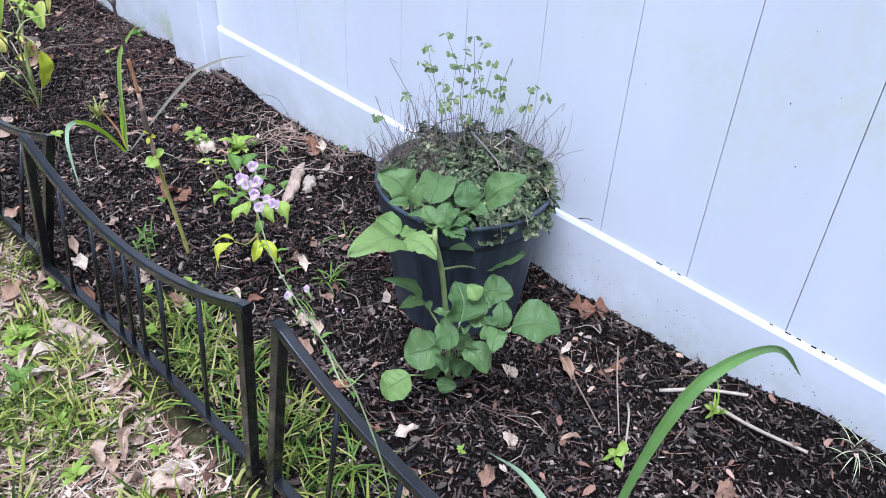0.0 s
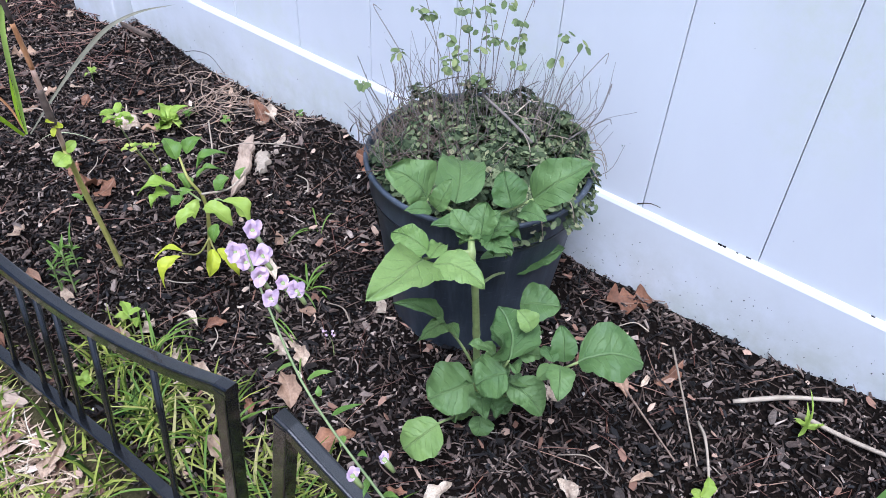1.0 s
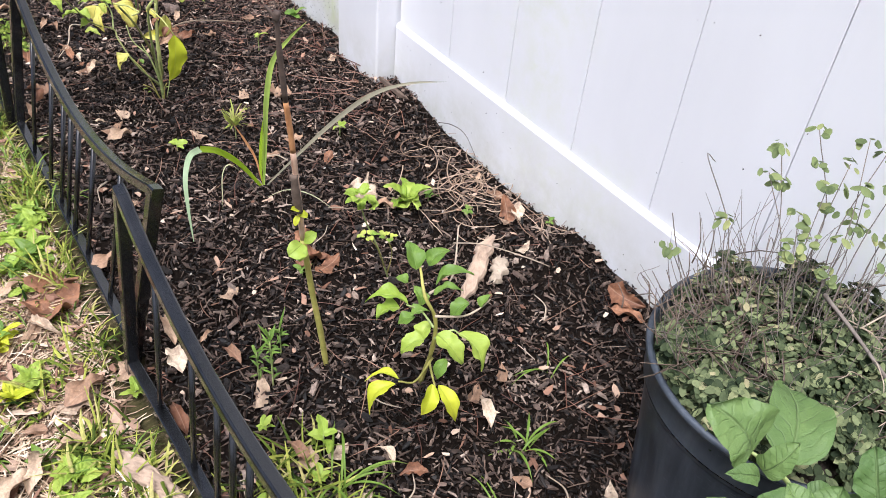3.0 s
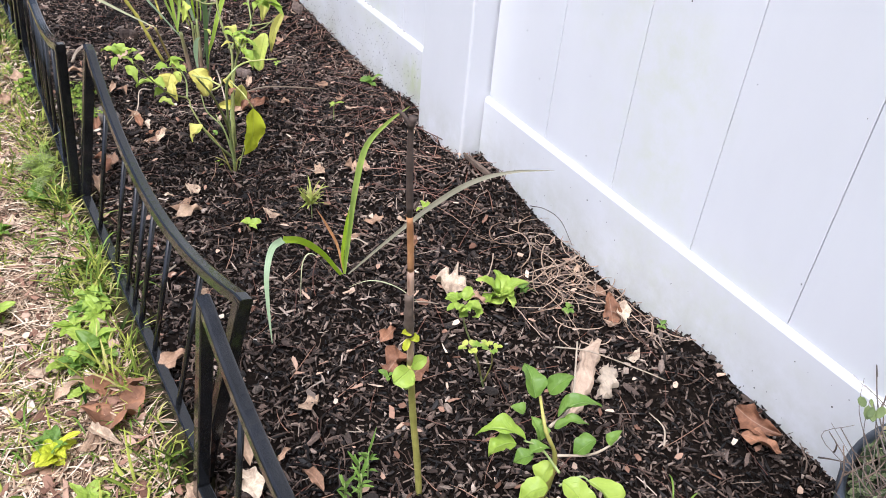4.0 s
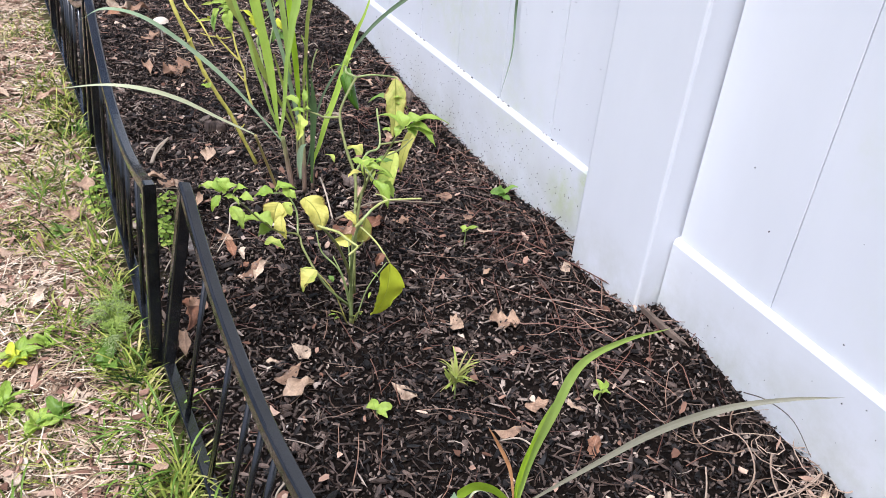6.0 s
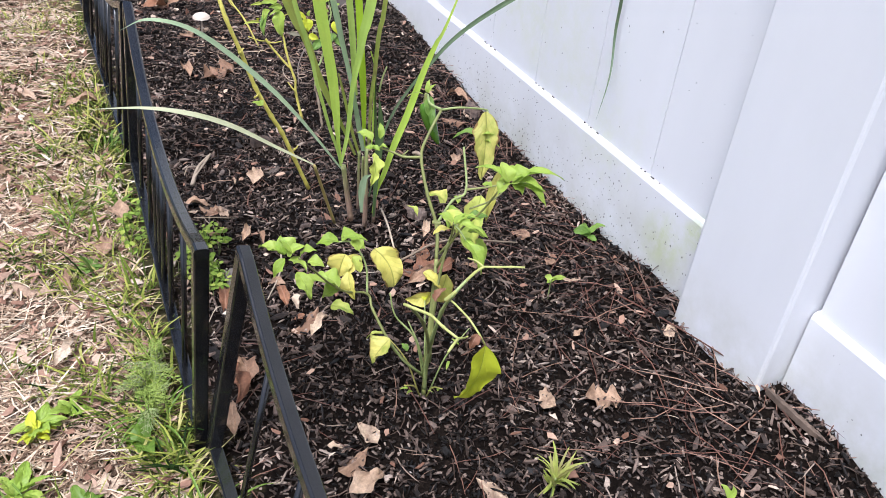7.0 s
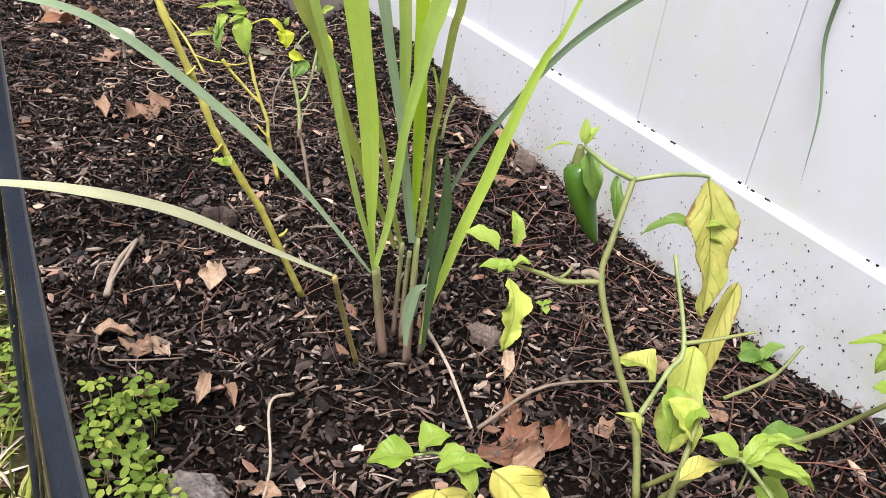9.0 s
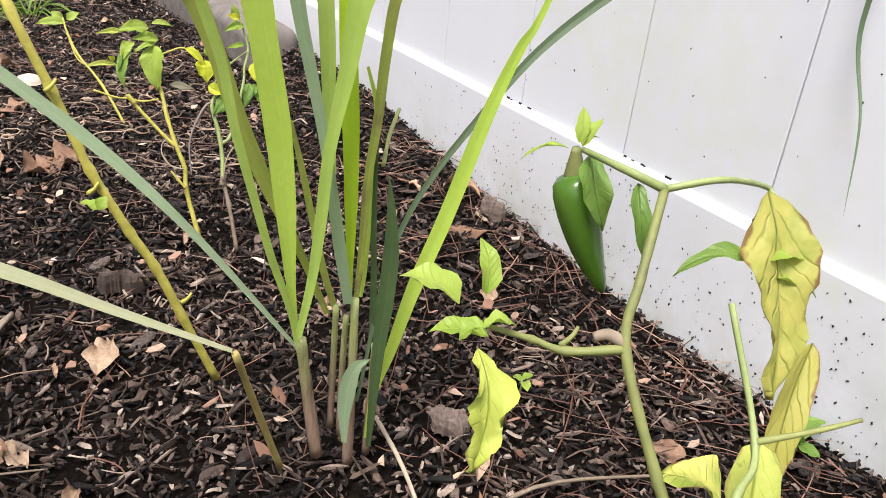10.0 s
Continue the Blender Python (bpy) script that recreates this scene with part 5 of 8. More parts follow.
leaf(pepper, (-0.377, 2.082, 0.238), (-0.391, 2.092, 0.239), 0.009, LIMELEAF, outline=LANCE, fold=0.45, wave=0.12, hook=0.12)
leaf(pepper, (-0.386, 2.075, 0.241), (-0.395, 2.060, 0.212), 0.011, SICKLEAF, outline=LANCE, ragged=0.34, crumple=0.4, fold=0.5, wave=0.2)
leaf(pepper, (-0.378, 2.084, 0.240), (-0.369, 2.080, 0.242), 0.007, LIMELEAF, fold=0.45, wave=0.12, hook=0.12)
leaf(pepper, (-0.384, 2.077, 0.246), (-0.390, 2.079, 0.243), 0.006, LIMELEAF, fold=0.45, wave=0.12, hook=0.12)
leaf(pepper, (-0.308, 2.135, 0.268), (-0.324, 2.143, 0.265), 0.005, LIMELEAF, outline=LANCE, fold=0.45, wave=0.12, hook=0.12)
leaf(pepper, (-0.305, 2.134, 0.270), (-0.300, 2.140, 0.282), 0.005, LIMELEAF, outline=LANCE, fold=0.45, wave=0.12, hook=0.12)
leaf(pepper, (-0.304, 2.133, 0.269), (-0.295, 2.135, 0.279), 0.005, LIMELEAF, outline=LANCE, fold=0.45, wave=0.12, hook=0.12)
leaf(pepper, (-0.304, 2.133, 0.269), (-0.298, 2.132, 0.273), 0.005, LIMELEAF, outline=LANCE, fold=0.45, wave=0.12, hook=0.12)
leaf(pepper, (-0.302, 2.130, 0.267), (-0.304, 2.114, 0.244), 0.011, GREENLEAF, outline=LANCE, fold=0.45, wave=0.12, hook=0.12)
leaf(pepper, (-0.315, 2.094, 0.272), (-0.318, 2.081, 0.251), 0.007, GREENLEAF, outline=LANCE, fold=0.45, wave=0.12, hook=0.12)
leaf(pepper, (-0.321, 1.923, 0.281), (-0.341, 1.945, 0.292), 0.013, LIMELEAF, outline=LANCE, fold=0.45, wave=0.12, hook=0.12)
leaf(pepper, (-0.320, 1.923, 0.282), (-0.322, 1.936, 0.296), 0.013, LIMELEAF, fold=0.45, wave=0.12, hook=0.12)
leaf(pepper, (-0.318, 1.923, 0.283), (-0.300, 1.920, 0.293), 0.014, LIMELEAF, fold=0.45, wave=0.12, hook=0.12)
leaf(pepper, (-0.316, 1.921, 0.282), (-0.277, 1.907, 0.292), 0.013, LIMELEAF, outline=LANCE, fold=0.45, wave=0.12, hook=0.12)
leaf(pepper, (-0.319, 1.922, 0.281), (-0.331, 1.923, 0.273), 0.013, LIMELEAF, outline=LANCE, fold=0.45, wave=0.12, hook=0.12)
leaf(pepper, (-0.318, 1.921, 0.280), (-0.311, 1.912, 0.275), 0.012, LIMELEAF, fold=0.45, wave=0.12, hook=0.12)
leaf(pepper, (-0.315, 1.920, 0.281), (-0.293, 1.898, 0.270), 0.013, LIMELEAF, outline=LANCE, fold=0.45, wave=0.12, hook=0.12)
leaf(pepper, (-0.319, 1.922, 0.281), (-0.293, 1.906, 0.281), 0.013, LIMELEAF, outline=LANCE, fold=0.45, wave=0.12, hook=0.12)
leaf(pepper, (-0.334, 1.928, 0.277), (-0.341, 1.933, 0.279), 0.007, LIMELEAF, fold=0.45, wave=0.12, hook=0.12)
leaf(pepper, (-0.316, 1.957, 0.224), (-0.339, 1.967, 0.219), 0.012, GREENLEAF, outline=LANCE, fold=0.45, wave=0.12, hook=0.12)
leaf(pepper, (-0.336, 1.958, 0.211), (-0.319, 1.946, 0.209), 0.012, LIMELEAF, outline=LANCE, fold=0.45, wave=0.12, hook=0.12)
leaf(pepper, (-0.323, 1.963, 0.196), (-0.317, 1.948, 0.182), 0.009, LIMELEAF, ragged=0.12, fold=0.45, wave=0.12, hook=0.12)
leaf(pepper, (-0.407, 2.049, 0.135), (-0.429, 2.042, 0.112), 0.025, YELLOWLEAF, ragged=0.1, crumple=0.15, fold=0.45, wave=0.12, hook=0.12)
leaf(pepper, (-0.422, 2.057, 0.136), (-0.433, 2.047, 0.116), 0.025, YELLOWLEAF, fold=0.45, wave=0.12, hook=0.12)
leaf(pepper, (-0.391, 2.055, 0.137), (-0.378, 2.024, 0.107), 0.032, YELLOWLEAF, hook=0.1, outline=ROUND, crumple=0.15, fold=0.45, wave=0.12)
leaf(pepper, (-0.338, 2.014, 0.092), (-0.367, 2.020, 0.087), 0.016, YELLOWLEAF, up=(-0.35, -0.75, 0.5), fold=0.45, wave=0.12, hook=0.12)
leaf(pepper, (-0.329, 2.004, 0.125), (-0.343, 2.013, 0.084), 0.021, FADELEAF, up=(-0.35, -0.75, 0.5), fold=0.45, wave=0.12, hook=0.12)
leaf(pepper, (-0.405, 1.969, 0.087), (-0.428, 1.964, 0.067), 0.026, YELLOWLEAF, fold=0.45, wave=0.12, hook=0.12)
leaf(pepper, (-0.325, 2.028, 0.198), (-0.338, 2.041, 0.206), 0.018, YELLOWLEAF, fold=0.45, wave=0.12, hook=0.12)
leaf(pepper, (-0.331, 2.014, 0.199), (-0.324, 1.995, 0.179), 0.019, SICKLEAF, hook=0.1, ragged=0.1, fold=0.45, wave=0.12)
leaf(pepper, (-0.316, 2.005, 0.197), (-0.334, 2.005, 0.186), 0.022, LIMELEAF, fold=0.45, wave=0.12, hook=0.12)
leaf(pepper, (-0.360, 1.862, 0.157), (-0.374, 1.874, 0.070), 0.027, YELLOWISH, up=(-0.2, -0.9, 0.35), bow=0.06, ragged=0.16, crumple=0.2, fold=0.28, wave=0.12, hook=0.14)
leaf(pepper, (-0.500, 1.969, 0.216), (-0.509, 1.982, 0.227), 0.016, LIMELEAF, fold=0.45, wave=0.12, hook=0.12)
leaf(pepper, (-0.496, 1.966, 0.214), (-0.482, 1.963, 0.221), 0.013, LIMELEAF, fold=0.45, wave=0.12, hook=0.12)
leaf(pepper, (-0.491, 1.960, 0.211), (-0.478, 1.952, 0.210), 0.013, LIMELEAF, outline=LANCE, fold=0.45, wave=0.12, hook=0.12)
leaf(pepper, (-0.461, 1.996, 0.154), (-0.486, 2.006, 0.150), 0.020, LIMELEAF, fold=0.45, wave=0.12, hook=0.12)
leaf(pepper, (-0.448, 2.001, 0.140), (-0.466, 2.018, 0.149), 0.019, LIMELEAF, fold=0.45, wave=0.12, hook=0.12)
leaf(pepper, (-0.446, 2.007, 0.132), (-0.463, 2.010, 0.126), 0.017, LIMELEAF, fold=0.45, wave=0.12, hook=0.12)
leaf(pepper, (-0.421, 2.082, 0.134), (-0.443, 2.092, 0.133), 0.017, LIMELEAF, outline=LANCE, fold=0.45, wave=0.12, hook=0.12)
leaf(pepper, (-0.418, 2.082, 0.136), (-0.402, 2.080, 0.144), 0.016, LIMELEAF, outline=LANCE, fold=0.45, wave=0.12, hook=0.12)
leaf(pepper, (-0.410, 2.077, 0.135), (-0.396, 2.066, 0.131), 0.017, LIMELEAF, outline=LANCE, fold=0.45, wave=0.12, hook=0.12)
leaf(pepper, (-0.507, 1.972, 0.215), (-0.526, 1.987, 0.220), 0.012, LIMELEAF, ragged=0.14, crumple=0.2, fold=0.45, wave=0.12, hook=0.12)
leaf(pepper, (-0.508, 1.972, 0.214), (-0.508, 1.983, 0.228), 0.010, LIMELEAF, ragged=0.14, crumple=0.2, fold=0.45, wave=0.12, hook=0.12)
leaf(pepper, (-0.506, 1.970, 0.214), (-0.491, 1.970, 0.223), 0.010, LIMELEAF, ragged=0.14, crumple=0.2, fold=0.45, wave=0.12, hook=0.12)
leaf(pepper, (-0.506, 1.968, 0.211), (-0.492, 1.956, 0.206), 0.011, LIMELEAF, ragged=0.14, crumple=0.2, fold=0.45, wave=0.12, hook=0.12)
leaf(pepper, (-0.508, 1.970, 0.212), (-0.521, 1.965, 0.198), 0.010, LIMELEAF, ragged=0.14, crumple=0.2, fold=0.45, wave=0.12, hook=0.12)
leaf(pepper, (-0.501, 1.959, 0.203), (-0.493, 1.940, 0.186), 0.013, LIMELEAF, ragged=0.14, crumple=0.2, fold=0.45, wave=0.12, hook=0.12)
leaf(pepper, (-0.459, 1.994, 0.126), (-0.440, 1.980, 0.123), 0.014, SICKLEAF, ragged=0.14, crumple=0.2, fold=0.45, wave=0.12, hook=0.12)
leaf(pepper, (-0.415, 2.036, 0.153), (-0.420, 2.048, 0.164), 0.009, LIMELEAF, ragged=0.14, crumple=0.2, fold=0.45, wave=0.12, hook=0.12)
leaf(pepper, (-0.429, 2.050, 0.159), (-0.405, 2.040, 0.164), 0.012, LIMELEAF, ragged=0.14, crumple=0.2, fold=0.45, wave=0.12, hook=0.12)
leaf(pepper, (-0.428, 2.029, 0.135), (-0.429, 2.010, 0.112), 0.013, YELLOWLEAF, ragged=0.14, crumple=0.2, fold=0.45, wave=0.12, hook=0.12)
leaf(pepper, (-0.422, 2.036, 0.148), (-0.417, 2.023, 0.136), 0.012, SICKLEAF, ragged=0.14, crumple=0.2, fold=0.45, wave=0.12, hook=0.12)
leaf(pepper, (-0.339, 1.957, 0.204), (-0.332, 1.939, 0.187), 0.012, LIMELEAF, ragged=0.14, crumple=0.2, fold=0.45, wave=0.12, hook=0.12)
leaf(pepper, (-0.365, 1.972, 0.204), (-0.348, 1.968, 0.211), 0.009, YELLOWLEAF, ragged=0.14, crumple=0.2, fold=0.45, wave=0.12, hook=0.12)
leaf(pepper, (-0.361, 1.995, 0.142), (-0.347, 1.978, 0.131), 0.013, YELLOWLEAF, ragged=0.14, crumple=0.2, fold=0.45, wave=0.12, hook=0.12)
leaf(pepper, (-0.375, 1.988, 0.217), (-0.381, 1.998, 0.225), 0.007, SICKLEAF, ragged=0.14, crumple=0.2, fold=0.45, wave=0.12, hook=0.12)
leaf(pepper, (-0.387, 1.965, 0.068), (-0.391, 1.972, 0.074), 0.006, GREENLEAF, ragged=0.14, crumple=0.2, fold=0.45, wave=0.12, hook=0.12)
leaf(pepper, (-0.300, 1.948, 0.281), (-0.316, 1.945, 0.267), 0.012, LIMELEAF, ragged=0.14, crumple=0.2, fold=0.45, wave=0.12, hook=0.12)
leaf(pepper, (-0.349, 1.958, 0.223), (-0.327, 1.940, 0.217), 0.010, LIMELEAF, ragged=0.12, crumple=0.2, fold=0.45, wave=0.12, hook=0.12)
leaf(pepper, (-0.350, 1.959, 0.224), (-0.328, 1.950, 0.230), 0.009, LIMELEAF, outline=LANCE, crumple=0.2, fold=0.45, wave=0.12, hook=0.12)
leaf(pepper, (-0.352, 1.960, 0.223), (-0.362, 1.971, 0.229), 0.010, LIMELEAF, crumple=0.2, fold=0.45, wave=0.12, hook=0.12)
leaf(pepper, (-0.351, 1.957, 0.222), (-0.341, 1.959, 0.231), 0.007, LIMELEAF, crumple=0.2, fold=0.45, wave=0.12, hook=0.12)
leaf(pepper, (-0.344, 1.945, 0.211), (-0.335, 1.921, 0.188), 0.013, LIMELEAF, outline=LANCE, ragged=0.14, crumple=0.2, fold=0.45, wave=0.12, hook=0.12)
part("branch", tube([(-0.339, 2.005, 0.153), (-0.337, 1.989, 0.180), (-0.351, 1.959, 0.223)], 0.0014, 0.001, knots=0.3), PEPPERSTEM, pepper)
part("branch", tube([(-0.351, 1.959, 0.223), (-0.347, 1.952, 0.217), (-0.344, 1.945, 0.211)], 0.0011, 0.0008), GREENSTEM, pepper)
part("stem", tube([(-0.342, 2.005, 0.147), (-0.336, 2.022, 0.174), (-0.340, 2.041, 0.203), (-0.339, 2.064, 0.234), (-0.330, 2.072, 0.252), (-0.308, 2.089, 0.271)], 0.0019, 0.0015, knots=0.15), PEPPERSTEM, pepper)
part("stem", tube([(-0.365, 1.963, -0.005), (-0.360, 1.972, 0.06), (-0.350, 1.990, 0.12), (-0.342, 2.005, 0.147)], 0.0027, 0.0019, knots=0.15), PEPPERSTEM, pepper)
part("branch", tube([(-0.308, 2.089, 0.271), (-0.317, 2.098, 0.275), (-0.304, 2.132, 0.268)], 0.0017, 0.0012), GREENSTEM, pepper)
part("branch", tube([(-0.308, 2.089, 0.271), (-0.291, 2.081, 0.275), (-0.257, 2.088, 0.265), (-0.255, 2.084, 0.262)], 0.0013, 0.0009), GREENSTEM, pepper)
part("branch", tube([(-0.339, 2.064, 0.234), (-0.354, 2.073, 0.232), (-0.363, 2.079, 0.235), (-0.376, 2.084, 0.240)], 0.0016, 0.0009, knots=0.25), PEPPERSTEM, pepper)
part("branch", tube([(-0.335, 2.024, 0.178), (-0.318, 2.028, 0.199), (-0.297, 2.039, 0.201), (-0.290, 2.066, 0.237)], 0.0014, 0.0011, knots=0.2), GREENSTEM, pepper)
part("branch", tube([(-0.297, 2.039, 0.202), (-0.279, 2.031, 0.206), (-0.265, 2.025, 0.210)], 0.0012, 0.0008), PEPPERSTEM, pepper)
part("branch", tube([(-0.344, 2.001, 0.137), (-0.339, 1.985, 0.178), (-0.336, 1.971, 0.205), (-0.330, 1.947, 0.239), (-0.324, 1.924, 0.281)], 0.0014, 0.0009, knots=0.15), PEPPERSTEM, pepper)
part("stem", tube([(-0.364, 1.964, 0.005), (-0.368, 1.956, 0.050), (-0.376, 1.934, 0.105), (-0.382, 1.908, 0.165), (-0.380, 1.895, 0.193), (-0.367, 1.896, 0.206)], 0.0021, 0.0015, knots=0.25), GREENSTEM, pepper)
part("branch", tube([(-0.367, 1.896, 0.206), (-0.354, 1.904, 0.206), (-0.342, 1.911, 0.204)], 0.0014, 0.0013, knots=0.2), PALESTEM, pepper)
part("branch", tube([(-0.342, 1.911, 0.204), (-0.332, 1.903, 0.207), (-0.322, 1.897, 0.209), (-0.312, 1.890, 0.211)], 0.0011, 0.0009, knots=0.25), PALESTEM, pepper)
part("branch", tube([(-0.342, 1.911, 0.204), (-0.345, 1.920, 0.205), (-0.349, 1.929, 0.203)], 0.0010, 0.0007), PALESTEM, pepper)
part("branch", tube([(-0.381, 1.897, 0.188), (-0.374, 1.888, 0.181), (-0.370, 1.877, 0.177), (-0.367, 1.863, 0.171), (-0.360, 1.862, 0.157)], 0.0011, 0.0008, knots=0.2), PALESTEM, pepper)
part("node", tube([(-0.384, 1.899, 0.186), (-0.381, 1.896, 0.192), (-0.377, 1.894, 0.198)], 0.0022, 0.0019), PALESTEM, pepper)
part("stem", tube([(-0.365, 1.965, 0.005), (-0.368, 1.955, 0.055), (-0.380, 1.933, 0.105), (-0.404, 1.902, 0.165), (-0.428, 1.879, 0.207)], 0.0021, 0.0014, knots=0.2), PEPPERSTEM, pepper)
part("branch", tube([(-0.434, 1.878, 0.212), (-0.428, 1.868, 0.213), (-0.421, 1.853, 0.216), (-0.419, 1.834, 0.219), (-0.415, 1.816, 0.221)], 0.0014, 0.0011, knots=0.3), PALESTEM, pepper)
part("branch", tube([(-0.415, 1.816, 0.221), (-0.424, 1.808, 0.222), (-0.430, 1.802, 0.224)], 0.0011, 0.0010, knots=0.2), PALESTEM, pepper)
part("branch", tube([(-0.415, 1.816, 0.221), (-0.416, 1.805, 0.231), (-0.418, 1.797, 0.240)], 0.0009, 0.0007), PALESTEM, pepper)
part("branch", tube([(-0.361, 1.973, 0.014), (-0.396, 1.975, 0.063), (-0.410, 2.005, 0.097), (-0.412, 2.018, 0.110), (-0.446, 2.007, 0.133), (-0.497, 1.965, 0.213)], 0.0017, 0.0009, knots=0.2), PEPPERSTEM, pepper)
part("branch", tube([(-0.412, 2.018, 0.110), (-0.405, 2.042, 0.128), (-0.407, 2.075, 0.134), (-0.421, 2.082, 0.135)], 0.0012, 0.0008), GREENSTEM, pepper)
part("branch", tube([(-0.360, 1.973, 0.016), (-0.390, 1.964, 0.055), (-0.406, 1.967, 0.085)], 0.0012, 0.0008), GREENSTEM, pepper)
part("branch", tube([(-0.358, 1.970, 0.039), (-0.353, 1.979, 0.109), (-0.340, 1.989, 0.171), (-0.316, 2.005, 0.197)], 0.002, 0.0012, knots=0.2), PEPPERSTEM, pepper)
leaf(pepper, (-0.362, 1.961, 0.130), (-0.351, 1.965, 0.142), 0.010, RUSTLEAF, name='withered_leaf', ragged=0.2, crumple=0.3, fold=0.45, wave=0.12, hook=0.12)
leaf(pepper, (-0.367, 1.864, 0.171), (-0.376, 1.860, 0.158), 0.009, RUSTLEAF, name="withered_leaf", ragged=0.2, crumple=0.3, fold=0.45, wave=0.12, hook=0.12)
part("branch", tube([(-0.314, 1.998, 0.207), (-0.292, 1.993, 0.216), (-0.274, 1.995, 0.227)], 0.001, 0.0007, knots=0.3), PEPPERSTEM, pepper)
part("branch", tube([(-0.362, 1.974, 0.016), (-0.373, 1.977, 0.070), (-0.392, 1.988, 0.098), (-0.396, 1.996, 0.123)], 0.0012, 0.0008), GREENSTEM, pepper)
part("branch", tube([(-0.359, 1.975, 0.018), (-0.372, 1.971, 0.067), (-0.381, 1.980, 0.094)], 0.0011, 0.0007), GREENSTEM, pepper)
part("node", tube([(-0.346, 2.071, 0.236), (-0.342, 2.069, 0.237), (-0.338, 2.065, 0.235)], 0.0016, 0.0022), TWIG, pepper)
part("node", tube([(-0.355, 2.075, 0.233), (-0.352, 2.074, 0.236), (-0.349, 2.075, 0.238)], 0.001, 0.0006), PEPPERSTEM, pepper)
part("node", tube([(-0.339, 2.027, 0.178), (-0.335, 2.024, 0.178), (-0.332, 2.022, 0.178)], 0.0022, 0.002), PEPPERSTEM, pepper)


_f = random.Random(12)
for i in range(5):                                   # thin side shoots crowding the foot
    a, up = i * 2.4 + _f.uniform(-0.4, 0.4), _f.uniform(0.035, 0.105)
    p = Vector((-0.365, 1.963, 0.0)) + Vector((math.cos(a), math.sin(a), 0)) * 0.006
    d = Vector((math.cos(a), math.sin(a), 0)) * _f.uniform(0.018, 0.052)
    q = p + d + Vector((0, 0, up))
    part("shoot", tube([p, p + d * 0.4 + Vector((0, 0, up * 0.6)), q], 0.0010, 0.0006, 5, 4, knots=0.2), OLIVESTEM if i % 3 else GREENSTEM, pepper)
    if i % 2:
        leaf(pepper, q, q + Vector((d.x * 0.5, d.y * 0.5, _f.uniform(-0.014, 0.004))), _f.uniform(0.005, 0.010), _f.choice((SICKLEAF, YELLOWISH, LIMELEAF)), outline=LANCE, crumple=0.25, fold=0.5)
    else:
        for u in (0.5, 0.75):
            c = p.lerp(q, u)
            leaf(pepper, c, c + Vector((_f.uniform(-0.012, 0.012), _f.uniform(-0.012, 0.012), _f.uniform(-0.004, 0.008))), 0.0035, LIMELEAF, outline=LANCE)


def pepper_fruit(top, tip):
    """A hanging pod, broad at the shoulder and narrowing to a blunt tip."""
    top, tip = Vector(top), Vector(tip)
    bm = bmesh.new()
    prof = [(0.0, 0.40), (0.015, 0.72), (0.06, 0.94), (0.15, 1.0), (0.30, 0.93), (0.45, 0.82), (0.60, 0.69), (0.75, 0.53), (0.88, 0.37), (0.96, 0.22), (1.0, 0.06)]
    axis = tip - top
    side = axis.orthogonal().normalized()
    other = axis.cross(side).normalized()
    bend = Vector((0.0022, 0.0004, 0.0008))
    rings = []
    for t, r in prof:
        c = top + axis * t - bend * math.sin(math.pi * t)
        rings.append([bm.verts.new(c + (side * math.cos(a) + other * math.sin(a)) * r * 0.0089 * (1 + 0.03 * math.cos(3 * a))) for a in [2 * math.pi * k / 28 for k in range(28)]])
    for a, b in zip(rings, rings[1:]):
        for k in range(28):
            bm.faces.new((a[k], a[(k + 1) % 28], b[(k + 1) % 28], b[k]))
    bm.faces.new(rings[0][::-1]), bm.faces.new(rings[-1])
    return bm


fruit = part("fruit", pepper_fruit((-0.3040, 2.135, 0.2578), (-0.2930, 2.119, 0.2125)), PEPPER, pepper, "glossy dark green chilli pepper hanging from its stalk")
part("calyx", tube([(-0.305, 2.135, 0.268), (-0.304, 2.135, 0.262), (-0.3033, 2.1348, 0.2565)], 0.0016, 0.0044, 10, 4), PEPPERSTEM, fruit)

# ---- lemongrass clump ----
lemongrass = plant("lemongrass_clump", (-0.335, 2.262, 0), "lemongrass clump with long arching green blades", "lemongrass")
part("blade", blade_mesh([(-0.355, 2.270, 0.117), (-0.358, 2.270, 0.151), (-0.361, 2.270, 0.196), (-0.365, 2.270, 0.237), (-0.371, 2.270, 0.275), (-0.377, 2.270, 0.310), (-0.387, 2.274, 0.380), (-0.398, 2.288, 0.470), (-0.415, 2.320, 0.580), (-0.435, 2.365, 0.670)], 1.0, up=(-0.5, -0.6, 0.3), widths=(0.0033, 0.0052, 0.0111, 0.0133, 0.0129, 0.0150, 0.0150, 0.0135, 0.0093, 0.0018)), BLADE, lemongrass)
part("blade", blade_mesh([(-0.355, 2.268, 0.114), (-0.359, 2.268, 0.136), (-0.369, 2.268, 0.168), (-0.378, 2.268, 0.204), (-0.386, 2.268, 0.237), (-0.391, 2.268, 0.267), (-0.397, 2.268, 0.288), (-0.404, 2.268, 0.312), (-0.421, 2.272, 0.382), (-0.440, 2.286, 0.472), (-0.469, 2.318, 0.582), (-0.503, 2.363, 0.672)], 1.0, up=(-0.5, -0.6, 0.3), widths=(0.0033, 0.0040, 0.0043, 0.0045, 0.0047, 0.0049, 0.0052, 0.0058, 0.0058, 0.0052, 0.0036, 0.0007)), MIDBLADE, lemongrass)
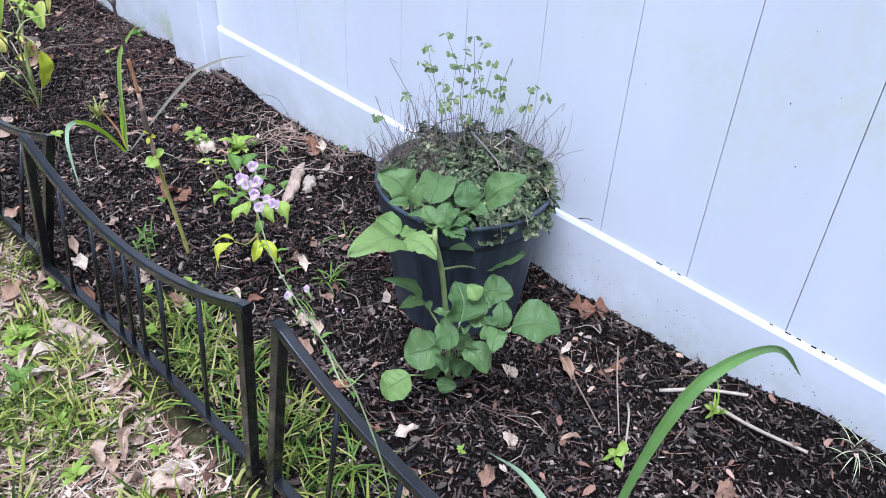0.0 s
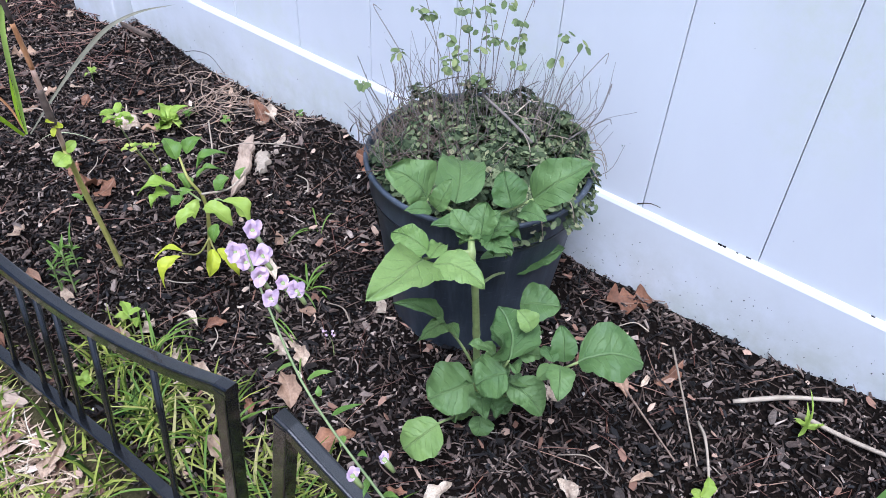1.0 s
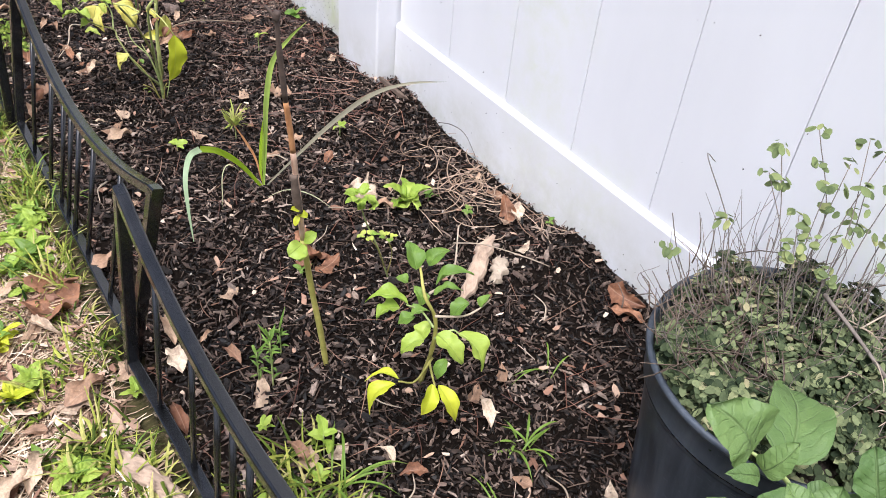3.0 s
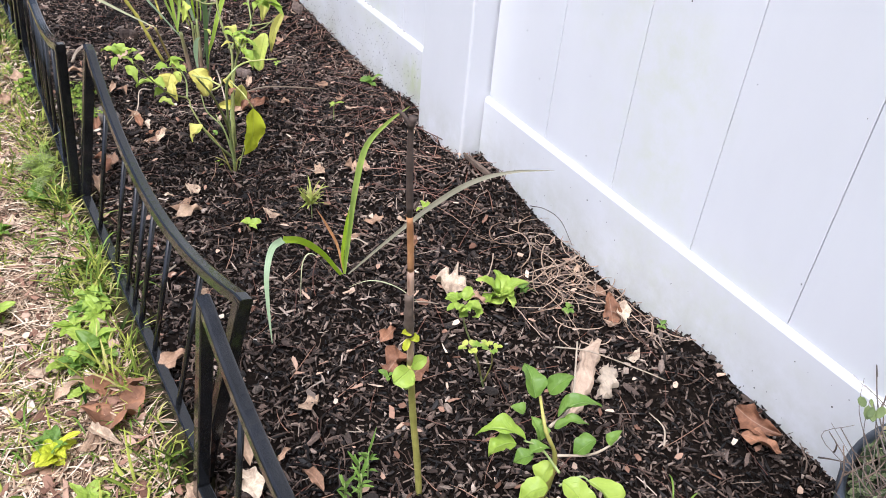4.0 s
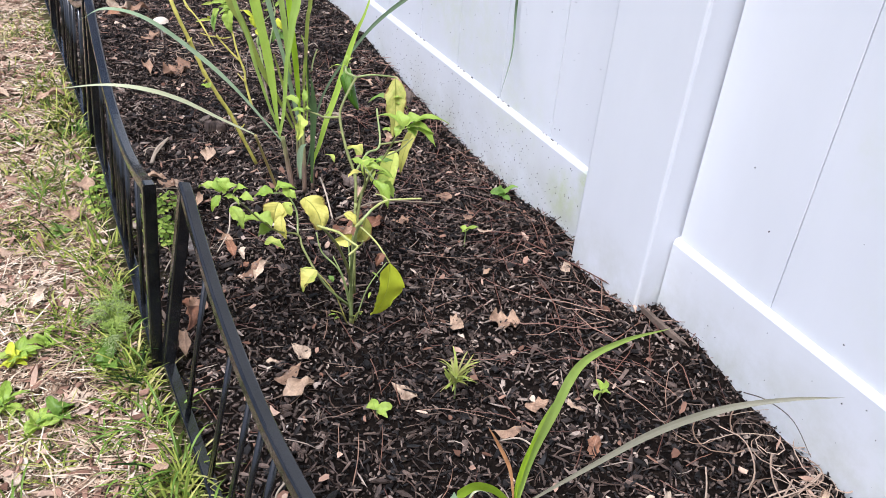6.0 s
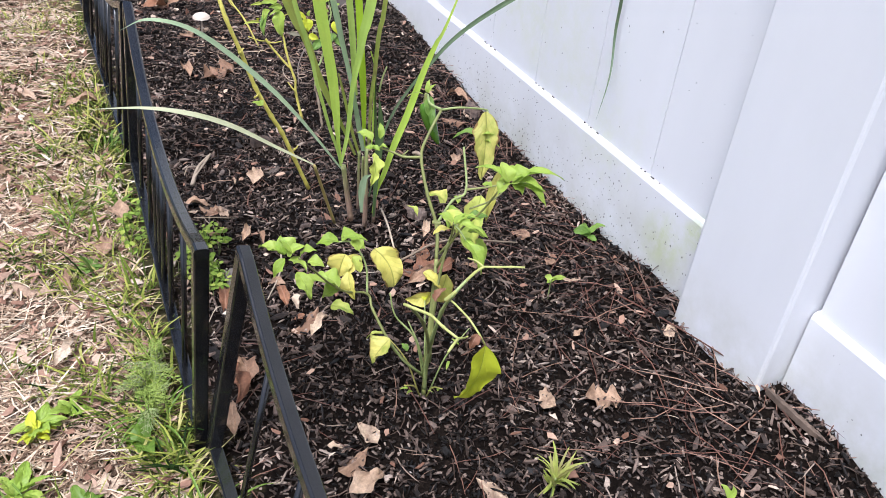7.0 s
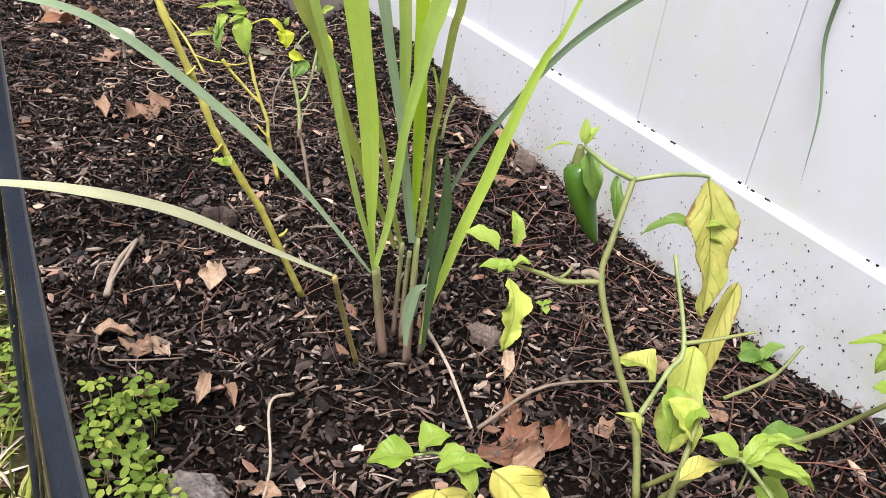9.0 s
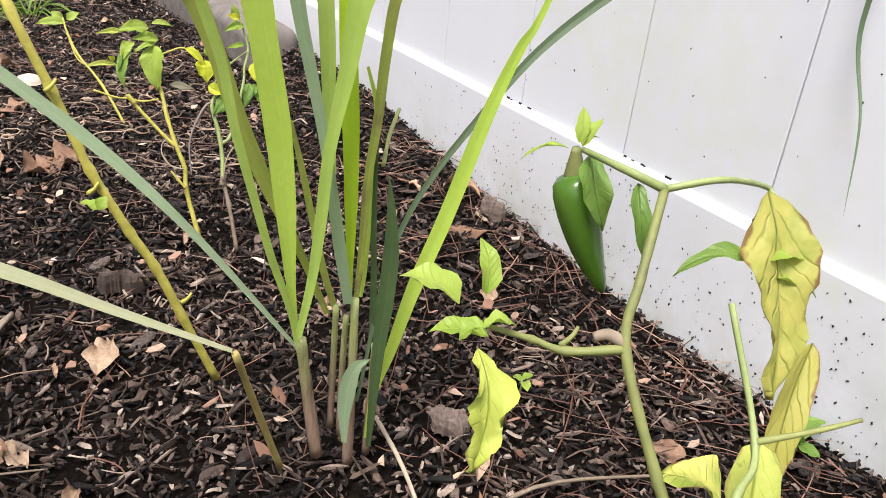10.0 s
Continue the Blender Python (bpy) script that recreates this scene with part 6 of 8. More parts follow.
part("blade", blade_mesh([(-0.330, 2.284, 0.117), (-0.345, 2.284, 0.155), (-0.362, 2.284, 0.194), (-0.371, 2.284, 0.216), (-0.380, 2.284, 0.241), (-0.388, 2.284, 0.268), (-0.396, 2.284, 0.290), (-0.405, 2.284, 0.307), (-0.432, 2.288, 0.377), (-0.463, 2.302, 0.467), (-0.507, 2.334, 0.577), (-0.562, 2.379, 0.667)], 1.0, up=(-0.5, -0.6, 0.3), widths=(0.0034, 0.0045, 0.0074, 0.0084, 0.0086, 0.0087, 0.0096, 0.0105, 0.0105, 0.0095, 0.0065, 0.0013)), DRYGREEN, lemongrass)
part("blade", blade_mesh([(-0.357, 2.262, 0.122), (-0.350, 2.262, 0.154), (-0.346, 2.262, 0.185), (-0.343, 2.262, 0.218), (-0.339, 2.262, 0.241), (-0.334, 2.262, 0.264), (-0.330, 2.262, 0.289), (-0.324, 2.262, 0.310), (-0.309, 2.266, 0.380), (-0.291, 2.280, 0.470), (-0.265, 2.312, 0.580), (-0.234, 2.357, 0.670)], 1.0, up=(-0.5, -0.6, 0.3), widths=(0.0037, 0.0051, 0.0062, 0.0060, 0.0067, 0.0084, 0.0109, 0.0122, 0.0122, 0.0110, 0.0076, 0.0015)), MIDBLADE, lemongrass)
part("blade", blade_mesh([(-0.322, 2.272, 0.133), (-0.323, 2.272, 0.152), (-0.324, 2.272, 0.189), (-0.326, 2.272, 0.232), (-0.329, 2.272, 0.271), (-0.331, 2.272, 0.307), (-0.335, 2.276, 0.377), (-0.340, 2.290, 0.467), (-0.347, 2.322, 0.577), (-0.356, 2.367, 0.667)], 1.0, up=(-0.5, -0.6, 0.3), widths=(0.0021, 0.0033, 0.0071, 0.0088, 0.0089, 0.0087, 0.0087, 0.0078, 0.0054, 0.0010)), LIMEBLADE, lemongrass)
part("blade", blade_mesh([(-0.325, 2.268, 0.131), (-0.332, 2.268, 0.170), (-0.338, 2.268, 0.206), (-0.343, 2.268, 0.232), (-0.349, 2.268, 0.259), (-0.355, 2.268, 0.285), (-0.360, 2.268, 0.310), (-0.375, 2.272, 0.380), (-0.393, 2.286, 0.470), (-0.419, 2.318, 0.580), (-0.450, 2.363, 0.670)], 1.0, up=(-0.5, -0.6, 0.3), widths=(0.0054, 0.0068, 0.0058, 0.0053, 0.0059, 0.0065, 0.0074, 0.0074, 0.0067, 0.0046, 0.0009)), BLUEBLADE, lemongrass)
part("blade", blade_mesh([(-0.331, 2.280, 0.204), (-0.334, 2.280, 0.233), (-0.336, 2.280, 0.269), (-0.339, 2.280, 0.305), (-0.345, 2.284, 0.375), (-0.351, 2.298, 0.465), (-0.360, 2.330, 0.575), (-0.372, 2.375, 0.665)], 1.0, up=(-0.5, -0.6, 0.3), widths=(0.0032, 0.0058, 0.0079, 0.0081, 0.0081, 0.0073, 0.0050, 0.0010)), MIDBLADE, lemongrass)
part("blade", blade_mesh([(-0.316, 2.276, 0.129), (-0.314, 2.276, 0.163), (-0.313, 2.276, 0.199), (-0.309, 2.276, 0.232), (-0.307, 2.276, 0.260), (-0.304, 2.276, 0.287), (-0.300, 2.276, 0.305), (-0.291, 2.280, 0.375), (-0.281, 2.294, 0.465), (-0.267, 2.326, 0.575), (-0.249, 2.371, 0.665)], 1.0, up=(-0.5, -0.6, 0.3), widths=(0.0030, 0.0041, 0.0044, 0.0051, 0.0054, 0.0057, 0.0057, 0.0057, 0.0051, 0.0035, 0.0007)), DRYGREEN, lemongrass)
part("blade", blade_mesh([(-0.309, 2.284, 0.123), (-0.307, 2.284, 0.142), (-0.306, 2.284, 0.180), (-0.305, 2.284, 0.207), (-0.306, 2.284, 0.237), (-0.312, 2.284, 0.258)], 1.0, up=(-0.5, -0.6, 0.3), widths=(0.0022, 0.0025, 0.0029, 0.0032, 0.0024, 0.0016)), BLADE, lemongrass)
part("blade", blade_mesh([(-0.324, 2.284, 0.116), (-0.332, 2.284, 0.142), (-0.340, 2.284, 0.177), (-0.347, 2.284, 0.209), (-0.353, 2.284, 0.234)], 1.0, up=(-0.5, -0.6, 0.3), widths=(0.0034, 0.0042, 0.0040, 0.0035, 0.0019)), DRYGREEN, lemongrass)
part("blade", blade_mesh([(-0.301, 2.282, 0.096), (-0.302, 2.282, 0.133), (-0.304, 2.282, 0.167), (-0.305, 2.282, 0.199), (-0.305, 2.282, 0.229)], 1.0, up=(-0.5, -0.6, 0.3), widths=(0.0040, 0.0039, 0.0033, 0.0024, 0.0012)), DARKBLADE, lemongrass)
part("blade", blade_mesh([(-0.312, 2.262, 0.036), (-0.306, 2.266, 0.067), (-0.295, 2.269, 0.091), (-0.282, 2.270, 0.130), (-0.265, 2.269, 0.175), (-0.248, 2.266, 0.231), (-0.236, 2.261, 0.268), (-0.227, 2.254, 0.295), (-0.190, 2.250, 0.400)], 0.0089, up=(-0.5,-0.6,0.3)), BLADE, lemongrass)
part("blade", blade_mesh([(-0.315, 2.271, 0.058), (-0.281, 2.292, 0.156), (-0.228, 2.288, 0.232), (-0.184, 2.277, 0.280), (-0.119, 2.246, 0.334), (-0.035, 2.222, 0.380), (-0.010, 2.215, 0.345), (-0.004, 2.217, 0.279), (-0.021, 2.189, 0.232), (-0.048, 2.165, 0.184)], 0.0062, up=(-0.4,-0.7,0.3)), GREYBLADE, lemongrass)
part("blade", blade_mesh([(-0.347, 2.288, 0.096), (-0.406, 2.293, 0.183), (-0.454, 2.299, 0.239), (-0.514, 2.293, 0.296), (-0.561, 2.292, 0.314), (-0.590, 2.328, 0.291)], 0.0088, up=(-0.1, -0.4, 0.9)), BLUEBLADE, lemongrass)
part("blade", blade_mesh([(-0.400, 2.240, 0.139), (-0.444, 2.241, 0.169), (-0.494, 2.241, 0.204), (-0.540, 2.241, 0.226), (-0.584, 2.263, 0.228), (-0.637, 2.321, 0.206)], 0.0075, up=(-0.1, -0.4, 0.9)), DRYBLADE, lemongrass)
part("blade", blade_mesh([(-0.313, 2.257, 0.034), (-0.309, 2.260, 0.093), (-0.305, 2.260, 0.152), (-0.306, 2.260, 0.182), (-0.308, 2.262, 0.207)], 0.0092, up=(-0.5,-0.6,0.3)), DARKBLADE, lemongrass)
part("blade", blade_mesh([(-0.332, 2.252, 0.048), (-0.332, 2.253, 0.075), (-0.329, 2.250, 0.100), (-0.323, 2.244, 0.109)], 0.0093, up=(-0.5,-0.6,0.3)), BLUEBLADE, lemongrass)
part("sheath", tube([(-0.339, 2.274, 0.024), (-0.344, 2.277, 0.068), (-0.349, 2.277, 0.109)], 0.0042, 0.0032), LEMONSHEATH, lemongrass)
part("sheath", tube([(-0.326, 2.283, 0.034), (-0.325, 2.284, 0.078), (-0.326, 2.281, 0.123)], 0.0022, 0.0018), LEMONSHEATH, lemongrass)
part("sheath", tube([(-0.322, 2.266, 0.015), (-0.320, 2.269, 0.070), (-0.320, 2.270, 0.132)], 0.0036, 0.0024), LEMONSHEATH, lemongrass)
part("sheath", tube([(-0.309, 2.267, 0.019), (-0.307, 2.268, 0.062), (-0.308, 2.266, 0.101)], 0.0028, 0.002), LEMONSHEATH, lemongrass)
part("sheath", tube([(-0.324, 2.274, 0.034), (-0.322, 2.278, 0.077), (-0.323, 2.274, 0.119)], 0.0022, 0.0018), LEMONSHEATH, lemongrass)
part("broken_stalk", tube([(-0.363, 2.272, 0.025), (-0.384, 2.257, 0.092), (-0.399, 2.239, 0.138)], 0.0021, 0.0019), STUB, lemongrass)
part("dead_stalk", tube([(-0.299, 2.285, 0.202), (-0.293, 2.291, 0.217), (-0.286, 2.294, 0.231)], 0.0012, 0.001), LEMONSHEATH, lemongrass)


olive_stalk = plant("leaning_stalk", (-0.372, 2.378, 0), "leaning olive-green woody stalk with one small leaf", "plant stalk")
part("stem", tube([(-0.363, 2.390, 0.010), (-0.382, 2.394, 0.062), (-0.396, 2.400, 0.101), (-0.409, 2.404, 0.127), (-0.427, 2.410, 0.169), (-0.433, 2.413, 0.190), (-0.441, 2.417, 0.216), (-0.455, 2.424, 0.259), (-0.461, 2.440, 0.290)], 0.0029, 0.0027, 9, knots=0.22), YOUNGSTEM, olive_stalk)
for x, y, z in ((-0.3835, 2.389, 0.078), (-0.4295, 2.407, 0.155), (-0.4445, 2.413, 0.217)):
    part("bud", tube([(x, y, z), (x + 0.003, y - 0.002, z + 0.003), (x + 0.006, y - 0.002, z + 0.007)], 0.0018, 0.0008, 6, 3), YOUNGSTEM, olive_stalk)
leaf(olive_stalk, (-0.429, 2.378, 0.157), (-0.438, 2.385, 0.160), 0.009, LIMELEAF)
leaf(olive_stalk, (-0.429, 2.378, 0.157), (-0.424, 2.380, 0.164), 0.007, LIMELEAF)

# ---- tall lone stalk, green below and blackened above ----
lone_stalk = plant("lone_stalk", (-0.401, 1.291, 0), "upright bare stalk, green below, rusty and blackened above", "plant stalk")
part("green_stem", tube([(-0.401, 1.291, -0.005), (-0.408, 1.290, 0.06), (-0.418, 1.287, 0.13), (-0.427, 1.283, 0.205)], 0.0034, 0.0031, 9, 5, knots=0.06), OLIVESTEM, lone_stalk)
part("rusty_stem", tube([(-0.427, 1.283, 0.205), (-0.431, 1.281, 0.26), (-0.4345, 1.279, 0.310)], 0.0030, 0.0028, 9, 5, knots=0.08), ORANGE, lone_stalk)
part("rusty_stem", tube([(-0.4345, 1.279, 0.310), (-0.437, 1.277, 0.335), (-0.441, 1.274, 0.365)], 0.0028, 0.0026, 9, 5, knots=0.08), RUSTSTEM, lone_stalk)
part("blackened_tip", tube([(-0.441, 1.274, 0.365), (-0.445, 1.271, 0.41), (-0.447, 1.269, 0.445)], 0.0026, 0.0020, 8, 5, knots=0.3), BURNT, lone_stalk)
part("blackened_tip", tube([(-0.447, 1.269, 0.440), (-0.450, 1.272, 0.446), (-0.453, 1.276, 0.450)], 0.0016, 0.0010, 6, 3), BURNT, lone_stalk)
part("blackened_tip", tube([(-0.447, 1.269, 0.440), (-0.446, 1.268, 0.447)], 0.0030, 0.0030, 6, 3), BURNT, lone_stalk)
for a, b, w, m in (((-0.428, 1.281, 0.200), (-0.446, 1.276, 0.196), 0.020, LIMELEAF), ((-0.428, 1.281, 0.203), (-0.416, 1.276, 0.214), 0.012, LIMELEAF), ((-0.428, 1.282, 0.200), (-0.438, 1.270, 0.190), 0.014, LIMELEAF),
                   ((-0.432, 1.280, 0.245), (-0.441, 1.276, 0.251), 0.007, YELLOWISH), ((-0.432, 1.280, 0.240), (-0.424, 1.276, 0.236), 0.007, YELLOWISH), ((-0.432, 1.280, 0.238), (-0.438, 1.276, 0.230), 0.006, YELLOWISH)):
    leaf(lone_stalk, a, b, w, m, up=(-0.4, -0.5, 0.7), outline=ROUND)
for z in (0.262,):
    part("node", tube([(-0.4315, 1.2805, z - 0.020), (-0.4325, 1.280, z - 0.008), (-0.4340, 1.279, z + 0.006), (-0.4350, 1.2785, z + 0.024)], 0.0042, 0.0033, 9, 4, knots=0.25), CROWN, lone_stalk)

# ---- small grass seedling ----
grass_seedling = plant("grass_seedling", (-0.337, 1.606, 0.01), "young grass plant with five long blades", "grass plant")
part("blade", blade_mesh([(-0.329, 1.615, 0.028), (-0.283, 1.586, 0.092), (-0.242, 1.561, 0.144), (-0.208, 1.531, 0.186), (-0.169, 1.506, 0.205), (-0.121, 1.487, 0.206)], 0.0066, up=(-0.5, -0.5, 0.55), fold=0.3), GREYDRY, grass_seedling)
part("blade", blade_mesh([(-0.333, 1.617, 0.028), (-0.327, 1.615, 0.092), (-0.329, 1.596, 0.168), (-0.322, 1.584, 0.231), (-0.309, 1.559, 0.272), (-0.299, 1.528, 0.305)], 0.0075, up=(-0.6, -0.6, 0.2), fold=0.35), MIDBLADE, grass_seedling)
part("blade", blade_mesh([(-0.333, 1.618, 0.028), (-0.329, 1.619, 0.074), (-0.324, 1.615, 0.130), (-0.325, 1.603, 0.174)], 0.0055, up=(-0.6, -0.6, 0.2), fold=0.3), BLADE, grass_seedling)
part("blade", blade_mesh([(-0.334, 1.618, 0.028), (-0.336, 1.617, 0.062), (-0.333, 1.612, 0.111), (-0.332, 1.604, 0.143)], 0.0045, up=(-0.6, -0.6, 0.2), fold=0.3), LIMEBLADE, grass_seedling)
part("blade", blade_mesh([(-0.337, 1.619, 0.027), (-0.369, 1.604, 0.082), (-0.400, 1.591, 0.119), (-0.430, 1.573, 0.142)], 0.008, up=(-0.5, -0.6, 0.6), fold=0.25, profile=lambda t: 0.6 + 0.4 * min(1.0, 2 * t)), LIMEBLADE, grass_seedling)
part("blade", blade_mesh([(-0.430, 1.573, 0.142), (-0.447, 1.561, 0.143), (-0.462, 1.540, 0.128), (-0.469, 1.522, 0.096), (-0.474, 1.502, 0.061)], 0.008, up=(-0.5, -0.7, 0.4), fold=0.2, profile=lambda t: 1.0 - 0.9 * t ** 2), BLUEBLADE, grass_seedling)
part("blade", blade_mesh([(-0.334, 1.622, 0.032), (-0.338, 1.629, 0.069), (-0.350, 1.637, 0.101), (-0.361, 1.641, 0.124)], 0.0042, up=(-0.6, -0.5, 0.3)), RUSTSTEM, grass_seedling)
part("dry_blade", blade_mesh([(-0.334, 1.606, 0.014), (-0.31, 1.588, 0.03), (-0.285, 1.565, 0.028), (-0.262, 1.535, 0.012)], 0.0022), DRYBLADE, grass_seedling)
part("dry_blade", blade_mesh([(-0.342, 1.608, 0.015), (-0.375, 1.612, 0.075), (-0.392, 1.612, 0.070), (-0.402, 1.600, 0.020)], 0.0024), DRYBLADE, grass_seedling)


# ---- broad grass at the near end ----
near_grass = plant("broad_grass", (-0.40, 0.47, 0), "broad-bladed green grass arching beside the bed", "grass plant")
part("blade", blade_mesh([(-0.405, 0.472, -0.005), (-0.391, 0.463, 0.171), (-0.368, 0.446, 0.298), (-0.329, 0.429, 0.339), (-0.255, 0.413, 0.318), (-0.173, 0.402, 0.231)], 0.0130, up=(-0.6, -0.5, 0.3), fold=0.3), NEARBLADE, near_grass)
part("blade", blade_mesh([(-0.402, 0.478, -0.005), (-0.390, 0.520, 0.050), (-0.372, 0.590, 0.062), (-0.350, 0.665, 0.020)], 0.0090, fold=0.3), BLUEBLADE, near_grass)
part("blade", blade_mesh([(-0.402, 0.468, -0.005), (-0.385, 0.46, 0.08), (-0.360, 0.45, 0.12)], 0.009, up=(-0.6, -0.5, 0.3), fold=0.3), NEARBLADE, near_grass)

# ---- pink-flowered weed that leans over the edging ----
flower = plant("pink_wildflower", (-0.655, 0.500, 0), "slender wildflower stem with small pale pink blooms", "wildflower")
part("stem", tube([(-0.655, 0.500, -0.005), (-0.648, 0.505, 0.15), (-0.637, 0.524, 0.330), (-0.635, 0.557, 0.412), (-0.635, 0.591, 0.441), (-0.619, 0.671, 0.458), (-0.604, 0.715, 0.480), (-0.600, 0.729, 0.500)], 0.0007, 0.0005, 6, 5), WEEDSTEM, flower)


def bloom(c, size, seed):
    r_ = random.Random(seed)
    head = part("bloom", tube([Vector(c) + Vector((0.002, -0.004, -0.008)), Vector(c)], 0.0009, 0.0016, 6, 3), GREENSTEM, flower)
    for k in range(5):
        a = 2 * math.pi * k / 5 + r_.uniform(-0.3, 0.3)
        d = Vector((math.cos(a), 0.4 * math.sin(a) - 0.25, 0.8 * math.sin(a) + 0.15)) * size * r_.uniform(0.8, 1.15)
        ob = leaf(head, c, Vector(c) + d, size * 0.95, PETAL, name="petal", up=(-0.4, -0.7, 0.5), outline=ROUND)
        ob.matrix_parent_inverse = Matrix.Identity(4)


for i, (c, s) in enumerate((((-0.593, 0.733, 0.505), 0.0062), ((-0.603, 0.734, 0.498), 0.0066), ((-0.601, 0.730, 0.493), 0.0060), ((-0.595, 0.726, 0.495), 0.0068), ((-0.600, 0.723, 0.488), 0.0066), ((-0.592, 0.709, 0.482), 0.0058), ((-0.602, 0.715, 0.481), 0.0056), ((-0.595, 0.714, 0.486), 0.0050), ((-0.636, 0.634, 0.463), 0.0042), ((-0.624, 0.628, 0.466), 0.0035))):
    bloom(c, s * 0.85, i)
for i in range(16):
    r_ = random.Random(40 + i)
    t = i / 15
    c = Vector((-0.636, 0.56, 0.412)).lerp(Vector((-0.612, 0.69, 0.462)), t) + Vector((0, 0, 0.003 * math.sin(9 * t)))
    leaf(flower, c, c + Vector((r_.uniform(-0.010, 0.010), r_.uniform(-0.010, 0.004), r_.uniform(-0.002, 0.010))), 0.003, GREENLEAF, outline=LANCE)
part("stem", tube([(-0.636, 0.591, 0.441), (-0.642, 0.566, 0.430), (-0.630, 0.560, 0.438)], 0.0008, 0.0004, 5, 4), GREENSTEM, flower)


# ---- fallen leaves, wood and sticks ----
OAK = tuple(max(0.04, (0.25 + 0.85 * math.sin(math.pi * min(1, 0.06 + t * 0.92)) ** 0.8) * (0.30 + 0.70 * abs(math.sin(math.pi * (3.0 * t + 0.05))) ** 0.8)) * (1 - 0.6 * max(0, t - 0.8) / 0.2) for t in [k / 30 for k in range(31)])
LEAF_KINDS = [(OVATE, 0.42, 0.10, 0.5), (LANCE, 0.32, 0.16, 0.9), (LANCE, 0.38, -0.08, -0.4), (OVATE, 0.50, -0.10, 0.3), (OAK, 0.85, 0.10, 0.25), (OAK, 0.75, -0.08, 0.35), (LANCE, 0.26, 0.22, 1.4)]


def leaf_stock(kind, mat):
    outline, wide, bow, fold = LEAF_KINDS[kind]
    bm = leaf_mesh((-0.5, 0, 0), (0.5, 0, 0), wide, bow=bow, fold=fold, wave=0.20, outline=outline, seed=kind + 11, quilt=0.02, ragged=0.16, crumple=0.30)
    v = [bm.verts.new((-0.5 - 0.16 * k, 0.015 * math.sin(k * 3), 0.02 * k + s * 0.008)) for k in (0.0, 0.5, 1.0) for s in (-1, 1)]
    for k in (0, 2):
        bm.faces.new((v[k], v[k + 1], v[k + 3], v[k + 2]))
    me = bpy.data.meshes.new("fallen_leaf")
    for f in bm.faces:
        f.smooth = True
    bm.to_mesh(me)
    bm.free()
    me.materials.append(mat)
    return me


STOCK = {(k, m.name): leaf_stock(k, m) for k in range(7) for m in (DEADLEAF, RUSTLEAF)}
LEAF_WORDS = {0: "curled tan fallen leaf", 1: "narrow folded tan fallen leaf", 2: "narrow dry fallen leaf", 3: "flat pale brown fallen leaf", 4: "lobed dry oak leaf", 5: "lobed curled oak leaf", 6: "rolled narrow dry leaf"}


def fallen_leaf(x, y, size, heading, kind, rust=False, where="lying on the mulch", lift=0.010, tilt=(0, 0)):
    mat = RUSTLEAF if rust else DEADLEAF
    ob = new("fallen_leaf", STOCK[kind, mat.name])
    ob.matrix_basis = pose(x, y, lie(x, y) + lift, tilt[0], tilt[1], heading) @ Matrix.Scale(size, 4)
    words = LEAF_WORDS[kind].replace("tan", "rust-brown").replace("dry oak", "rust-brown oak") if rust else LEAF_WORDS[kind]
    return tagged(ob, words + " " + where, "leaf", "fallen leaves")


BED_LEAVES = [  # x, y, size, heading, kind
    (-0.152, 0.695, 0.050, 60, 1), (-0.216, 0.746, 0.032, 80, 3), (-0.374, 0.644, 0.038, 30, 0), (-0.276, 1.171, 0.040, 40, 2), (-0.397, 0.763, 0.034, -20, 0), (-0.248, 0.610, 0.030, -30, 6),
    (-0.172, 0.431, 0.045, 10, 3), (-0.234, 1.178, 0.036, 50, 2), (-0.283, 1.139, 0.045, 70, 1), (-0.039, 1.410, 0.042, 80, 0), (-0.455, 1.448, 0.030, 20, 3), (-0.492, 1.349, 0.040, 100, 1),
    (-0.485, 1.178, 0.042, 90, 0), (-0.367, 1.032, 0.040, 75, 2), (-0.236, 0.990, 0.042, 40, 2),
]
MORE_LEAVES = [
    (-0.467, 1.901, 0.045, 30, 2), (-0.247, 1.905, 0.036, 55, 3), (-0.190, 1.878, 0.040, -20, 5), (-0.438, 2.097, 0.040, 40, 1), (-0.444, 1.926, 0.032, 110, 3), (-0.463, 1.874, 0.045, 20, 0),
    (-0.452, 2.114, 0.050, 35, 2), (-0.211, 2.147, 0.032, 10, 3), (-0.454, 2.850, 0.055, 95, 1), (-0.398, 2.830, 0.060, 20, 5), (-0.427, 2.450, 0.044, 70, 0), (-0.539, 2.056, 0.050, 80, 0),
    (-0.521, 2.395, 0.034, -30, 0),
]
LAST_LEAVES = [
    (-0.474, 2.307, 0.036, 60, 1), (-0.460, 2.295, 0.026, 100, 6), (-0.510, 2.322, 0.030, 20, 2), (-0.073, 2.510, 0.050, 120, 2), (-0.119, 2.407, 0.030, 60, 0), (-0.404, 3.219, 0.060, 30, 1),
    (-0.445, 3.258, 0.060, 80, 4), (-0.030, 2.583, 0.050, 110, 1), (-0.414, 3.025, 0.050, 30, 3), (-0.040, 2.53, 0.045, 70, 2), (-0.505, 2.368, 0.026, 60, 3),
]
for x, y, s, h, k in BED_LEAVES + MORE_LEAVES + LAST_LEAVES:
    fallen_leaf(x, y, s, h, k, tilt=(8 * math.sin(90 * x), 8 * math.cos(70 * y)))
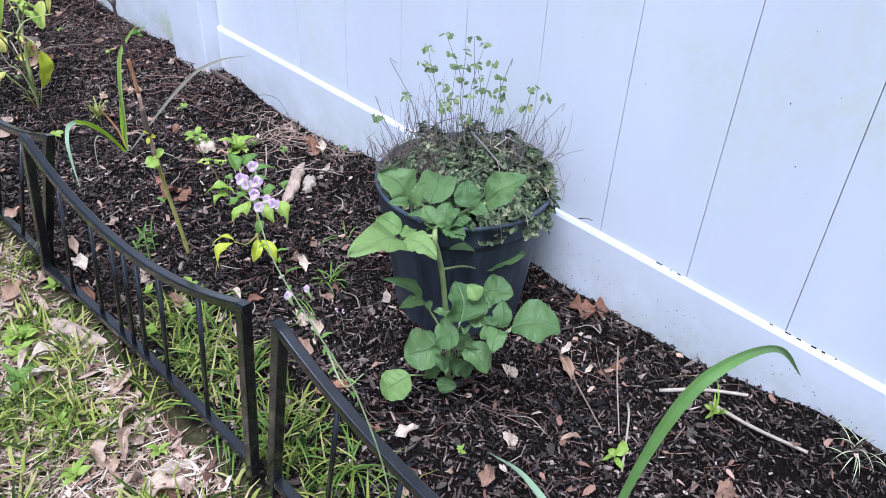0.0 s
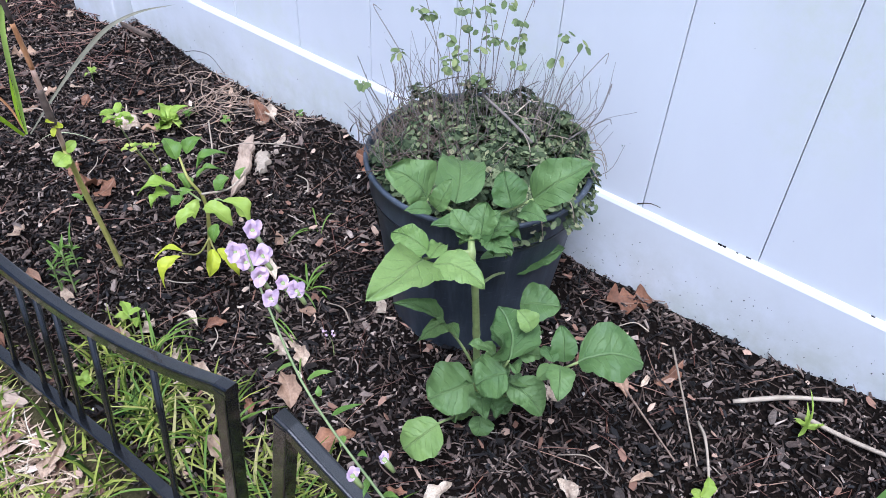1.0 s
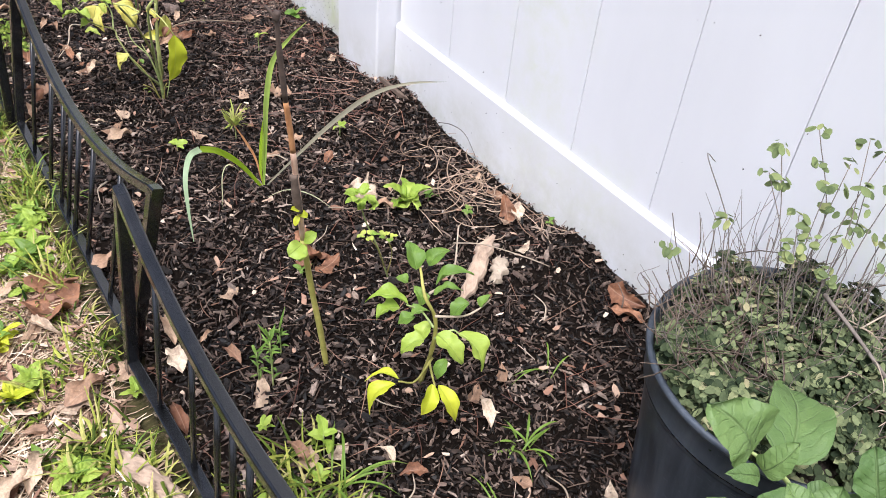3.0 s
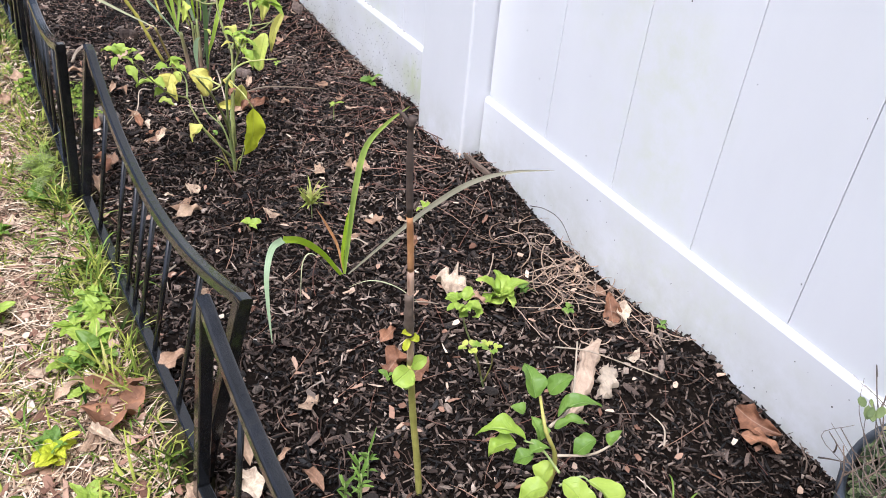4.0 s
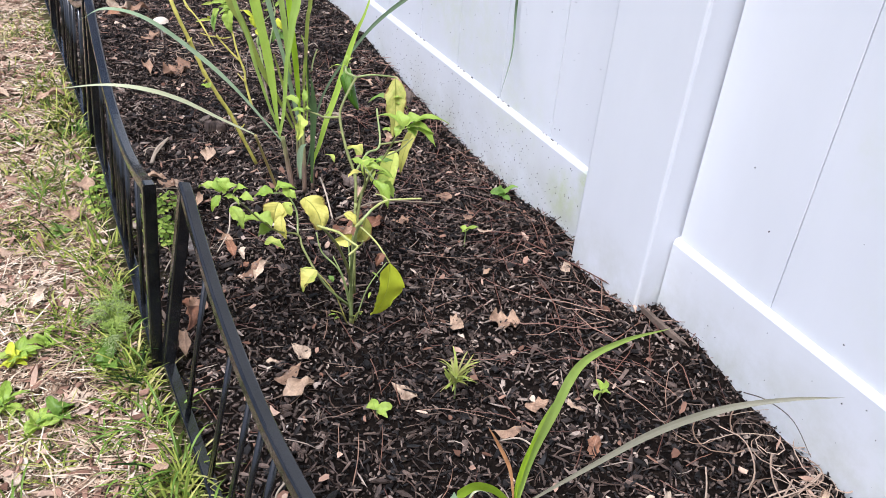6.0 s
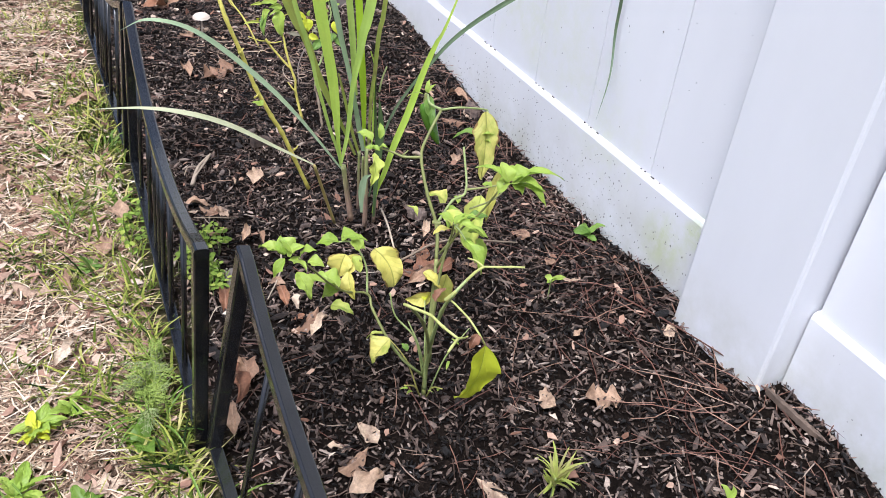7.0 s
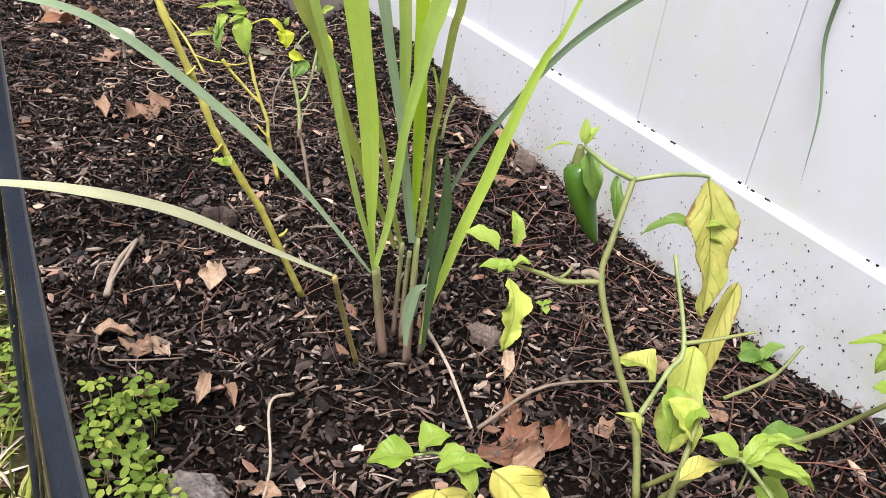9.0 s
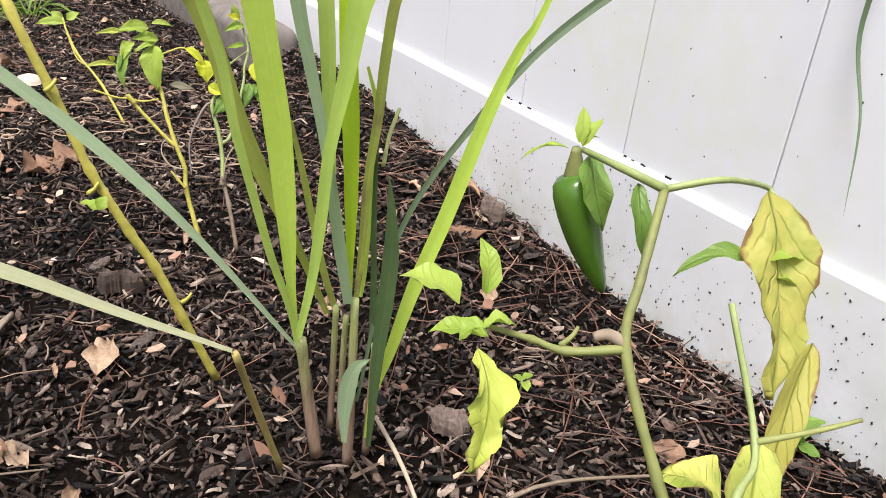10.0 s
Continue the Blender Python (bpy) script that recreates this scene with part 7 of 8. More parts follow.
for x, y, s, h, k in ((-0.030, 0.745, 0.058, -50, 5), (-0.342, 1.452, 0.044, 200, 4), (-0.285, 2.165, 0.062, 10, 3), (-0.250, 2.155, 0.040, 30, 0), (-0.268, 2.195, 0.050, 60, 2), (-0.330, 1.500, 0.034, 30, 0)):
    fallen_leaf(x, y, s, h, k, True)
fallen_leaf(-0.208, 1.552, 0.047, -60, 4)
fallen_leaf(-0.192, 1.512, 0.030, -60, 0)
fallen_leaf(-0.052, 1.412, 0.046, 75, 3, True, "standing among the roots by the fence", 0.018, (0, -48))
fallen_leaf(-0.078, 1.337, 0.032, 20, 2)
fallen_leaf(-0.030, 1.185, 0.056, -75, 0, True, "propped against the fence beside the pot", 0.018, (48, 0))
fallen_leaf(-0.045, 1.165, 0.045, -60, 0, True, "lying beside the pot", 0.012)
fallen_leaf(-0.288, 2.142, 0.050, 15, 1, tilt=(20, 0))
for x, y, s, h, k, rust in (
    (-0.487, 1.288, 0.050, 60, 2, False), (-0.572, 1.297, 0.045, 90, 1, True), (-0.324, 1.438, 0.045, 20, 3, True), (-0.448, 1.172, 0.030, 20, 3, False), (-0.411, 1.141, 0.030, 100, 6, False), (-0.396, 1.108, 0.030, 150, 0, True),
    (-0.361, 1.001, 0.035, 60, 0, False), (-0.563, 1.993, 0.045, 80, 1, False), (-0.060, 1.935, 0.026, 30, 3, False), (-0.464, 2.165, 0.040, 90, 1, True), (-0.512, 2.375, 0.032, 120, 2, False), (-0.244, 2.238, 0.036, 60, 1, False),
    (-0.113, 2.122, 0.024, 80, 3, False), (-0.532, 2.176, 0.050, 80, 1, True), (-0.452, 3.210, 0.060, 20, 0, True), (-0.276, 1.721, 0.040, 0, 2, False), (-0.358, 1.819, 0.040, 110, 2, False), (-0.033, 1.462, 0.030, 120, 3, False),
    (-0.124, 0.713, 0.034, 0, 1, False), (-0.408, 0.974, 0.050, 60, 0, False), (-0.513, 0.973, 0.050, 80, 1, False), (-0.420, 0.887, 0.050, -30, 0, True), (-0.097, 0.654, 0.055, -10, 2, True),
):
    fallen_leaf(x, y, s, h, k, rust, tilt=(10 * math.sin(70 * x), 10 * math.cos(80 * y)))
LAWN_LEAVES = [
    (-0.645, 1.006, 0.052, 20, 3), (-0.660, 0.905, 0.060, -40, 0), (-0.640, 0.925, 0.055, 150, 2), (-0.692, 0.988, 0.032, 70, 0), (-0.656, 1.379, 0.045, 10, 3), (-0.628, 1.091, 0.034, 40, 0), (-0.486, 1.188, 0.040, 100, 1),
    (-0.540, 1.418, 0.055, 85, 1), (-0.568, 1.573, 0.045, 20, 0), (-0.459, 1.054, 0.050, 70, 1), (-0.646, 1.389, 0.055, 30, 0), (-0.600, 1.395, 0.040, 60, 3),
]
LAWN_MORE = [
    (-0.713, 1.318, 0.055, 60, 1), (-0.551, 1.373, 0.045, 95, 0), (-0.675, 1.520, 0.050, 60, 2), (-0.677, 1.594, 0.045, 20, 1), (-0.695, 1.647, 0.040, 0, 3), (-0.636, 2.767, 0.060, 10, 1), (-0.720, 2.780, 0.070, 0, 2),
    (-0.703, 2.506, 0.060, -20, 2), (-0.650, 2.344, 0.045, 80, 0), (-0.697, 1.969, 0.050, -10, 3), (-0.735, 2.298, 0.055, -30, 2), (-0.707, 2.161, 0.045, 50, 1), (-0.673, 2.268, 0.040, 30, 3),
]
for x, y, s, h, k in LAWN_LEAVES + LAWN_MORE:
    fallen_leaf(x, y, s, h, k, where="lying in the thin lawn", lift=0.014)
fallen_leaf(-0.640, 1.548, 0.085, 70, 5, True, "lying in the thin lawn", 0.016)
fallen_leaf(-0.556, 2.030, 0.060, 85, 1, True, "standing against the edging", 0.02, (50, 0))
_r = random.Random(3)
_q = random.Random(91)
for i in range(22):
    x, y = _q.uniform(-0.92, -0.61), _q.uniform(0.72, 1.45)
    fallen_leaf(x, y, _q.uniform(0.025, 0.052), _q.uniform(0, 360), _q.choice((0, 1, 2, 3, 6)), _q.random() < 0.3, "lying in the thin lawn", 0.018, (_q.gauss(0, 14), _q.gauss(0, 14)))
for i in range(70):
    x, y = _r.uniform(-1.15, -0.62), _r.uniform(0.8, 4.0)
    fallen_leaf(x, y, _r.uniform(0.025, 0.055), _r.uniform(0, 360), _r.choice((0, 1, 2, 3, 6)), where="lying in the thin lawn", lift=0.012, tilt=(_r.gauss(0, 10), _r.gauss(0, 10)))
for i in range(44):
    x, y = _r.uniform(-0.56, -0.03), _r.uniform(0.45, 3.6)
    fallen_leaf(x, y, _r.uniform(0.014, 0.032), _r.uniform(0, 360), _r.choice((0, 1, 2, 3, 3)), _r.random() < 0.15, tilt=(_r.gauss(0, 10), _r.gauss(0, 10)))
chips("leaf_crumbs", bed_points(850, -0.58, -0.01, 0.3, 3.8), (0.006, 0.019), (0.003, 0.009), (0.0004, 0.0009), CRUMB, "small tan crumbs of dead leaves on the mulch", "leaf litter", 0.3, 0.006, 1.2)
chips("lawn_litter", clear_of_edging(bed_points(6400, -1.15, -0.6, 0.5, 3.8), 0.022), (0.006, 0.030), (0.003, 0.012), (0.0004, 0.0009), CRUMB, "small tan crumbs of dead leaves in the lawn", "leaf litter", 0.3, 0.006, 1.2)


def splinter(name, a, b, width, thick, mat, label, category="wood", seed=0):
    """A weathered split of wood from a to b, with ragged ends and a grooved back."""
    r_ = random.Random(seed)
    a, b = Vector((a[0], a[1], lie(*a) + 0.012)), Vector((b[0], b[1], lie(*b) + 0.010))
    d = (b - a)
    side = Vector((-d.y, d.x, 0)).normalized()
    bm = bmesh.new()
    rows = []
    n, m = 22, 9
    for i in range(n + 1):
        t = i / n
        w = width * min(1.0, 0.55 + 4.0 * t, 0.45 + 4.5 * (1 - t)) * (1 + 0.45 * noise.noise((t * 4, seed, 0.5)) + 0.35 * noise.noise((t * 13, seed, 2.5)))
        shift = side * width * 0.22 * noise.noise((t * 3, seed, 7.5))
        top = [a + d * (t + r_.uniform(-0.13, 0.13) * (i in (0, n))) + side * w * (j / m - 0.5) + shift + Vector((0, 0, thick * (0.7 + 0.35 * math.sin(j * 0.8 + seed + 2 * noise.noise((t * 3, j * 0.4, seed)))) + r_.uniform(0, 0.0016) - (0.004 if j in (0, m) else 0))) for j in range(m + 1)]
        low = [p - Vector((0, 0, thick * 1.4)) for p in (top[-1], top[0])]
        rows.append([bm.verts.new(p) for p in top + low])
    k = len(rows[0])
    for p, q in zip(rows, rows[1:]):
        for j in range(k):
            bm.faces.new((p[j], p[(j + 1) % k], q[(j + 1) % k], q[j]))
    bm.faces.new(rows[0][::-1]), bm.faces.new(rows[-1])
    return tagged(part(name, bm, mat, smooth=False), label, category)


splinter("wood_splinter", (-0.107, 1.371), (-0.203, 1.302), 0.019, 0.0025, BARKWOOD, "long tan splinter of weathered wood on the mulch", seed=1)
splinter("wood_splinter", (-0.113, 1.334), (-0.149, 1.305), 0.021, 0.0018, PALEBARK, "short pale flake of weathered wood on the mulch", seed=2)
splinter("wood_splinter", (-0.636, 1.285), (-0.602, 1.185), 0.018, 0.004, BARKWOOD, "long pale splinter of bark lying in the lawn", seed=3)
splinter("bark_chunk", (-0.512, 2.222), (-0.498, 2.180), 0.030, 0.010, BARKGREY, "grey chunk of weathered bark beside the clover", "bark", 4)
splinter("bark_chunk", (-0.030, 2.540), (-0.024, 2.514), 0.017, 0.014, BARKBROWN, "brown bark chunk leaning against the fence", "bark", 5)
splinter("bark_chunk", (-0.254, 2.280), (-0.228, 2.270), 0.020, 0.005, BARKBROWN, "reddish brown bark chunk beside the lemongrass", "bark", 6)
splinter("bark_chunk", (-0.405, 2.560), (-0.375, 2.548), 0.016, 0.008, BURNT, "dark bark chunk on the mulch", "bark", 7)
splinter("bark_chunk", (-0.034, 1.800), (-0.026, 1.738), 0.006, 0.002, CROWN, "long strip of brown bark along the fence rail", "bark", 8)


def stick(points, r0, r1, label, mat=None, name="stick"):
    pts = [(x, y, lie(x, y) + 0.008 + z) for x, y, z in points]
    return tagged(part(name, tube(pts, r0, r1, 6, 5), mat or TWIG), label, "stick", "sticks on the mulch")


stick([(-0.092, 0.577, 0), (-0.06, 0.53, 0.004), (-0.031, 0.481, 0.002)], 0.0030, 0.0024, "thick pale dry stick lying on the mulch")
stick([(-0.073, 0.513, 0.002), (-0.075, 0.45, 0.006), (-0.070, 0.380, 0.002)], 0.0030, 0.0022, "long pale dry stick lying on the mulch")
stick([(-0.140, 0.596, 0), (-0.17, 0.575, 0.008), (-0.240, 0.535, 0)], 0.0018, 0.0014, "knobbly grey dry stick on the mulch")
stick([(-0.063, 0.667, 0), (-0.12, 0.63, 0.01), (-0.193, 0.572, 0)], 0.0014, 0.0010, "thin pale dry stick on the mulch")
stick([(-0.130, 0.728, 0), (-0.17, 0.66, 0.006), (-0.202, 0.593, 0)], 0.0014, 0.0010, "thin reddish dry stick on the mulch", SHEATH)
stick([(-0.286, 2.296, 0), (-0.297, 2.24, 0.004), (-0.306, 2.187, 0)], 0.0016, 0.0013, "thin tan dry stick beside the lemongrass")
stick([(-0.415, 2.272, 0.004), (-0.437, 2.262, 0.012), (-0.455, 2.21, 0.008), (-0.483, 2.164, 0)], 0.0013, 0.0009, "bent pale dry stem lying on the mulch")
stick([(-0.301, 2.186, 0), (-0.23, 2.196, 0.006), (-0.133, 2.172, 0.002)], 0.0017, 0.0010, "long grey twig lying on the mulch")
stick([(-0.517, 2.458, 0), (-0.50, 2.50, 0.004), (-0.475, 2.544, 0)], 0.0032, 0.0024, "short thick weathered twig on the mulch")
stick([(-0.474, 2.543, 0.002), (-0.489, 2.508, 0.008), (-0.504, 2.481, 0.006), (-0.519, 2.460, 0.0)], 0.0019, 0.0010, "forked pale dry twig on dark mulch")
stick([(-0.490, 2.503, 0.002), (-0.514, 2.495, 0.008), (-0.524, 2.478, 0.006)], 0.0012, 0.0007, "thin side twig on dark mulch")
stick([(-0.020, 1.64, 0.02), (-0.012, 1.615, 0.030), (-0.010, 1.58, 0.032), (-0.012, 1.545, 0.012)], 0.0007, 0.0004, "thin dark wiry root curling up the fence", BURNT)
stick([(-0.15, 1.40, 0.0), (-0.13, 1.36, 0.02), (-0.11, 1.30, 0.03), (-0.08, 1.28, 0.01)], 0.0011, 0.0007, "pale forked twig on the mulch")
stick([(-0.08, 2.02, 0), (-0.05, 1.93, 0.004), (-0.03, 1.83, 0.002), (-0.04, 1.74, 0.004)], 0.0010, 0.0007, "long reddish stem along the fence", NEEDLE)
for i in range(26):
    x, y, a = _r.uniform(-0.54, -0.04), _r.uniform(0.5, 3.4), _r.uniform(0, 6.283)
    l = _r.uniform(0.02, 0.06)
    stick([(x, y, 0), (x + l * 0.5 * math.cos(a), y + l * 0.5 * math.sin(a), 0.004), (x + l * math.cos(a + 0.3), y + l * math.sin(a + 0.3), 0)], _r.uniform(0.0006, 0.0014), 0.0006, "short thin dry twig on the mulch")

# ---- larger bark pieces, each its own ----
def bark_stock(seed):
    """A broken flake of bark about one unit long, its rim ragged and its back ridged."""
    r_ = random.Random(seed)
    bm = bmesh.new()
    n = 11
    wide, high = r_.uniform(0.28, 0.55), r_.uniform(0.10, 0.17)
    rim = [(0.5 * math.cos(6.283 * k / n) * r_.uniform(0.78, 1.12), 0.5 * wide * math.sin(6.283 * k / n) * r_.uniform(0.72, 1.15)) for k in range(n)]
    rings = [[bm.verts.new((x * q, y * q, z * high + 0.07 * noise.noise((x * 5, y * 5, seed + z)) + 0.12 * (x * x - y))) for x, y in rim] for q, z in ((0.9, -0.5), (1.0, 0.0), (0.86, 0.42), (0.5, 0.55))]
    for a, b in zip(rings, rings[1:]):
        for k in range(n):
            bm.faces.new((a[k], a[(k + 1) % n], b[(k + 1) % n], b[k]))
    bm.faces.new(rings[0][::-1]), bm.faces.new(rings[-1])
    me = bpy.data.meshes.new("bark_piece")
    bm.to_mesh(me)
    bm.free()
    return me


BARKTONES = [plain_material("bark_piece_dark", (0.016, 0.012, 0.010), (0.085, 0.064, 0.052), 9, 0.6, 0.8, 0.04, (1, 3, 1), 0.5), plain_material("bark_piece_brown", (0.040, 0.027, 0.020), (0.200, 0.138, 0.105), 9, 0.65, 0.8, 0.04, (1, 3, 1), 0.5),
             plain_material("bark_piece_pale", (0.110, 0.080, 0.062), (0.40, 0.31, 0.245), 9, 0.75, 0.8, 0.04, (1, 3, 1), 0.5)]
BARKWORDS = ("dark flake of bark lying on the mulch", "reddish brown flake of bark on the mulch", "pale weathered flake of bark on the mulch")
BARKSTOCK = []
for k in range(15):
    BARKSTOCK.append(bark_stock(k))
    BARKSTOCK[-1].materials.append(BARKTONES[k % 3])
_b = random.Random(17)
for i in range(200):
    x, y = _b.uniform(-0.56, -0.02), _b.uniform(0.5, 2.7)
    tone = _b.choices((0, 1, 2), (0.36, 0.44, 0.20))[0]
    size = _b.uniform(0.010, 0.025)
    ob = new("bark_piece", BARKSTOCK[3 * _b.randrange(5) + tone])
    ob.matrix_basis = pose(x, y, lie(x, y) + 0.006, _b.gauss(0, 14), _b.gauss(0, 14), _b.uniform(0, 360)) @ Matrix.Scale(size, 4)
    tagged(ob, BARKWORDS[tone], "bark", "bark pieces")

# root tangle by the fence
pts = np.column_stack((np.clip(rng.normal(-0.060, 0.040, 84), -0.17, -0.012), rng.normal(1.50, 0.070, 84)))
strands("root_tangle", pts, (0.03, 0.11), (0.0004, 0.0010), 0.24, ROOT, "tangle of pale dry roots by the fence", "roots", 0.012, 0.0, (-1.8, 1.3), 9)
pts = np.column_stack((np.clip(rng.normal(-0.28, 0.08, 60), -0.5, -0.05), rng.normal(2.92, 0.10, 60)))
strands("curled_rootlets", pts, (0.03, 0.08), (0.0005, 0.0010), 0.7, ROOT, "pale curled rootlets on dark mulch", "roots", 0.012, 0.0, None, 8)

# ---- small seedlings and weeds ----
def sprout(name, x, y, high, count, size, mat, label, category="seedling", spread=1.0, seed=0, wide=0.62, flat=0.25, lean=(0, 0)):
    """A short stem with a whorl of small leaves."""
    r_ = random.Random(seed)
    z = lie(x, y)
    ob = plant(name, (x, y, z), label, category)
    top = Vector((x + lean[0], y + lean[1], z + high))
    part("stem", tube([(x, y, z - 0.004), Vector((x, y, z)).lerp(top, 0.5), top], 0.0011, 0.0008, 5, 3), GREENSTEM, ob)
    for k in range(count):
        a = 2 * math.pi * k / count + r_.uniform(-0.6, 0.6)
        l = size * r_.uniform(0.5, 1.15) * spread
        up = r_.uniform(0.0, flat) * 2
        base = top - Vector((0, 0, high * 0.3 * (k / max(count, 1))))
        leaf(ob, base, base + Vector((l * math.cos(a), l * math.sin(a), l * up)), size * wide * r_.uniform(0.6, 1.05), mat, outline=r_.choice((ROUND, OVATE)), up=(r_.gauss(0, 0.25), r_.gauss(0, 0.25), 1), seed=seed * 31 + k, crumple=0.16, ragged=0.1)
    return ob


sprout("seedling", -0.166, 1.500, 0.018, 10, 0.032, LIMELEAF, "round-leaved green seedling in the mulch", seed=1, wide=0.95, flat=0.45)
sprout("seedling", -0.128, 1.500, 0.014, 6, 0.016, GREENLEAF, "small grey-green seedling beside the roots", seed=19, wide=0.8)
sprout("seedling", -0.159, 1.717, 0.018, 4, 0.016, LIMELEAF, "tiny yellow-green seedling in the mulch", seed=2)
sprout("seedling", -0.397, 1.804, 0.012, 4, 0.020, LIMELEAF, "tiny pale green seedling beside a leaf", seed=3)
sprout("seedling", -0.460, 1.182, 0.034, 4, 0.026, LIMELEAF, "bright green seedling beside the edging", seed=4, wide=0.5)
sprout("seedling", -0.233, 0.552, 0.020, 4, 0.022, LIMELEAF, "bright round-leaved seedling beside dry sticks", seed=5)
sprout("seedling", -0.372, 0.689, 0.014, 7, 0.009, LIMELEAF, "tiny clover-like seedling in the mulch", seed=6)
sprout("seedling", -0.170, 2.287, 0.014, 3, 0.014, LIMELEAF, "tiny two-leaved seedling in the mulch", seed=7)
sprout("seedling", -0.150, 2.060, 0.030, 4, 0.016, LIMELEAF, "small pale green seedling in the mulch", seed=8, flat=0.8)
sprout("seedling", -0.100, 1.440, 0.016, 5, 0.012, GREENLEAF, "small grey-green seedling beside the roots", seed=9)
sprout("seedling", -0.018, 1.355, 0.014, 4, 0.012, GREENLEAF, "tiny green seedling at the fence", seed=10)
sprout("seedling", -0.030, 2.150, 0.014, 5, 0.026, GREENLEAF, "dull green weed at the foot of the fence", seed=11)
sprout("seedling", -0.360, 1.440, 0.010, 3, 0.016, GREENLEAF, "small green weed leaf beside the stalk", seed=12)
tall = plant("tall_seedling", (-0.262, 1.384, 0), "thin tall seedling with yellow-green leaf clusters", "seedling")
part("stem", tube([(-0.262, 1.384, -0.004), (-0.280, 1.386, 0.060), (-0.298, 1.388, 0.110), (-0.308, 1.384, 0.148)], 0.0013, 0.0008, 6, 5, knots=0.2), GREENSTEM, tall)
part("stem", tube([(-0.270, 1.385, 0.025), (-0.290, 1.370, 0.075), (-0.314, 1.354, 0.114)], 0.0010, 0.0006, 6, 4), OLIVESTEM, tall)
part("stem", tube([(-0.266, 1.384, 0.012), (-0.270, 1.368, 0.060), (-0.286, 1.355, 0.100)], 0.0010, 0.0006, 6, 4), OLIVESTEM, tall)
_t = random.Random(77)
for c, n, size, mat in (((-0.308, 1.384, 0.150), 13, 0.015, LIMELEAF), ((-0.300, 1.376, 0.138), 7, 0.012, LIMELEAF), ((-0.314, 1.353, 0.116), 9, 0.0095, SICKLEAF), ((-0.286, 1.354, 0.102), 8, 0.0085, SICKLEAF)):
    for k in range(n):
        a, l = k * 2.4 + _t.uniform(-0.3, 0.3), size * _t.uniform(0.6, 1.15)
        b = Vector(c) + Vector((math.cos(a), math.sin(a), _t.uniform(-0.3, 0.4))) * size * 0.35
        leaf(tall, b, b + Vector((l * math.cos(a), l * math.sin(a), l * _t.uniform(-0.1, 0.5))), size * 0.66, mat, outline=ROUND)
sprout("feathery_weed", -0.305, 1.794, 0.034, 30, 0.026, DRYGREEN, "feathery olive-green weed in the mulch", "weed", seed=14, wide=0.13, flat=0.8)
sprout("feathery_weed", -0.085, 0.500, 0.016, 14, 0.018, LIMELEAF, "small feathery green weed beside a stick", "weed", seed=15, wide=0.3, flat=1.0)
for i, (x, y, h) in enumerate(((-0.469, 1.287, 0.075), (-0.480, 1.300, 0.055), (-0.460, 1.310, 0.060), (-0.440, 1.330, 0.045))):
    ob = sprout("thin_weed", x, y, h, 6, 0.012, GREENLEAF, "thin upright green weed in the mulch", "weed", seed=20 + i, wide=0.3, flat=1.0)
    for k in range(6):
        a = k * 2.4 + i
        c = Vector((x, y, lie(x, y) + h * (0.2 + 0.12 * k)))
        leaf(ob, c, c + Vector((0.011 * math.cos(a), 0.011 * math.sin(a), 0.005)), 0.0032, GREENLEAF, outline=LANCE)


def tuft(x, y, n, length, label, mat=TUFT, seed=0, width=0.003):
    """A small tuft of grass, each blade its own."""
    r_ = random.Random(seed)
    z = lie(x, y)
    ob = plant("grass_tuft", (x, y, z), label, "grass tuft", "grass tufts")
    for k in range(n):
        a, l = r_.uniform(0, 6.283), length * r_.uniform(0.6, 1.1)
        p = Vector((x + r_.gauss(0, 0.006), y + r_.gauss(0, 0.006), z - 0.003))
        d = Vector((math.cos(a), math.sin(a), 0))
        rise = r_.uniform(0.4, 1.0)
        part("blade", blade_mesh([p, p + d * l * 0.3 + Vector((0, 0, l * 0.45 * rise)), p + d * l * 0.65 + Vector((0, 0, l * 0.55 * rise)), p + d * l * 0.95 + Vector((0, 0, l * 0.35 * rise))], width, steps=3), mat, ob)
    return ob


tuft(-0.272, 1.084, 12, 0.050, "small tuft of green grass in the mulch", seed=1)
tuft(-0.470, 1.130, 16, 0.070, "tuft of green grass at the edging", seed=2, width=0.0026)
tuft(-0.500, 0.980, 18, 0.080, "tuft of green grass at the edging", seed=3, width=0.0026)
tuft(-0.520, 0.860, 20, 0.090, "tuft of green grass at the edging", seed=4, width=0.0026)
tuft(-0.490, 0.770, 20, 0.085, "tuft of green grass at the edging", seed=5, width=0.0026)
tuft(-0.560, 0.930, 18, 0.085, "tuft of green grass at the edging", seed=6, width=0.0026)
tuft(-0.520, 1.060, 16, 0.075, "tuft of green grass at the edging", seed=7, width=0.0026)
tuft(-0.350, 1.010, 6, 0.060, "thin tuft of green grass in the mulch", seed=8, width=0.002)
tuft(-0.185, 1.150, 4, 0.060, "thin tuft of green grass in the mulch", seed=9, width=0.0022)
tuft(-0.610, 1.800, 16, 0.075, "tuft of green grass at the edging", seed=10, width=0.0024)
tuft(-0.620, 1.880, 14, 0.070, "tuft of green grass at the edging", seed=11, width=0.0024)
tuft(-0.605, 1.720, 12, 0.065, "tuft of green grass at the edging", seed=12, width=0.0024)
tuft(-0.640, 2.020, 14, 0.070, "tuft of green grass at the edging", seed=13, width=0.0024)
tuft(-0.622, 2.450, 12, 0.060, "tuft of green grass at the edging", seed=14, width=0.003)
tuft(-0.618, 2.620, 14, 0.065, "tuft of green grass at the edging", seed=15, width=0.003)
tuft(-0.320, 3.560, 22, 0.150, "tuft of dark green grass far along the bed", seed=16, width=0.005)
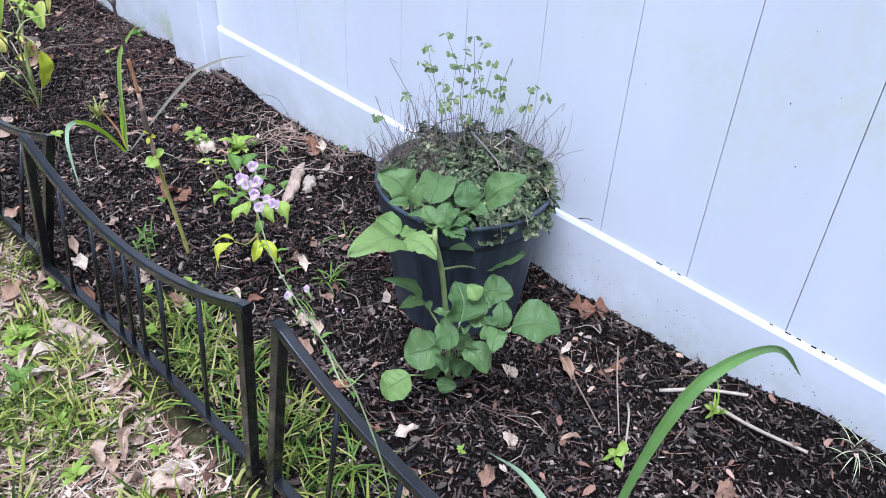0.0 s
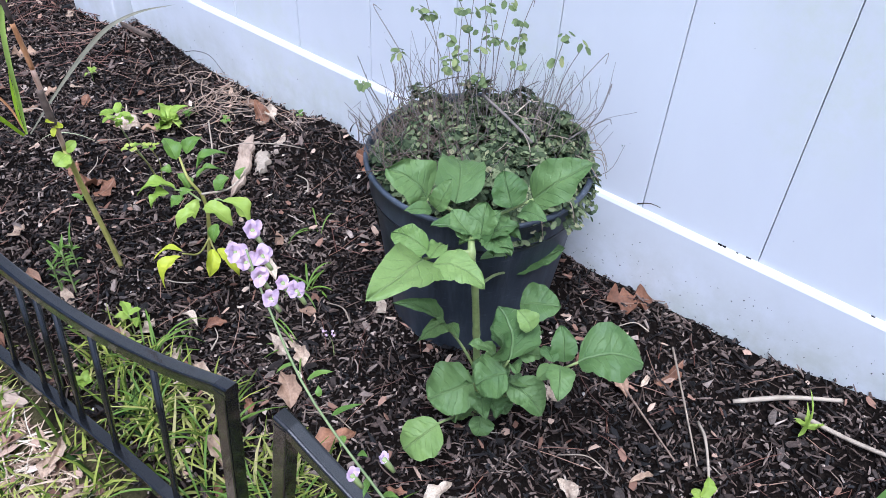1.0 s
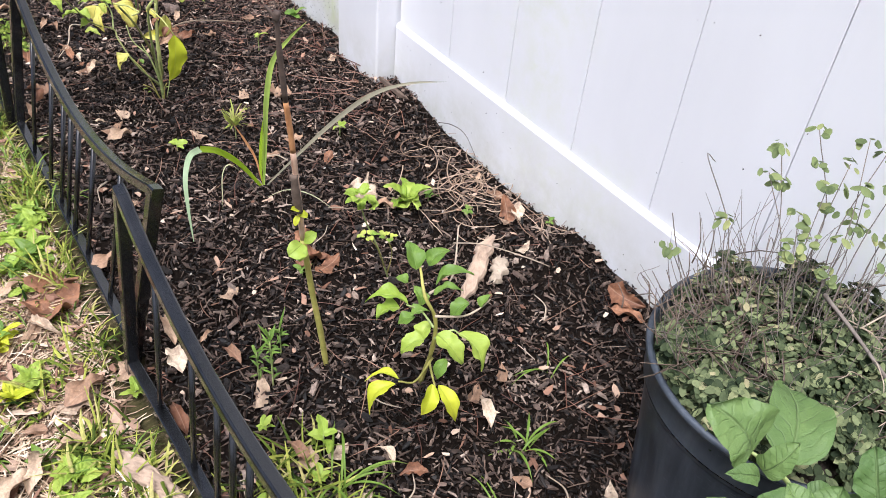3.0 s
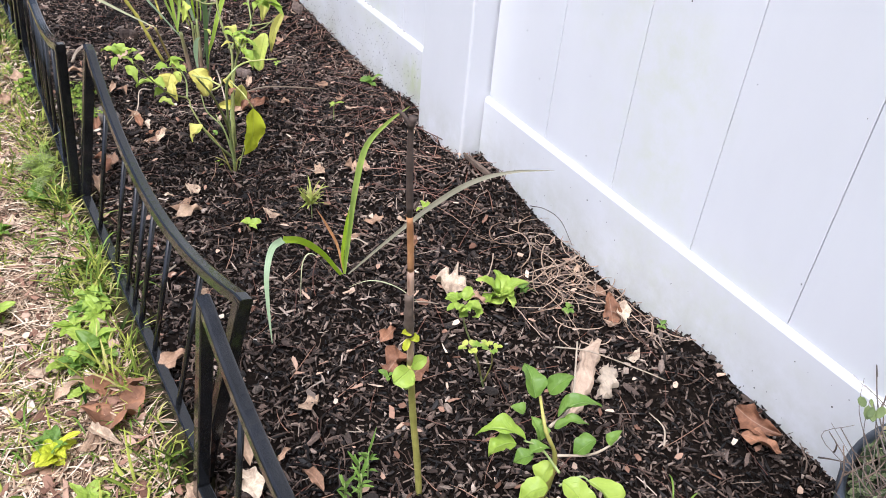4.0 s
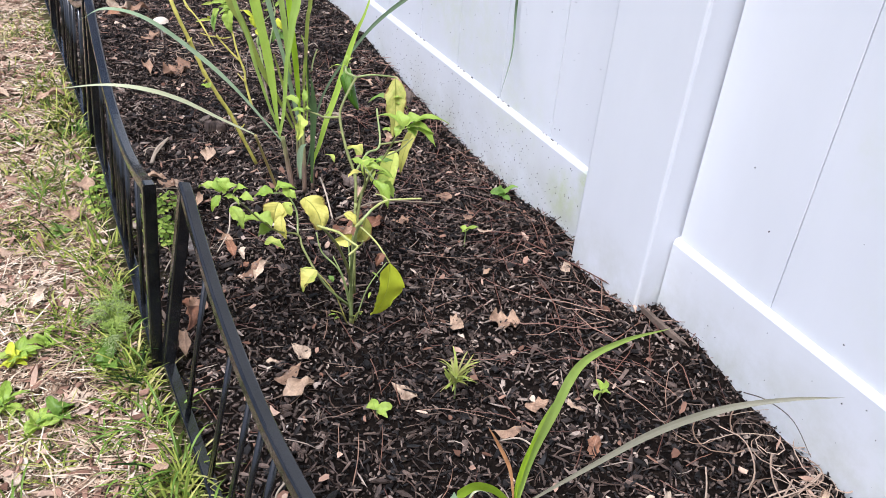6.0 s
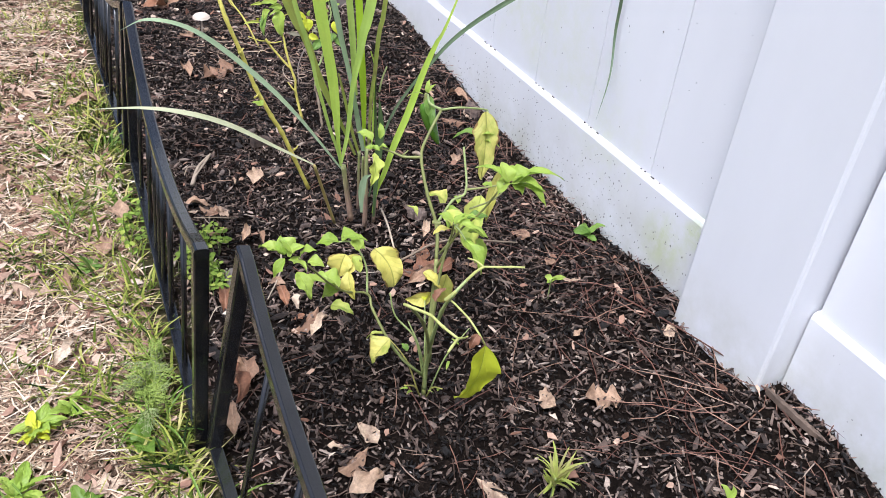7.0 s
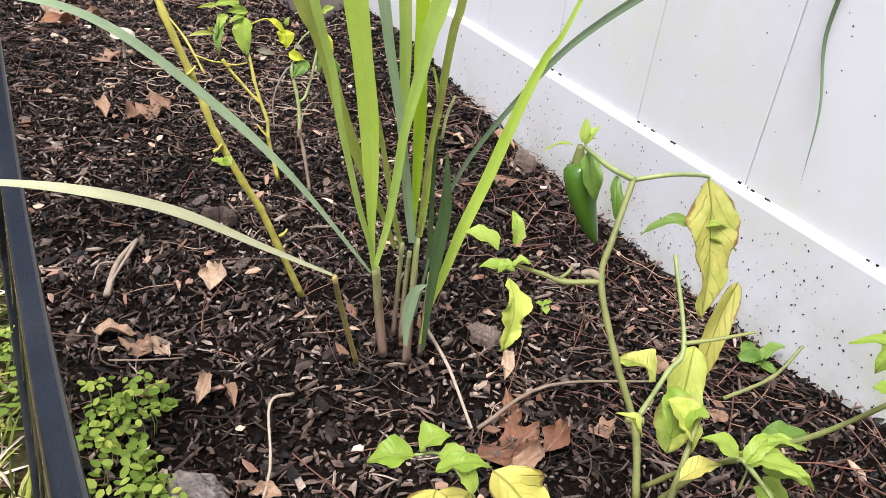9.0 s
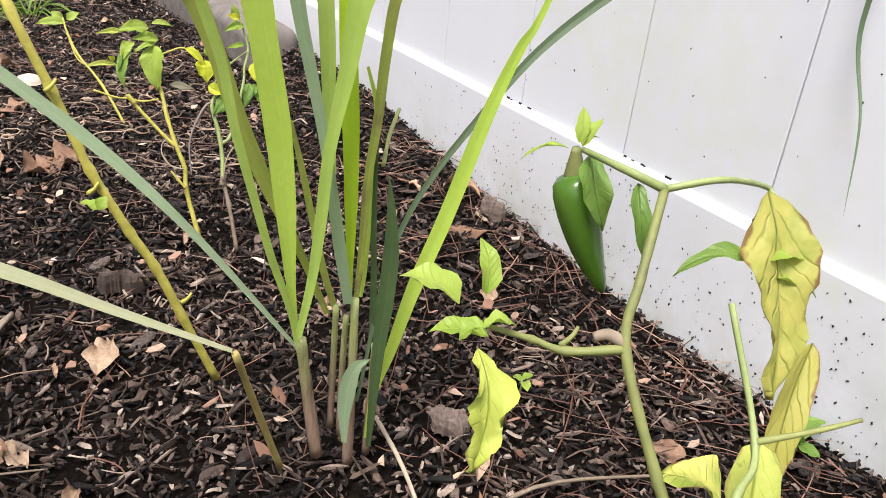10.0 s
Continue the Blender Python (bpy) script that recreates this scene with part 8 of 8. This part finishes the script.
tuft(-0.400, 3.480, 16, 0.120, "tuft of dark green grass far along the bed", seed=17, width=0.005)
tuft(-0.028, 0.335, 14, 0.060, "wispy tuft of grass at the foot of the fence", DRYBLADE, seed=18, width=0.0016)
for i in range(46):
    x, y = _r.uniform(-0.95, -0.61), _r.uniform(0.9, 3.0)
    tuft(x, y, _r.randint(7, 14), _r.uniform(0.035, 0.065), "small tuft of green grass in the thin lawn", seed=40 + i, width=0.002)

# broad-leaved weeds of the lawn
def lawn_weed(x, y, size, count, seed, mat=LIMELEAF):
    return sprout("lawn_weed", x, y, 0.012, count + 2, size * 0.72, mat, "flat broad-leaved green weed in the lawn", "weed", seed=seed, wide=0.55, flat=0.4)


for i, (x, y, s, c) in enumerate(((-0.715, 1.214, 0.040, 6), (-0.695, 1.250, 0.036, 6), (-0.688, 1.290, 0.036, 5), (-0.718, 1.133, 0.030, 5), (-0.600, 1.360, 0.024, 5), (-0.710, 1.099, 0.030, 5), (-0.664, 1.634, 0.038, 6), (-0.640, 1.660, 0.040, 6), (-0.675, 1.637, 0.036, 5),
                                  (-0.711, 1.529, 0.036, 6), (-0.732, 1.942, 0.034, 6), (-0.629, 2.070, 0.024, 5), (-0.641, 1.719, 0.030, 6), (-0.655, 1.700, 0.034, 6), (-0.745, 1.779, 0.036, 6), (-0.670, 2.312, 0.030, 5), (-0.743, 2.065, 0.036, 6), (-0.767, 1.990, 0.036, 5))):
    lawn_weed(x, y, s, c, 60 + i, LIMELEAF if i % 3 else GREENLEAF)
for i, (x, y, s, c) in enumerate(((-0.677, 1.287, 0.034, 7), (-0.690, 1.440, 0.030, 6), (-0.480, 1.150, 0.018, 5), (-0.530, 1.080, 0.020, 5), (-0.545, 1.150, 0.022, 5), (-0.500, 1.240, 0.018, 5), (-0.640, 0.960, 0.020, 5), (-0.730, 1.010, 0.026, 6), (-0.760, 1.180, 0.030, 6))):
    lawn_weed(x, y, s, c, 90 + i)
for i, (x, y) in enumerate(((-0.626, 1.734), (-0.637, 1.641), (-0.663, 1.585), (-0.713, 1.424), (-0.675, 1.285), (-0.705, 1.329), (-0.625, 1.703), (-0.710, 1.515), (-0.711, 2.076), (-0.709, 1.947), (-0.739, 1.772), (-0.746, 2.055), (-0.762, 1.993), (-0.649, 1.994))):
    lawn_weed(x, y, (0.034, 0.042, 0.028)[i % 3], 5 + i % 4, 200 + i, (LIMELEAF, TUFT, LIMELEAF, YELLOWISH)[i % 4])


def feathery(x, y, reach, high, count, seed):
    """Finely cut fronds, each with many thread-like leaflets."""
    r_ = random.Random(seed)
    z = lie(x, y)
    ob = plant("feathery_weed", (x, y, z), "feathery bright green weed beside the edging", "weed")
    for k in range(count):
        a, l = r_.uniform(0, 6.283), reach * r_.uniform(0.5, 1.0)
        d = Vector((math.cos(a), math.sin(a), 0))
        line = smooth_path([Vector((x, y, z - 0.003)), Vector((x, y, z)) + d * l * 0.4 + Vector((0, 0, high * r_.uniform(0.5, 1.0))), Vector((x, y, z)) + d * l + Vector((0, 0, high * r_.uniform(0.3, 0.9)))], 5)
        bm = tube(line, 0.0006, 0.0003, 4, 1, smooth=False)
        for i, c in enumerate(line[2:]):
            for s in (-1, 1):
                t = d * 0.6 + Vector((-d.y, d.x, 0)) * s + Vector((0, 0, r_.uniform(-0.2, 0.5)))
                e = c + t * 0.009 * (1.1 - 0.07 * i) * r_.uniform(0.6, 1.1)
                tube([c, e], 0.0006, 0.0003, 3, 1, bm)
                for u in (0.5, 0.8):
                    f = c.lerp(e, u)
                    tube([f, f + (d + Vector((r_.gauss(0, 0.4), r_.gauss(0, 0.4), r_.gauss(0, 0.4)))) * 0.004], 0.0005, 0.0003, 3, 1, bm)
        part("frond", bm, LIMELEAF if k % 3 else GREENSTEM, ob)


for i, (x, y) in enumerate(((-0.632, 2.060), (-0.640, 2.030), (-0.622, 2.090))):
    feathery(x, y, 0.034, 0.036, 10, 120 + i)


def clover(cx, cy, rx, ry, n, label, seed):
    """A patch of three-leaved clover."""
    r_ = random.Random(seed)
    ob = plant("clover_patch", (cx, cy, lie(cx, cy)), label, "clover")
    cs, ns = [], []
    bm = bmesh.new()
    for i in range(n):
        a, q = r_.uniform(0, 6.283), math.sqrt(r_.random())
        x, y = cx + rx * q * math.cos(a), cy + ry * q * math.sin(a)
        z = lie(x, y) + r_.uniform(0.008, 0.026)
        tube([(x, y, lie(x, y) - 0.002), (x + 0.002, y, (z + lie(x, y)) / 2), (x, y, z)], 0.0005, 0.0004, 3, 2, bm)
        h = r_.uniform(0, 6.283)
        for k in range(3):
            b = h + k * 2.094
            cs.append((x + 0.0042 * math.cos(b), y + 0.0042 * math.sin(b), z + 0.001))
            ns.append((0.25 * math.cos(b) + r_.gauss(0, 0.35), 0.25 * math.sin(b) + r_.gauss(0, 0.35), 1.0))
    tagged(part("stalk_mat", bm, GREENSTEM, ob), kind="stuff")
    leaflets("leafage", np.array(cs), np.array(ns), (0.0030, 0.0046), CLOVER, ob, 1.05)
    return ob


clover(-0.537, 2.298, 0.037, 0.031, 33, "dense patch of yellow-green clover beside the edging", 1)
clover(-0.547, 2.245, 0.028, 0.062, 28, "sparse patch of clover under the edging", 4)
clover(-0.530, 2.225, 0.022, 0.03, 20, "small patch of clover beside the bark chunk", 2)
clover(-0.612, 2.420, 0.022, 0.12, 26, "patch of clover at the lawn's edge", 3)


# tiny white-flowered weed
tiny = plant("tiny_flower", (-0.330, 0.975, 0), "tiny weed with white flowers in the mulch", "wildflower")
part("stem", tube([(-0.330, 0.975, 0.0), (-0.328, 0.978, 0.018), (-0.332, 0.980, 0.036)], 0.0006, 0.0004, 5, 3), GREENSTEM, tiny)
for k in range(7):
    c = Vector((-0.332 + 0.006 * math.cos(k * 1.9), 0.980 + 0.006 * math.sin(k * 1.9), 0.034 + 0.003 * (k % 3)))
    leaf(tiny, c, c + Vector((0.003 * math.cos(k), 0.003 * math.sin(k), 0.002)), 0.003, PETAL, name="petal", outline=ROUND)

# mushroom
mush = plant("mushroom", (-0.390, 3.02, lie(-0.39, 3.02)), "small pale mushroom standing in the mulch", "mushroom")
part("stalk", tube([(-0.390, 3.02, 0.0), (-0.391, 3.02, 0.02), (-0.390, 3.02, 0.045)], 0.0020, 0.0016, 7, 3), CAP, mush)
bm, rings = lathe([(0.017, 0.0), (0.0165, 0.003), (0.012, 0.007), (0.006, 0.0095), (0.001, 0.010)], (-0.390, 3.02, 0.044), 20)
bm.faces.new(rings[0]), bm.faces.new(rings[-1])
part("cap", bm, CAP, mush)


# ---- young peppers beyond the lemongrass ----
def stems(ob, rows, mat=OLIVESTEM):
    for pts, r0, r1 in rows:
        part("stem", tube(pts, r0, r1, 6, 5, knots=0.18), mat, ob)


young = plant("young_pepper_plant", (-0.308, 2.606, 0), "young pepper plant with yellow stems and lime leaves", "pepper plant")
stems(young, (([(-0.308, 2.606, 0.008), (-0.313, 2.622, 0.050), (-0.311, 2.631, 0.069), (-0.315, 2.639, 0.087), (-0.319, 2.650, 0.112), (-0.320, 2.659, 0.131), (-0.323, 2.668, 0.150), (-0.321, 2.675, 0.168)], 0.0022, 0.0014),
              ([(-0.315, 2.639, 0.087), (-0.324, 2.644, 0.097), (-0.337, 2.652, 0.114), (-0.348, 2.658, 0.129)], 0.0018, 0.0016),
              ([(-0.324, 2.657, 0.128), (-0.338, 2.657, 0.127), (-0.348, 2.658, 0.130), (-0.360, 2.659, 0.132), (-0.377, 2.662, 0.139)], 0.0009, 0.0010),
              ([(-0.315, 2.615, 0.056), (-0.321, 2.619, 0.064), (-0.326, 2.622, 0.072)], 0.0015, 0.0008),
              ([(-0.321, 2.672, 0.162), (-0.307, 2.675, 0.166), (-0.293, 2.676, 0.168), (-0.280, 2.668, 0.157)], 0.0010, 0.0007)), YOUNGSTEM)
part("tendril", tube([(-0.314, 2.622, 0.072), (-0.325, 2.624, 0.076), (-0.331, 2.629, 0.086), (-0.329, 2.633, 0.095), (-0.324, 2.634, 0.098)], 0.0008, 0.0005, 5, 5), TWIG, young, "dry curled tendril")
part("node", tube([(-0.345, 2.656, 0.126), (-0.348, 2.657, 0.130), (-0.350, 2.658, 0.134)], 0.0026, 0.0020, 7, 3), YOUNGSTEM, young)
for a, b, w, m in (
    ((-0.322, 2.684, 0.186), (-0.350, 2.678, 0.187), 0.012, LIMELEAF),
    ((-0.344, 2.683, 0.184), (-0.368, 2.677, 0.185), 0.005, SICKLEAF),
    ((-0.319, 2.685, 0.189), (-0.302, 2.678, 0.188), 0.005, LIMELEAF),
    ((-0.315, 2.679, 0.176), (-0.338, 2.675, 0.179), 0.009, LIMELEAF),
    ((-0.337, 2.679, 0.175), (-0.351, 2.667, 0.162), 0.010, LIMELEAF),
    ((-0.340, 2.676, 0.169), (-0.354, 2.657, 0.141), 0.010, GREENLEAF),
    ((-0.349, 2.675, 0.167), (-0.356, 2.663, 0.154), 0.005, GREENLEAF),
    ((-0.321, 2.677, 0.172), (-0.326, 2.656, 0.137), 0.021, LIMELEAF),
    ((-0.317, 2.678, 0.174), (-0.340, 2.670, 0.169), 0.006, LIMELEAF),
    ((-0.354, 2.671, 0.157), (-0.382, 2.666, 0.159), 0.005, SICKLEAF),
    ((-0.356, 2.672, 0.161), (-0.361, 2.669, 0.166), 0.005, YELLOWISH),
    ((-0.293, 2.676, 0.168), (-0.279, 2.663, 0.153), 0.007, YELLOWISH),
    ((-0.277, 2.671, 0.157), (-0.279, 2.657, 0.141), 0.018, YELLOWISH),
    ((-0.312, 2.663, 0.139), (-0.291, 2.655, 0.136), 0.007, GREYDRY),
    ((-0.274, 2.672, 0.161), (-0.271, 2.671, 0.171), 0.006, LIMELEAF),):
    leaf(young, a, b, w, m, outline=LANCE, up=(-0.4, -0.7, 0.5), fold=0.4, wave=0.10, crumple=0.2, hook=0.12)
young = plant("young_pepper_plant", (-0.283, 2.576, 0), "young pepper plant with dark stem and yellow-green leaves", "pepper plant")
stems(young, (([(-0.283, 2.574, 0.005), (-0.284, 2.591, 0.046), (-0.286, 2.600, 0.066)], 0.0019, 0.0019),), TWIG)
stems(young, (([(-0.286, 2.600, 0.066), (-0.283, 2.608, 0.085), (-0.283, 2.618, 0.108), (-0.285, 2.627, 0.127), (-0.279, 2.632, 0.138)], 0.0021, 0.0015),
              ([(-0.281, 2.613, 0.096), (-0.271, 2.617, 0.104), (-0.253, 2.634, 0.143), (-0.249, 2.641, 0.157), (-0.243, 2.647, 0.171), (-0.244, 2.653, 0.185), (-0.246, 2.659, 0.198)], 0.0016, 0.0008),
              ([(-0.285, 2.633, 0.140), (-0.266, 2.641, 0.158), (-0.243, 2.647, 0.171)], 0.0009, 0.0007)), GREENSTEM)
part("dry_branch", tube([(-0.280, 2.629, 0.130), (-0.289, 2.628, 0.129), (-0.300, 2.623, 0.117), (-0.310, 2.615, 0.099), (-0.313, 2.603, 0.073)], 0.0013, 0.0007, 6, 5, knots=0.2), WIRY, young, "withered grey branch hanging down")
part("tendril", tube([(-0.287, 2.596, 0.068), (-0.282, 2.602, 0.082), (-0.275, 2.606, 0.092), (-0.268, 2.608, 0.096)], 0.0009, 0.0005, 5, 5), TWIG, young, "dry curled tendril")
part("node", tube([(-0.287, 2.598, 0.062), (-0.286, 2.599, 0.066), (-0.285, 2.600, 0.070)], 0.0030, 0.0026, 7, 3), TWIG, young)
for a, b, w, m in (
    ((-0.285, 2.635, 0.144), (-0.271, 2.626, 0.139), 0.011, YELLOWISH),
    ((-0.266, 2.631, 0.135), (-0.286, 2.619, 0.123), 0.014, GREENLEAF),
    ((-0.241, 2.642, 0.160), (-0.236, 2.628, 0.143), 0.010, YELLOWISH),
    ((-0.246, 2.649, 0.176), (-0.264, 2.643, 0.176), 0.005, LIMELEAF),
    ((-0.241, 2.651, 0.179), (-0.228, 2.648, 0.187), 0.007, LIMELEAF),
    ((-0.243, 2.656, 0.191), (-0.264, 2.649, 0.189), 0.008, LIMELEAF),
    ((-0.248, 2.660, 0.199), (-0.252, 2.659, 0.210), 0.008, LIMELEAF),
    ((-0.246, 2.659, 0.198), (-0.258, 2.655, 0.202), 0.007, YELLOWISH),
    ((-0.247, 2.635, 0.144), (-0.259, 2.620, 0.125), 0.009, GREENLEAF),
    ((-0.243, 2.632, 0.138), (-0.230, 2.619, 0.121), 0.009, GREENLEAF),
    ((-0.240, 2.634, 0.142), (-0.252, 2.624, 0.133), 0.008, GREENLEAF),
    ((-0.278, 2.638, 0.150), (-0.270, 2.631, 0.148), 0.005, GREYDRY),):
    leaf(young, a, b, w, m, outline=LANCE, up=(-0.4, -0.7, 0.5), fold=0.4, wave=0.10, crumple=0.2, hook=0.12)
young = plant("young_pepper_plant", (-0.297, 2.935, 0), "spindly yellowing pepper stem with few leaves", "pepper plant")
stems(young, (([(-0.295, 2.930, -0.002), (-0.314, 2.973, 0.049), (-0.332, 3.003, 0.078), (-0.339, 3.022, 0.101), (-0.341, 3.035, 0.119)], 0.0018, 0.0011), ([(-0.339, 3.022, 0.101), (-0.335, 3.005, 0.077), (-0.328, 2.995, 0.069)], 0.0011, 0.0008)), YOUNGSTEM)
for a, b, w in (((-0.339, 3.030, 0.113), (-0.371, 3.048, 0.109), 0.010), ((-0.337, 3.031, 0.117), (-0.322, 3.027, 0.126), 0.011), ((-0.340, 3.034, 0.118), (-0.352, 3.043, 0.125), 0.010)):
    leaf(young, a, b, w, LIMELEAF, outline=LANCE, up=(-0.4, -0.7, 0.5))


# grey block at the foot of the fence
def stone(lo, hi, label):
    bm = box(bmesh.new(), lo, hi, 0.02, 4)
    bmesh.ops.subdivide_edges(bm, edges=bm.edges, cuts=1, use_grid_fill=True)
    for v in bm.verts:
        v.co += Vector(noise.noise_vector(v.co * 14)) * 0.005
    return tagged(part("stone_block", bm, STONE), label, "stone")


stone((-0.088, 3.07, -0.02), (-0.008, 3.60, 0.085), "long grey stone block lying against the fence")


# ---- dirt on the fence ----
def specks(name, n, y0, y1, z0, z1, x, size, label, power=2.0):
    """Splashed specks of soil stuck on the vinyl."""
    y, z = rng.uniform(y0, y1, n), z0 + (z1 - z0) * rng.uniform(0, 1, n) ** power
    V = np.zeros((n, 5, 3))
    r = rng.uniform(*size, n)
    for k in range(4):
        a = k * np.pi / 2 + rng.uniform(-0.5, 0.5, n)
        q = r * rng.uniform(0.5, 1.2, n)
        V[:, k] = np.column_stack((np.full(n, x), y + q * np.cos(a), z + q * 1.2 * np.sin(a)))
    V[:, 4] = np.column_stack((np.full(n, x) - r * 0.5, y, z))
    F = np.array([(0, 4, 1), (1, 4, 2), (2, 4, 3), (3, 4, 0)])
    faces = (F[None] + 5 * np.arange(n)[:, None, None]).reshape(-1, 3)
    return tagged(new(name, mesh_of(name, V.reshape(-1, 3).tolist(), faces.tolist(), SPECK)), label, "dirt", kind="stuff")


specks("rail_specks", 850, 1.96, 2.75, 0.0, 0.118, -0.0006, (0.0004, 0.0014), "dark soil specks splashed on the white rail", 2.2)
specks("rail_specks", 260, 0.25, 0.85, 0.0, 0.085, -0.0006, (0.0004, 0.0012), "dark soil specks splashed on the white rail", 2.0)
specks("rail_specks", 90, 0.85, 1.83, 0.0, 0.11, -0.0006, (0.0004, 0.0012), "dark soil specks splashed on the white rail", 1.5)
specks("board_specks", 120, 1.99, 2.9, 0.14, 0.42, 0.0058, (0.0005, 0.0012), "dark specks on the white boards", 1.0)
specks("board_specks", 40, 0.3, 1.8, 0.14, 0.55, 0.0058, (0.0005, 0.0013), "dark specks on the white boards", 1.0)
bm = bmesh.new()
for c in (0.42, 0.47, 0.66, 0.98, 2.10, 2.24, 2.36, 2.55):   # dirt caught in short runs where boards meet the rail
    for i in range(5):
        y = c + _r.gauss(0, 0.018)
        box(bm, (0.0050, y, RAIL_TOP + 0.0004), (0.0064, y + _r.uniform(0.001, 0.007), RAIL_TOP + _r.uniform(0.0012, 0.0024)))
tagged(part("joint_dirt", bm, SPECK, smooth=False), "dark dirt caught along the top of the rail", "dirt", kind="stuff")
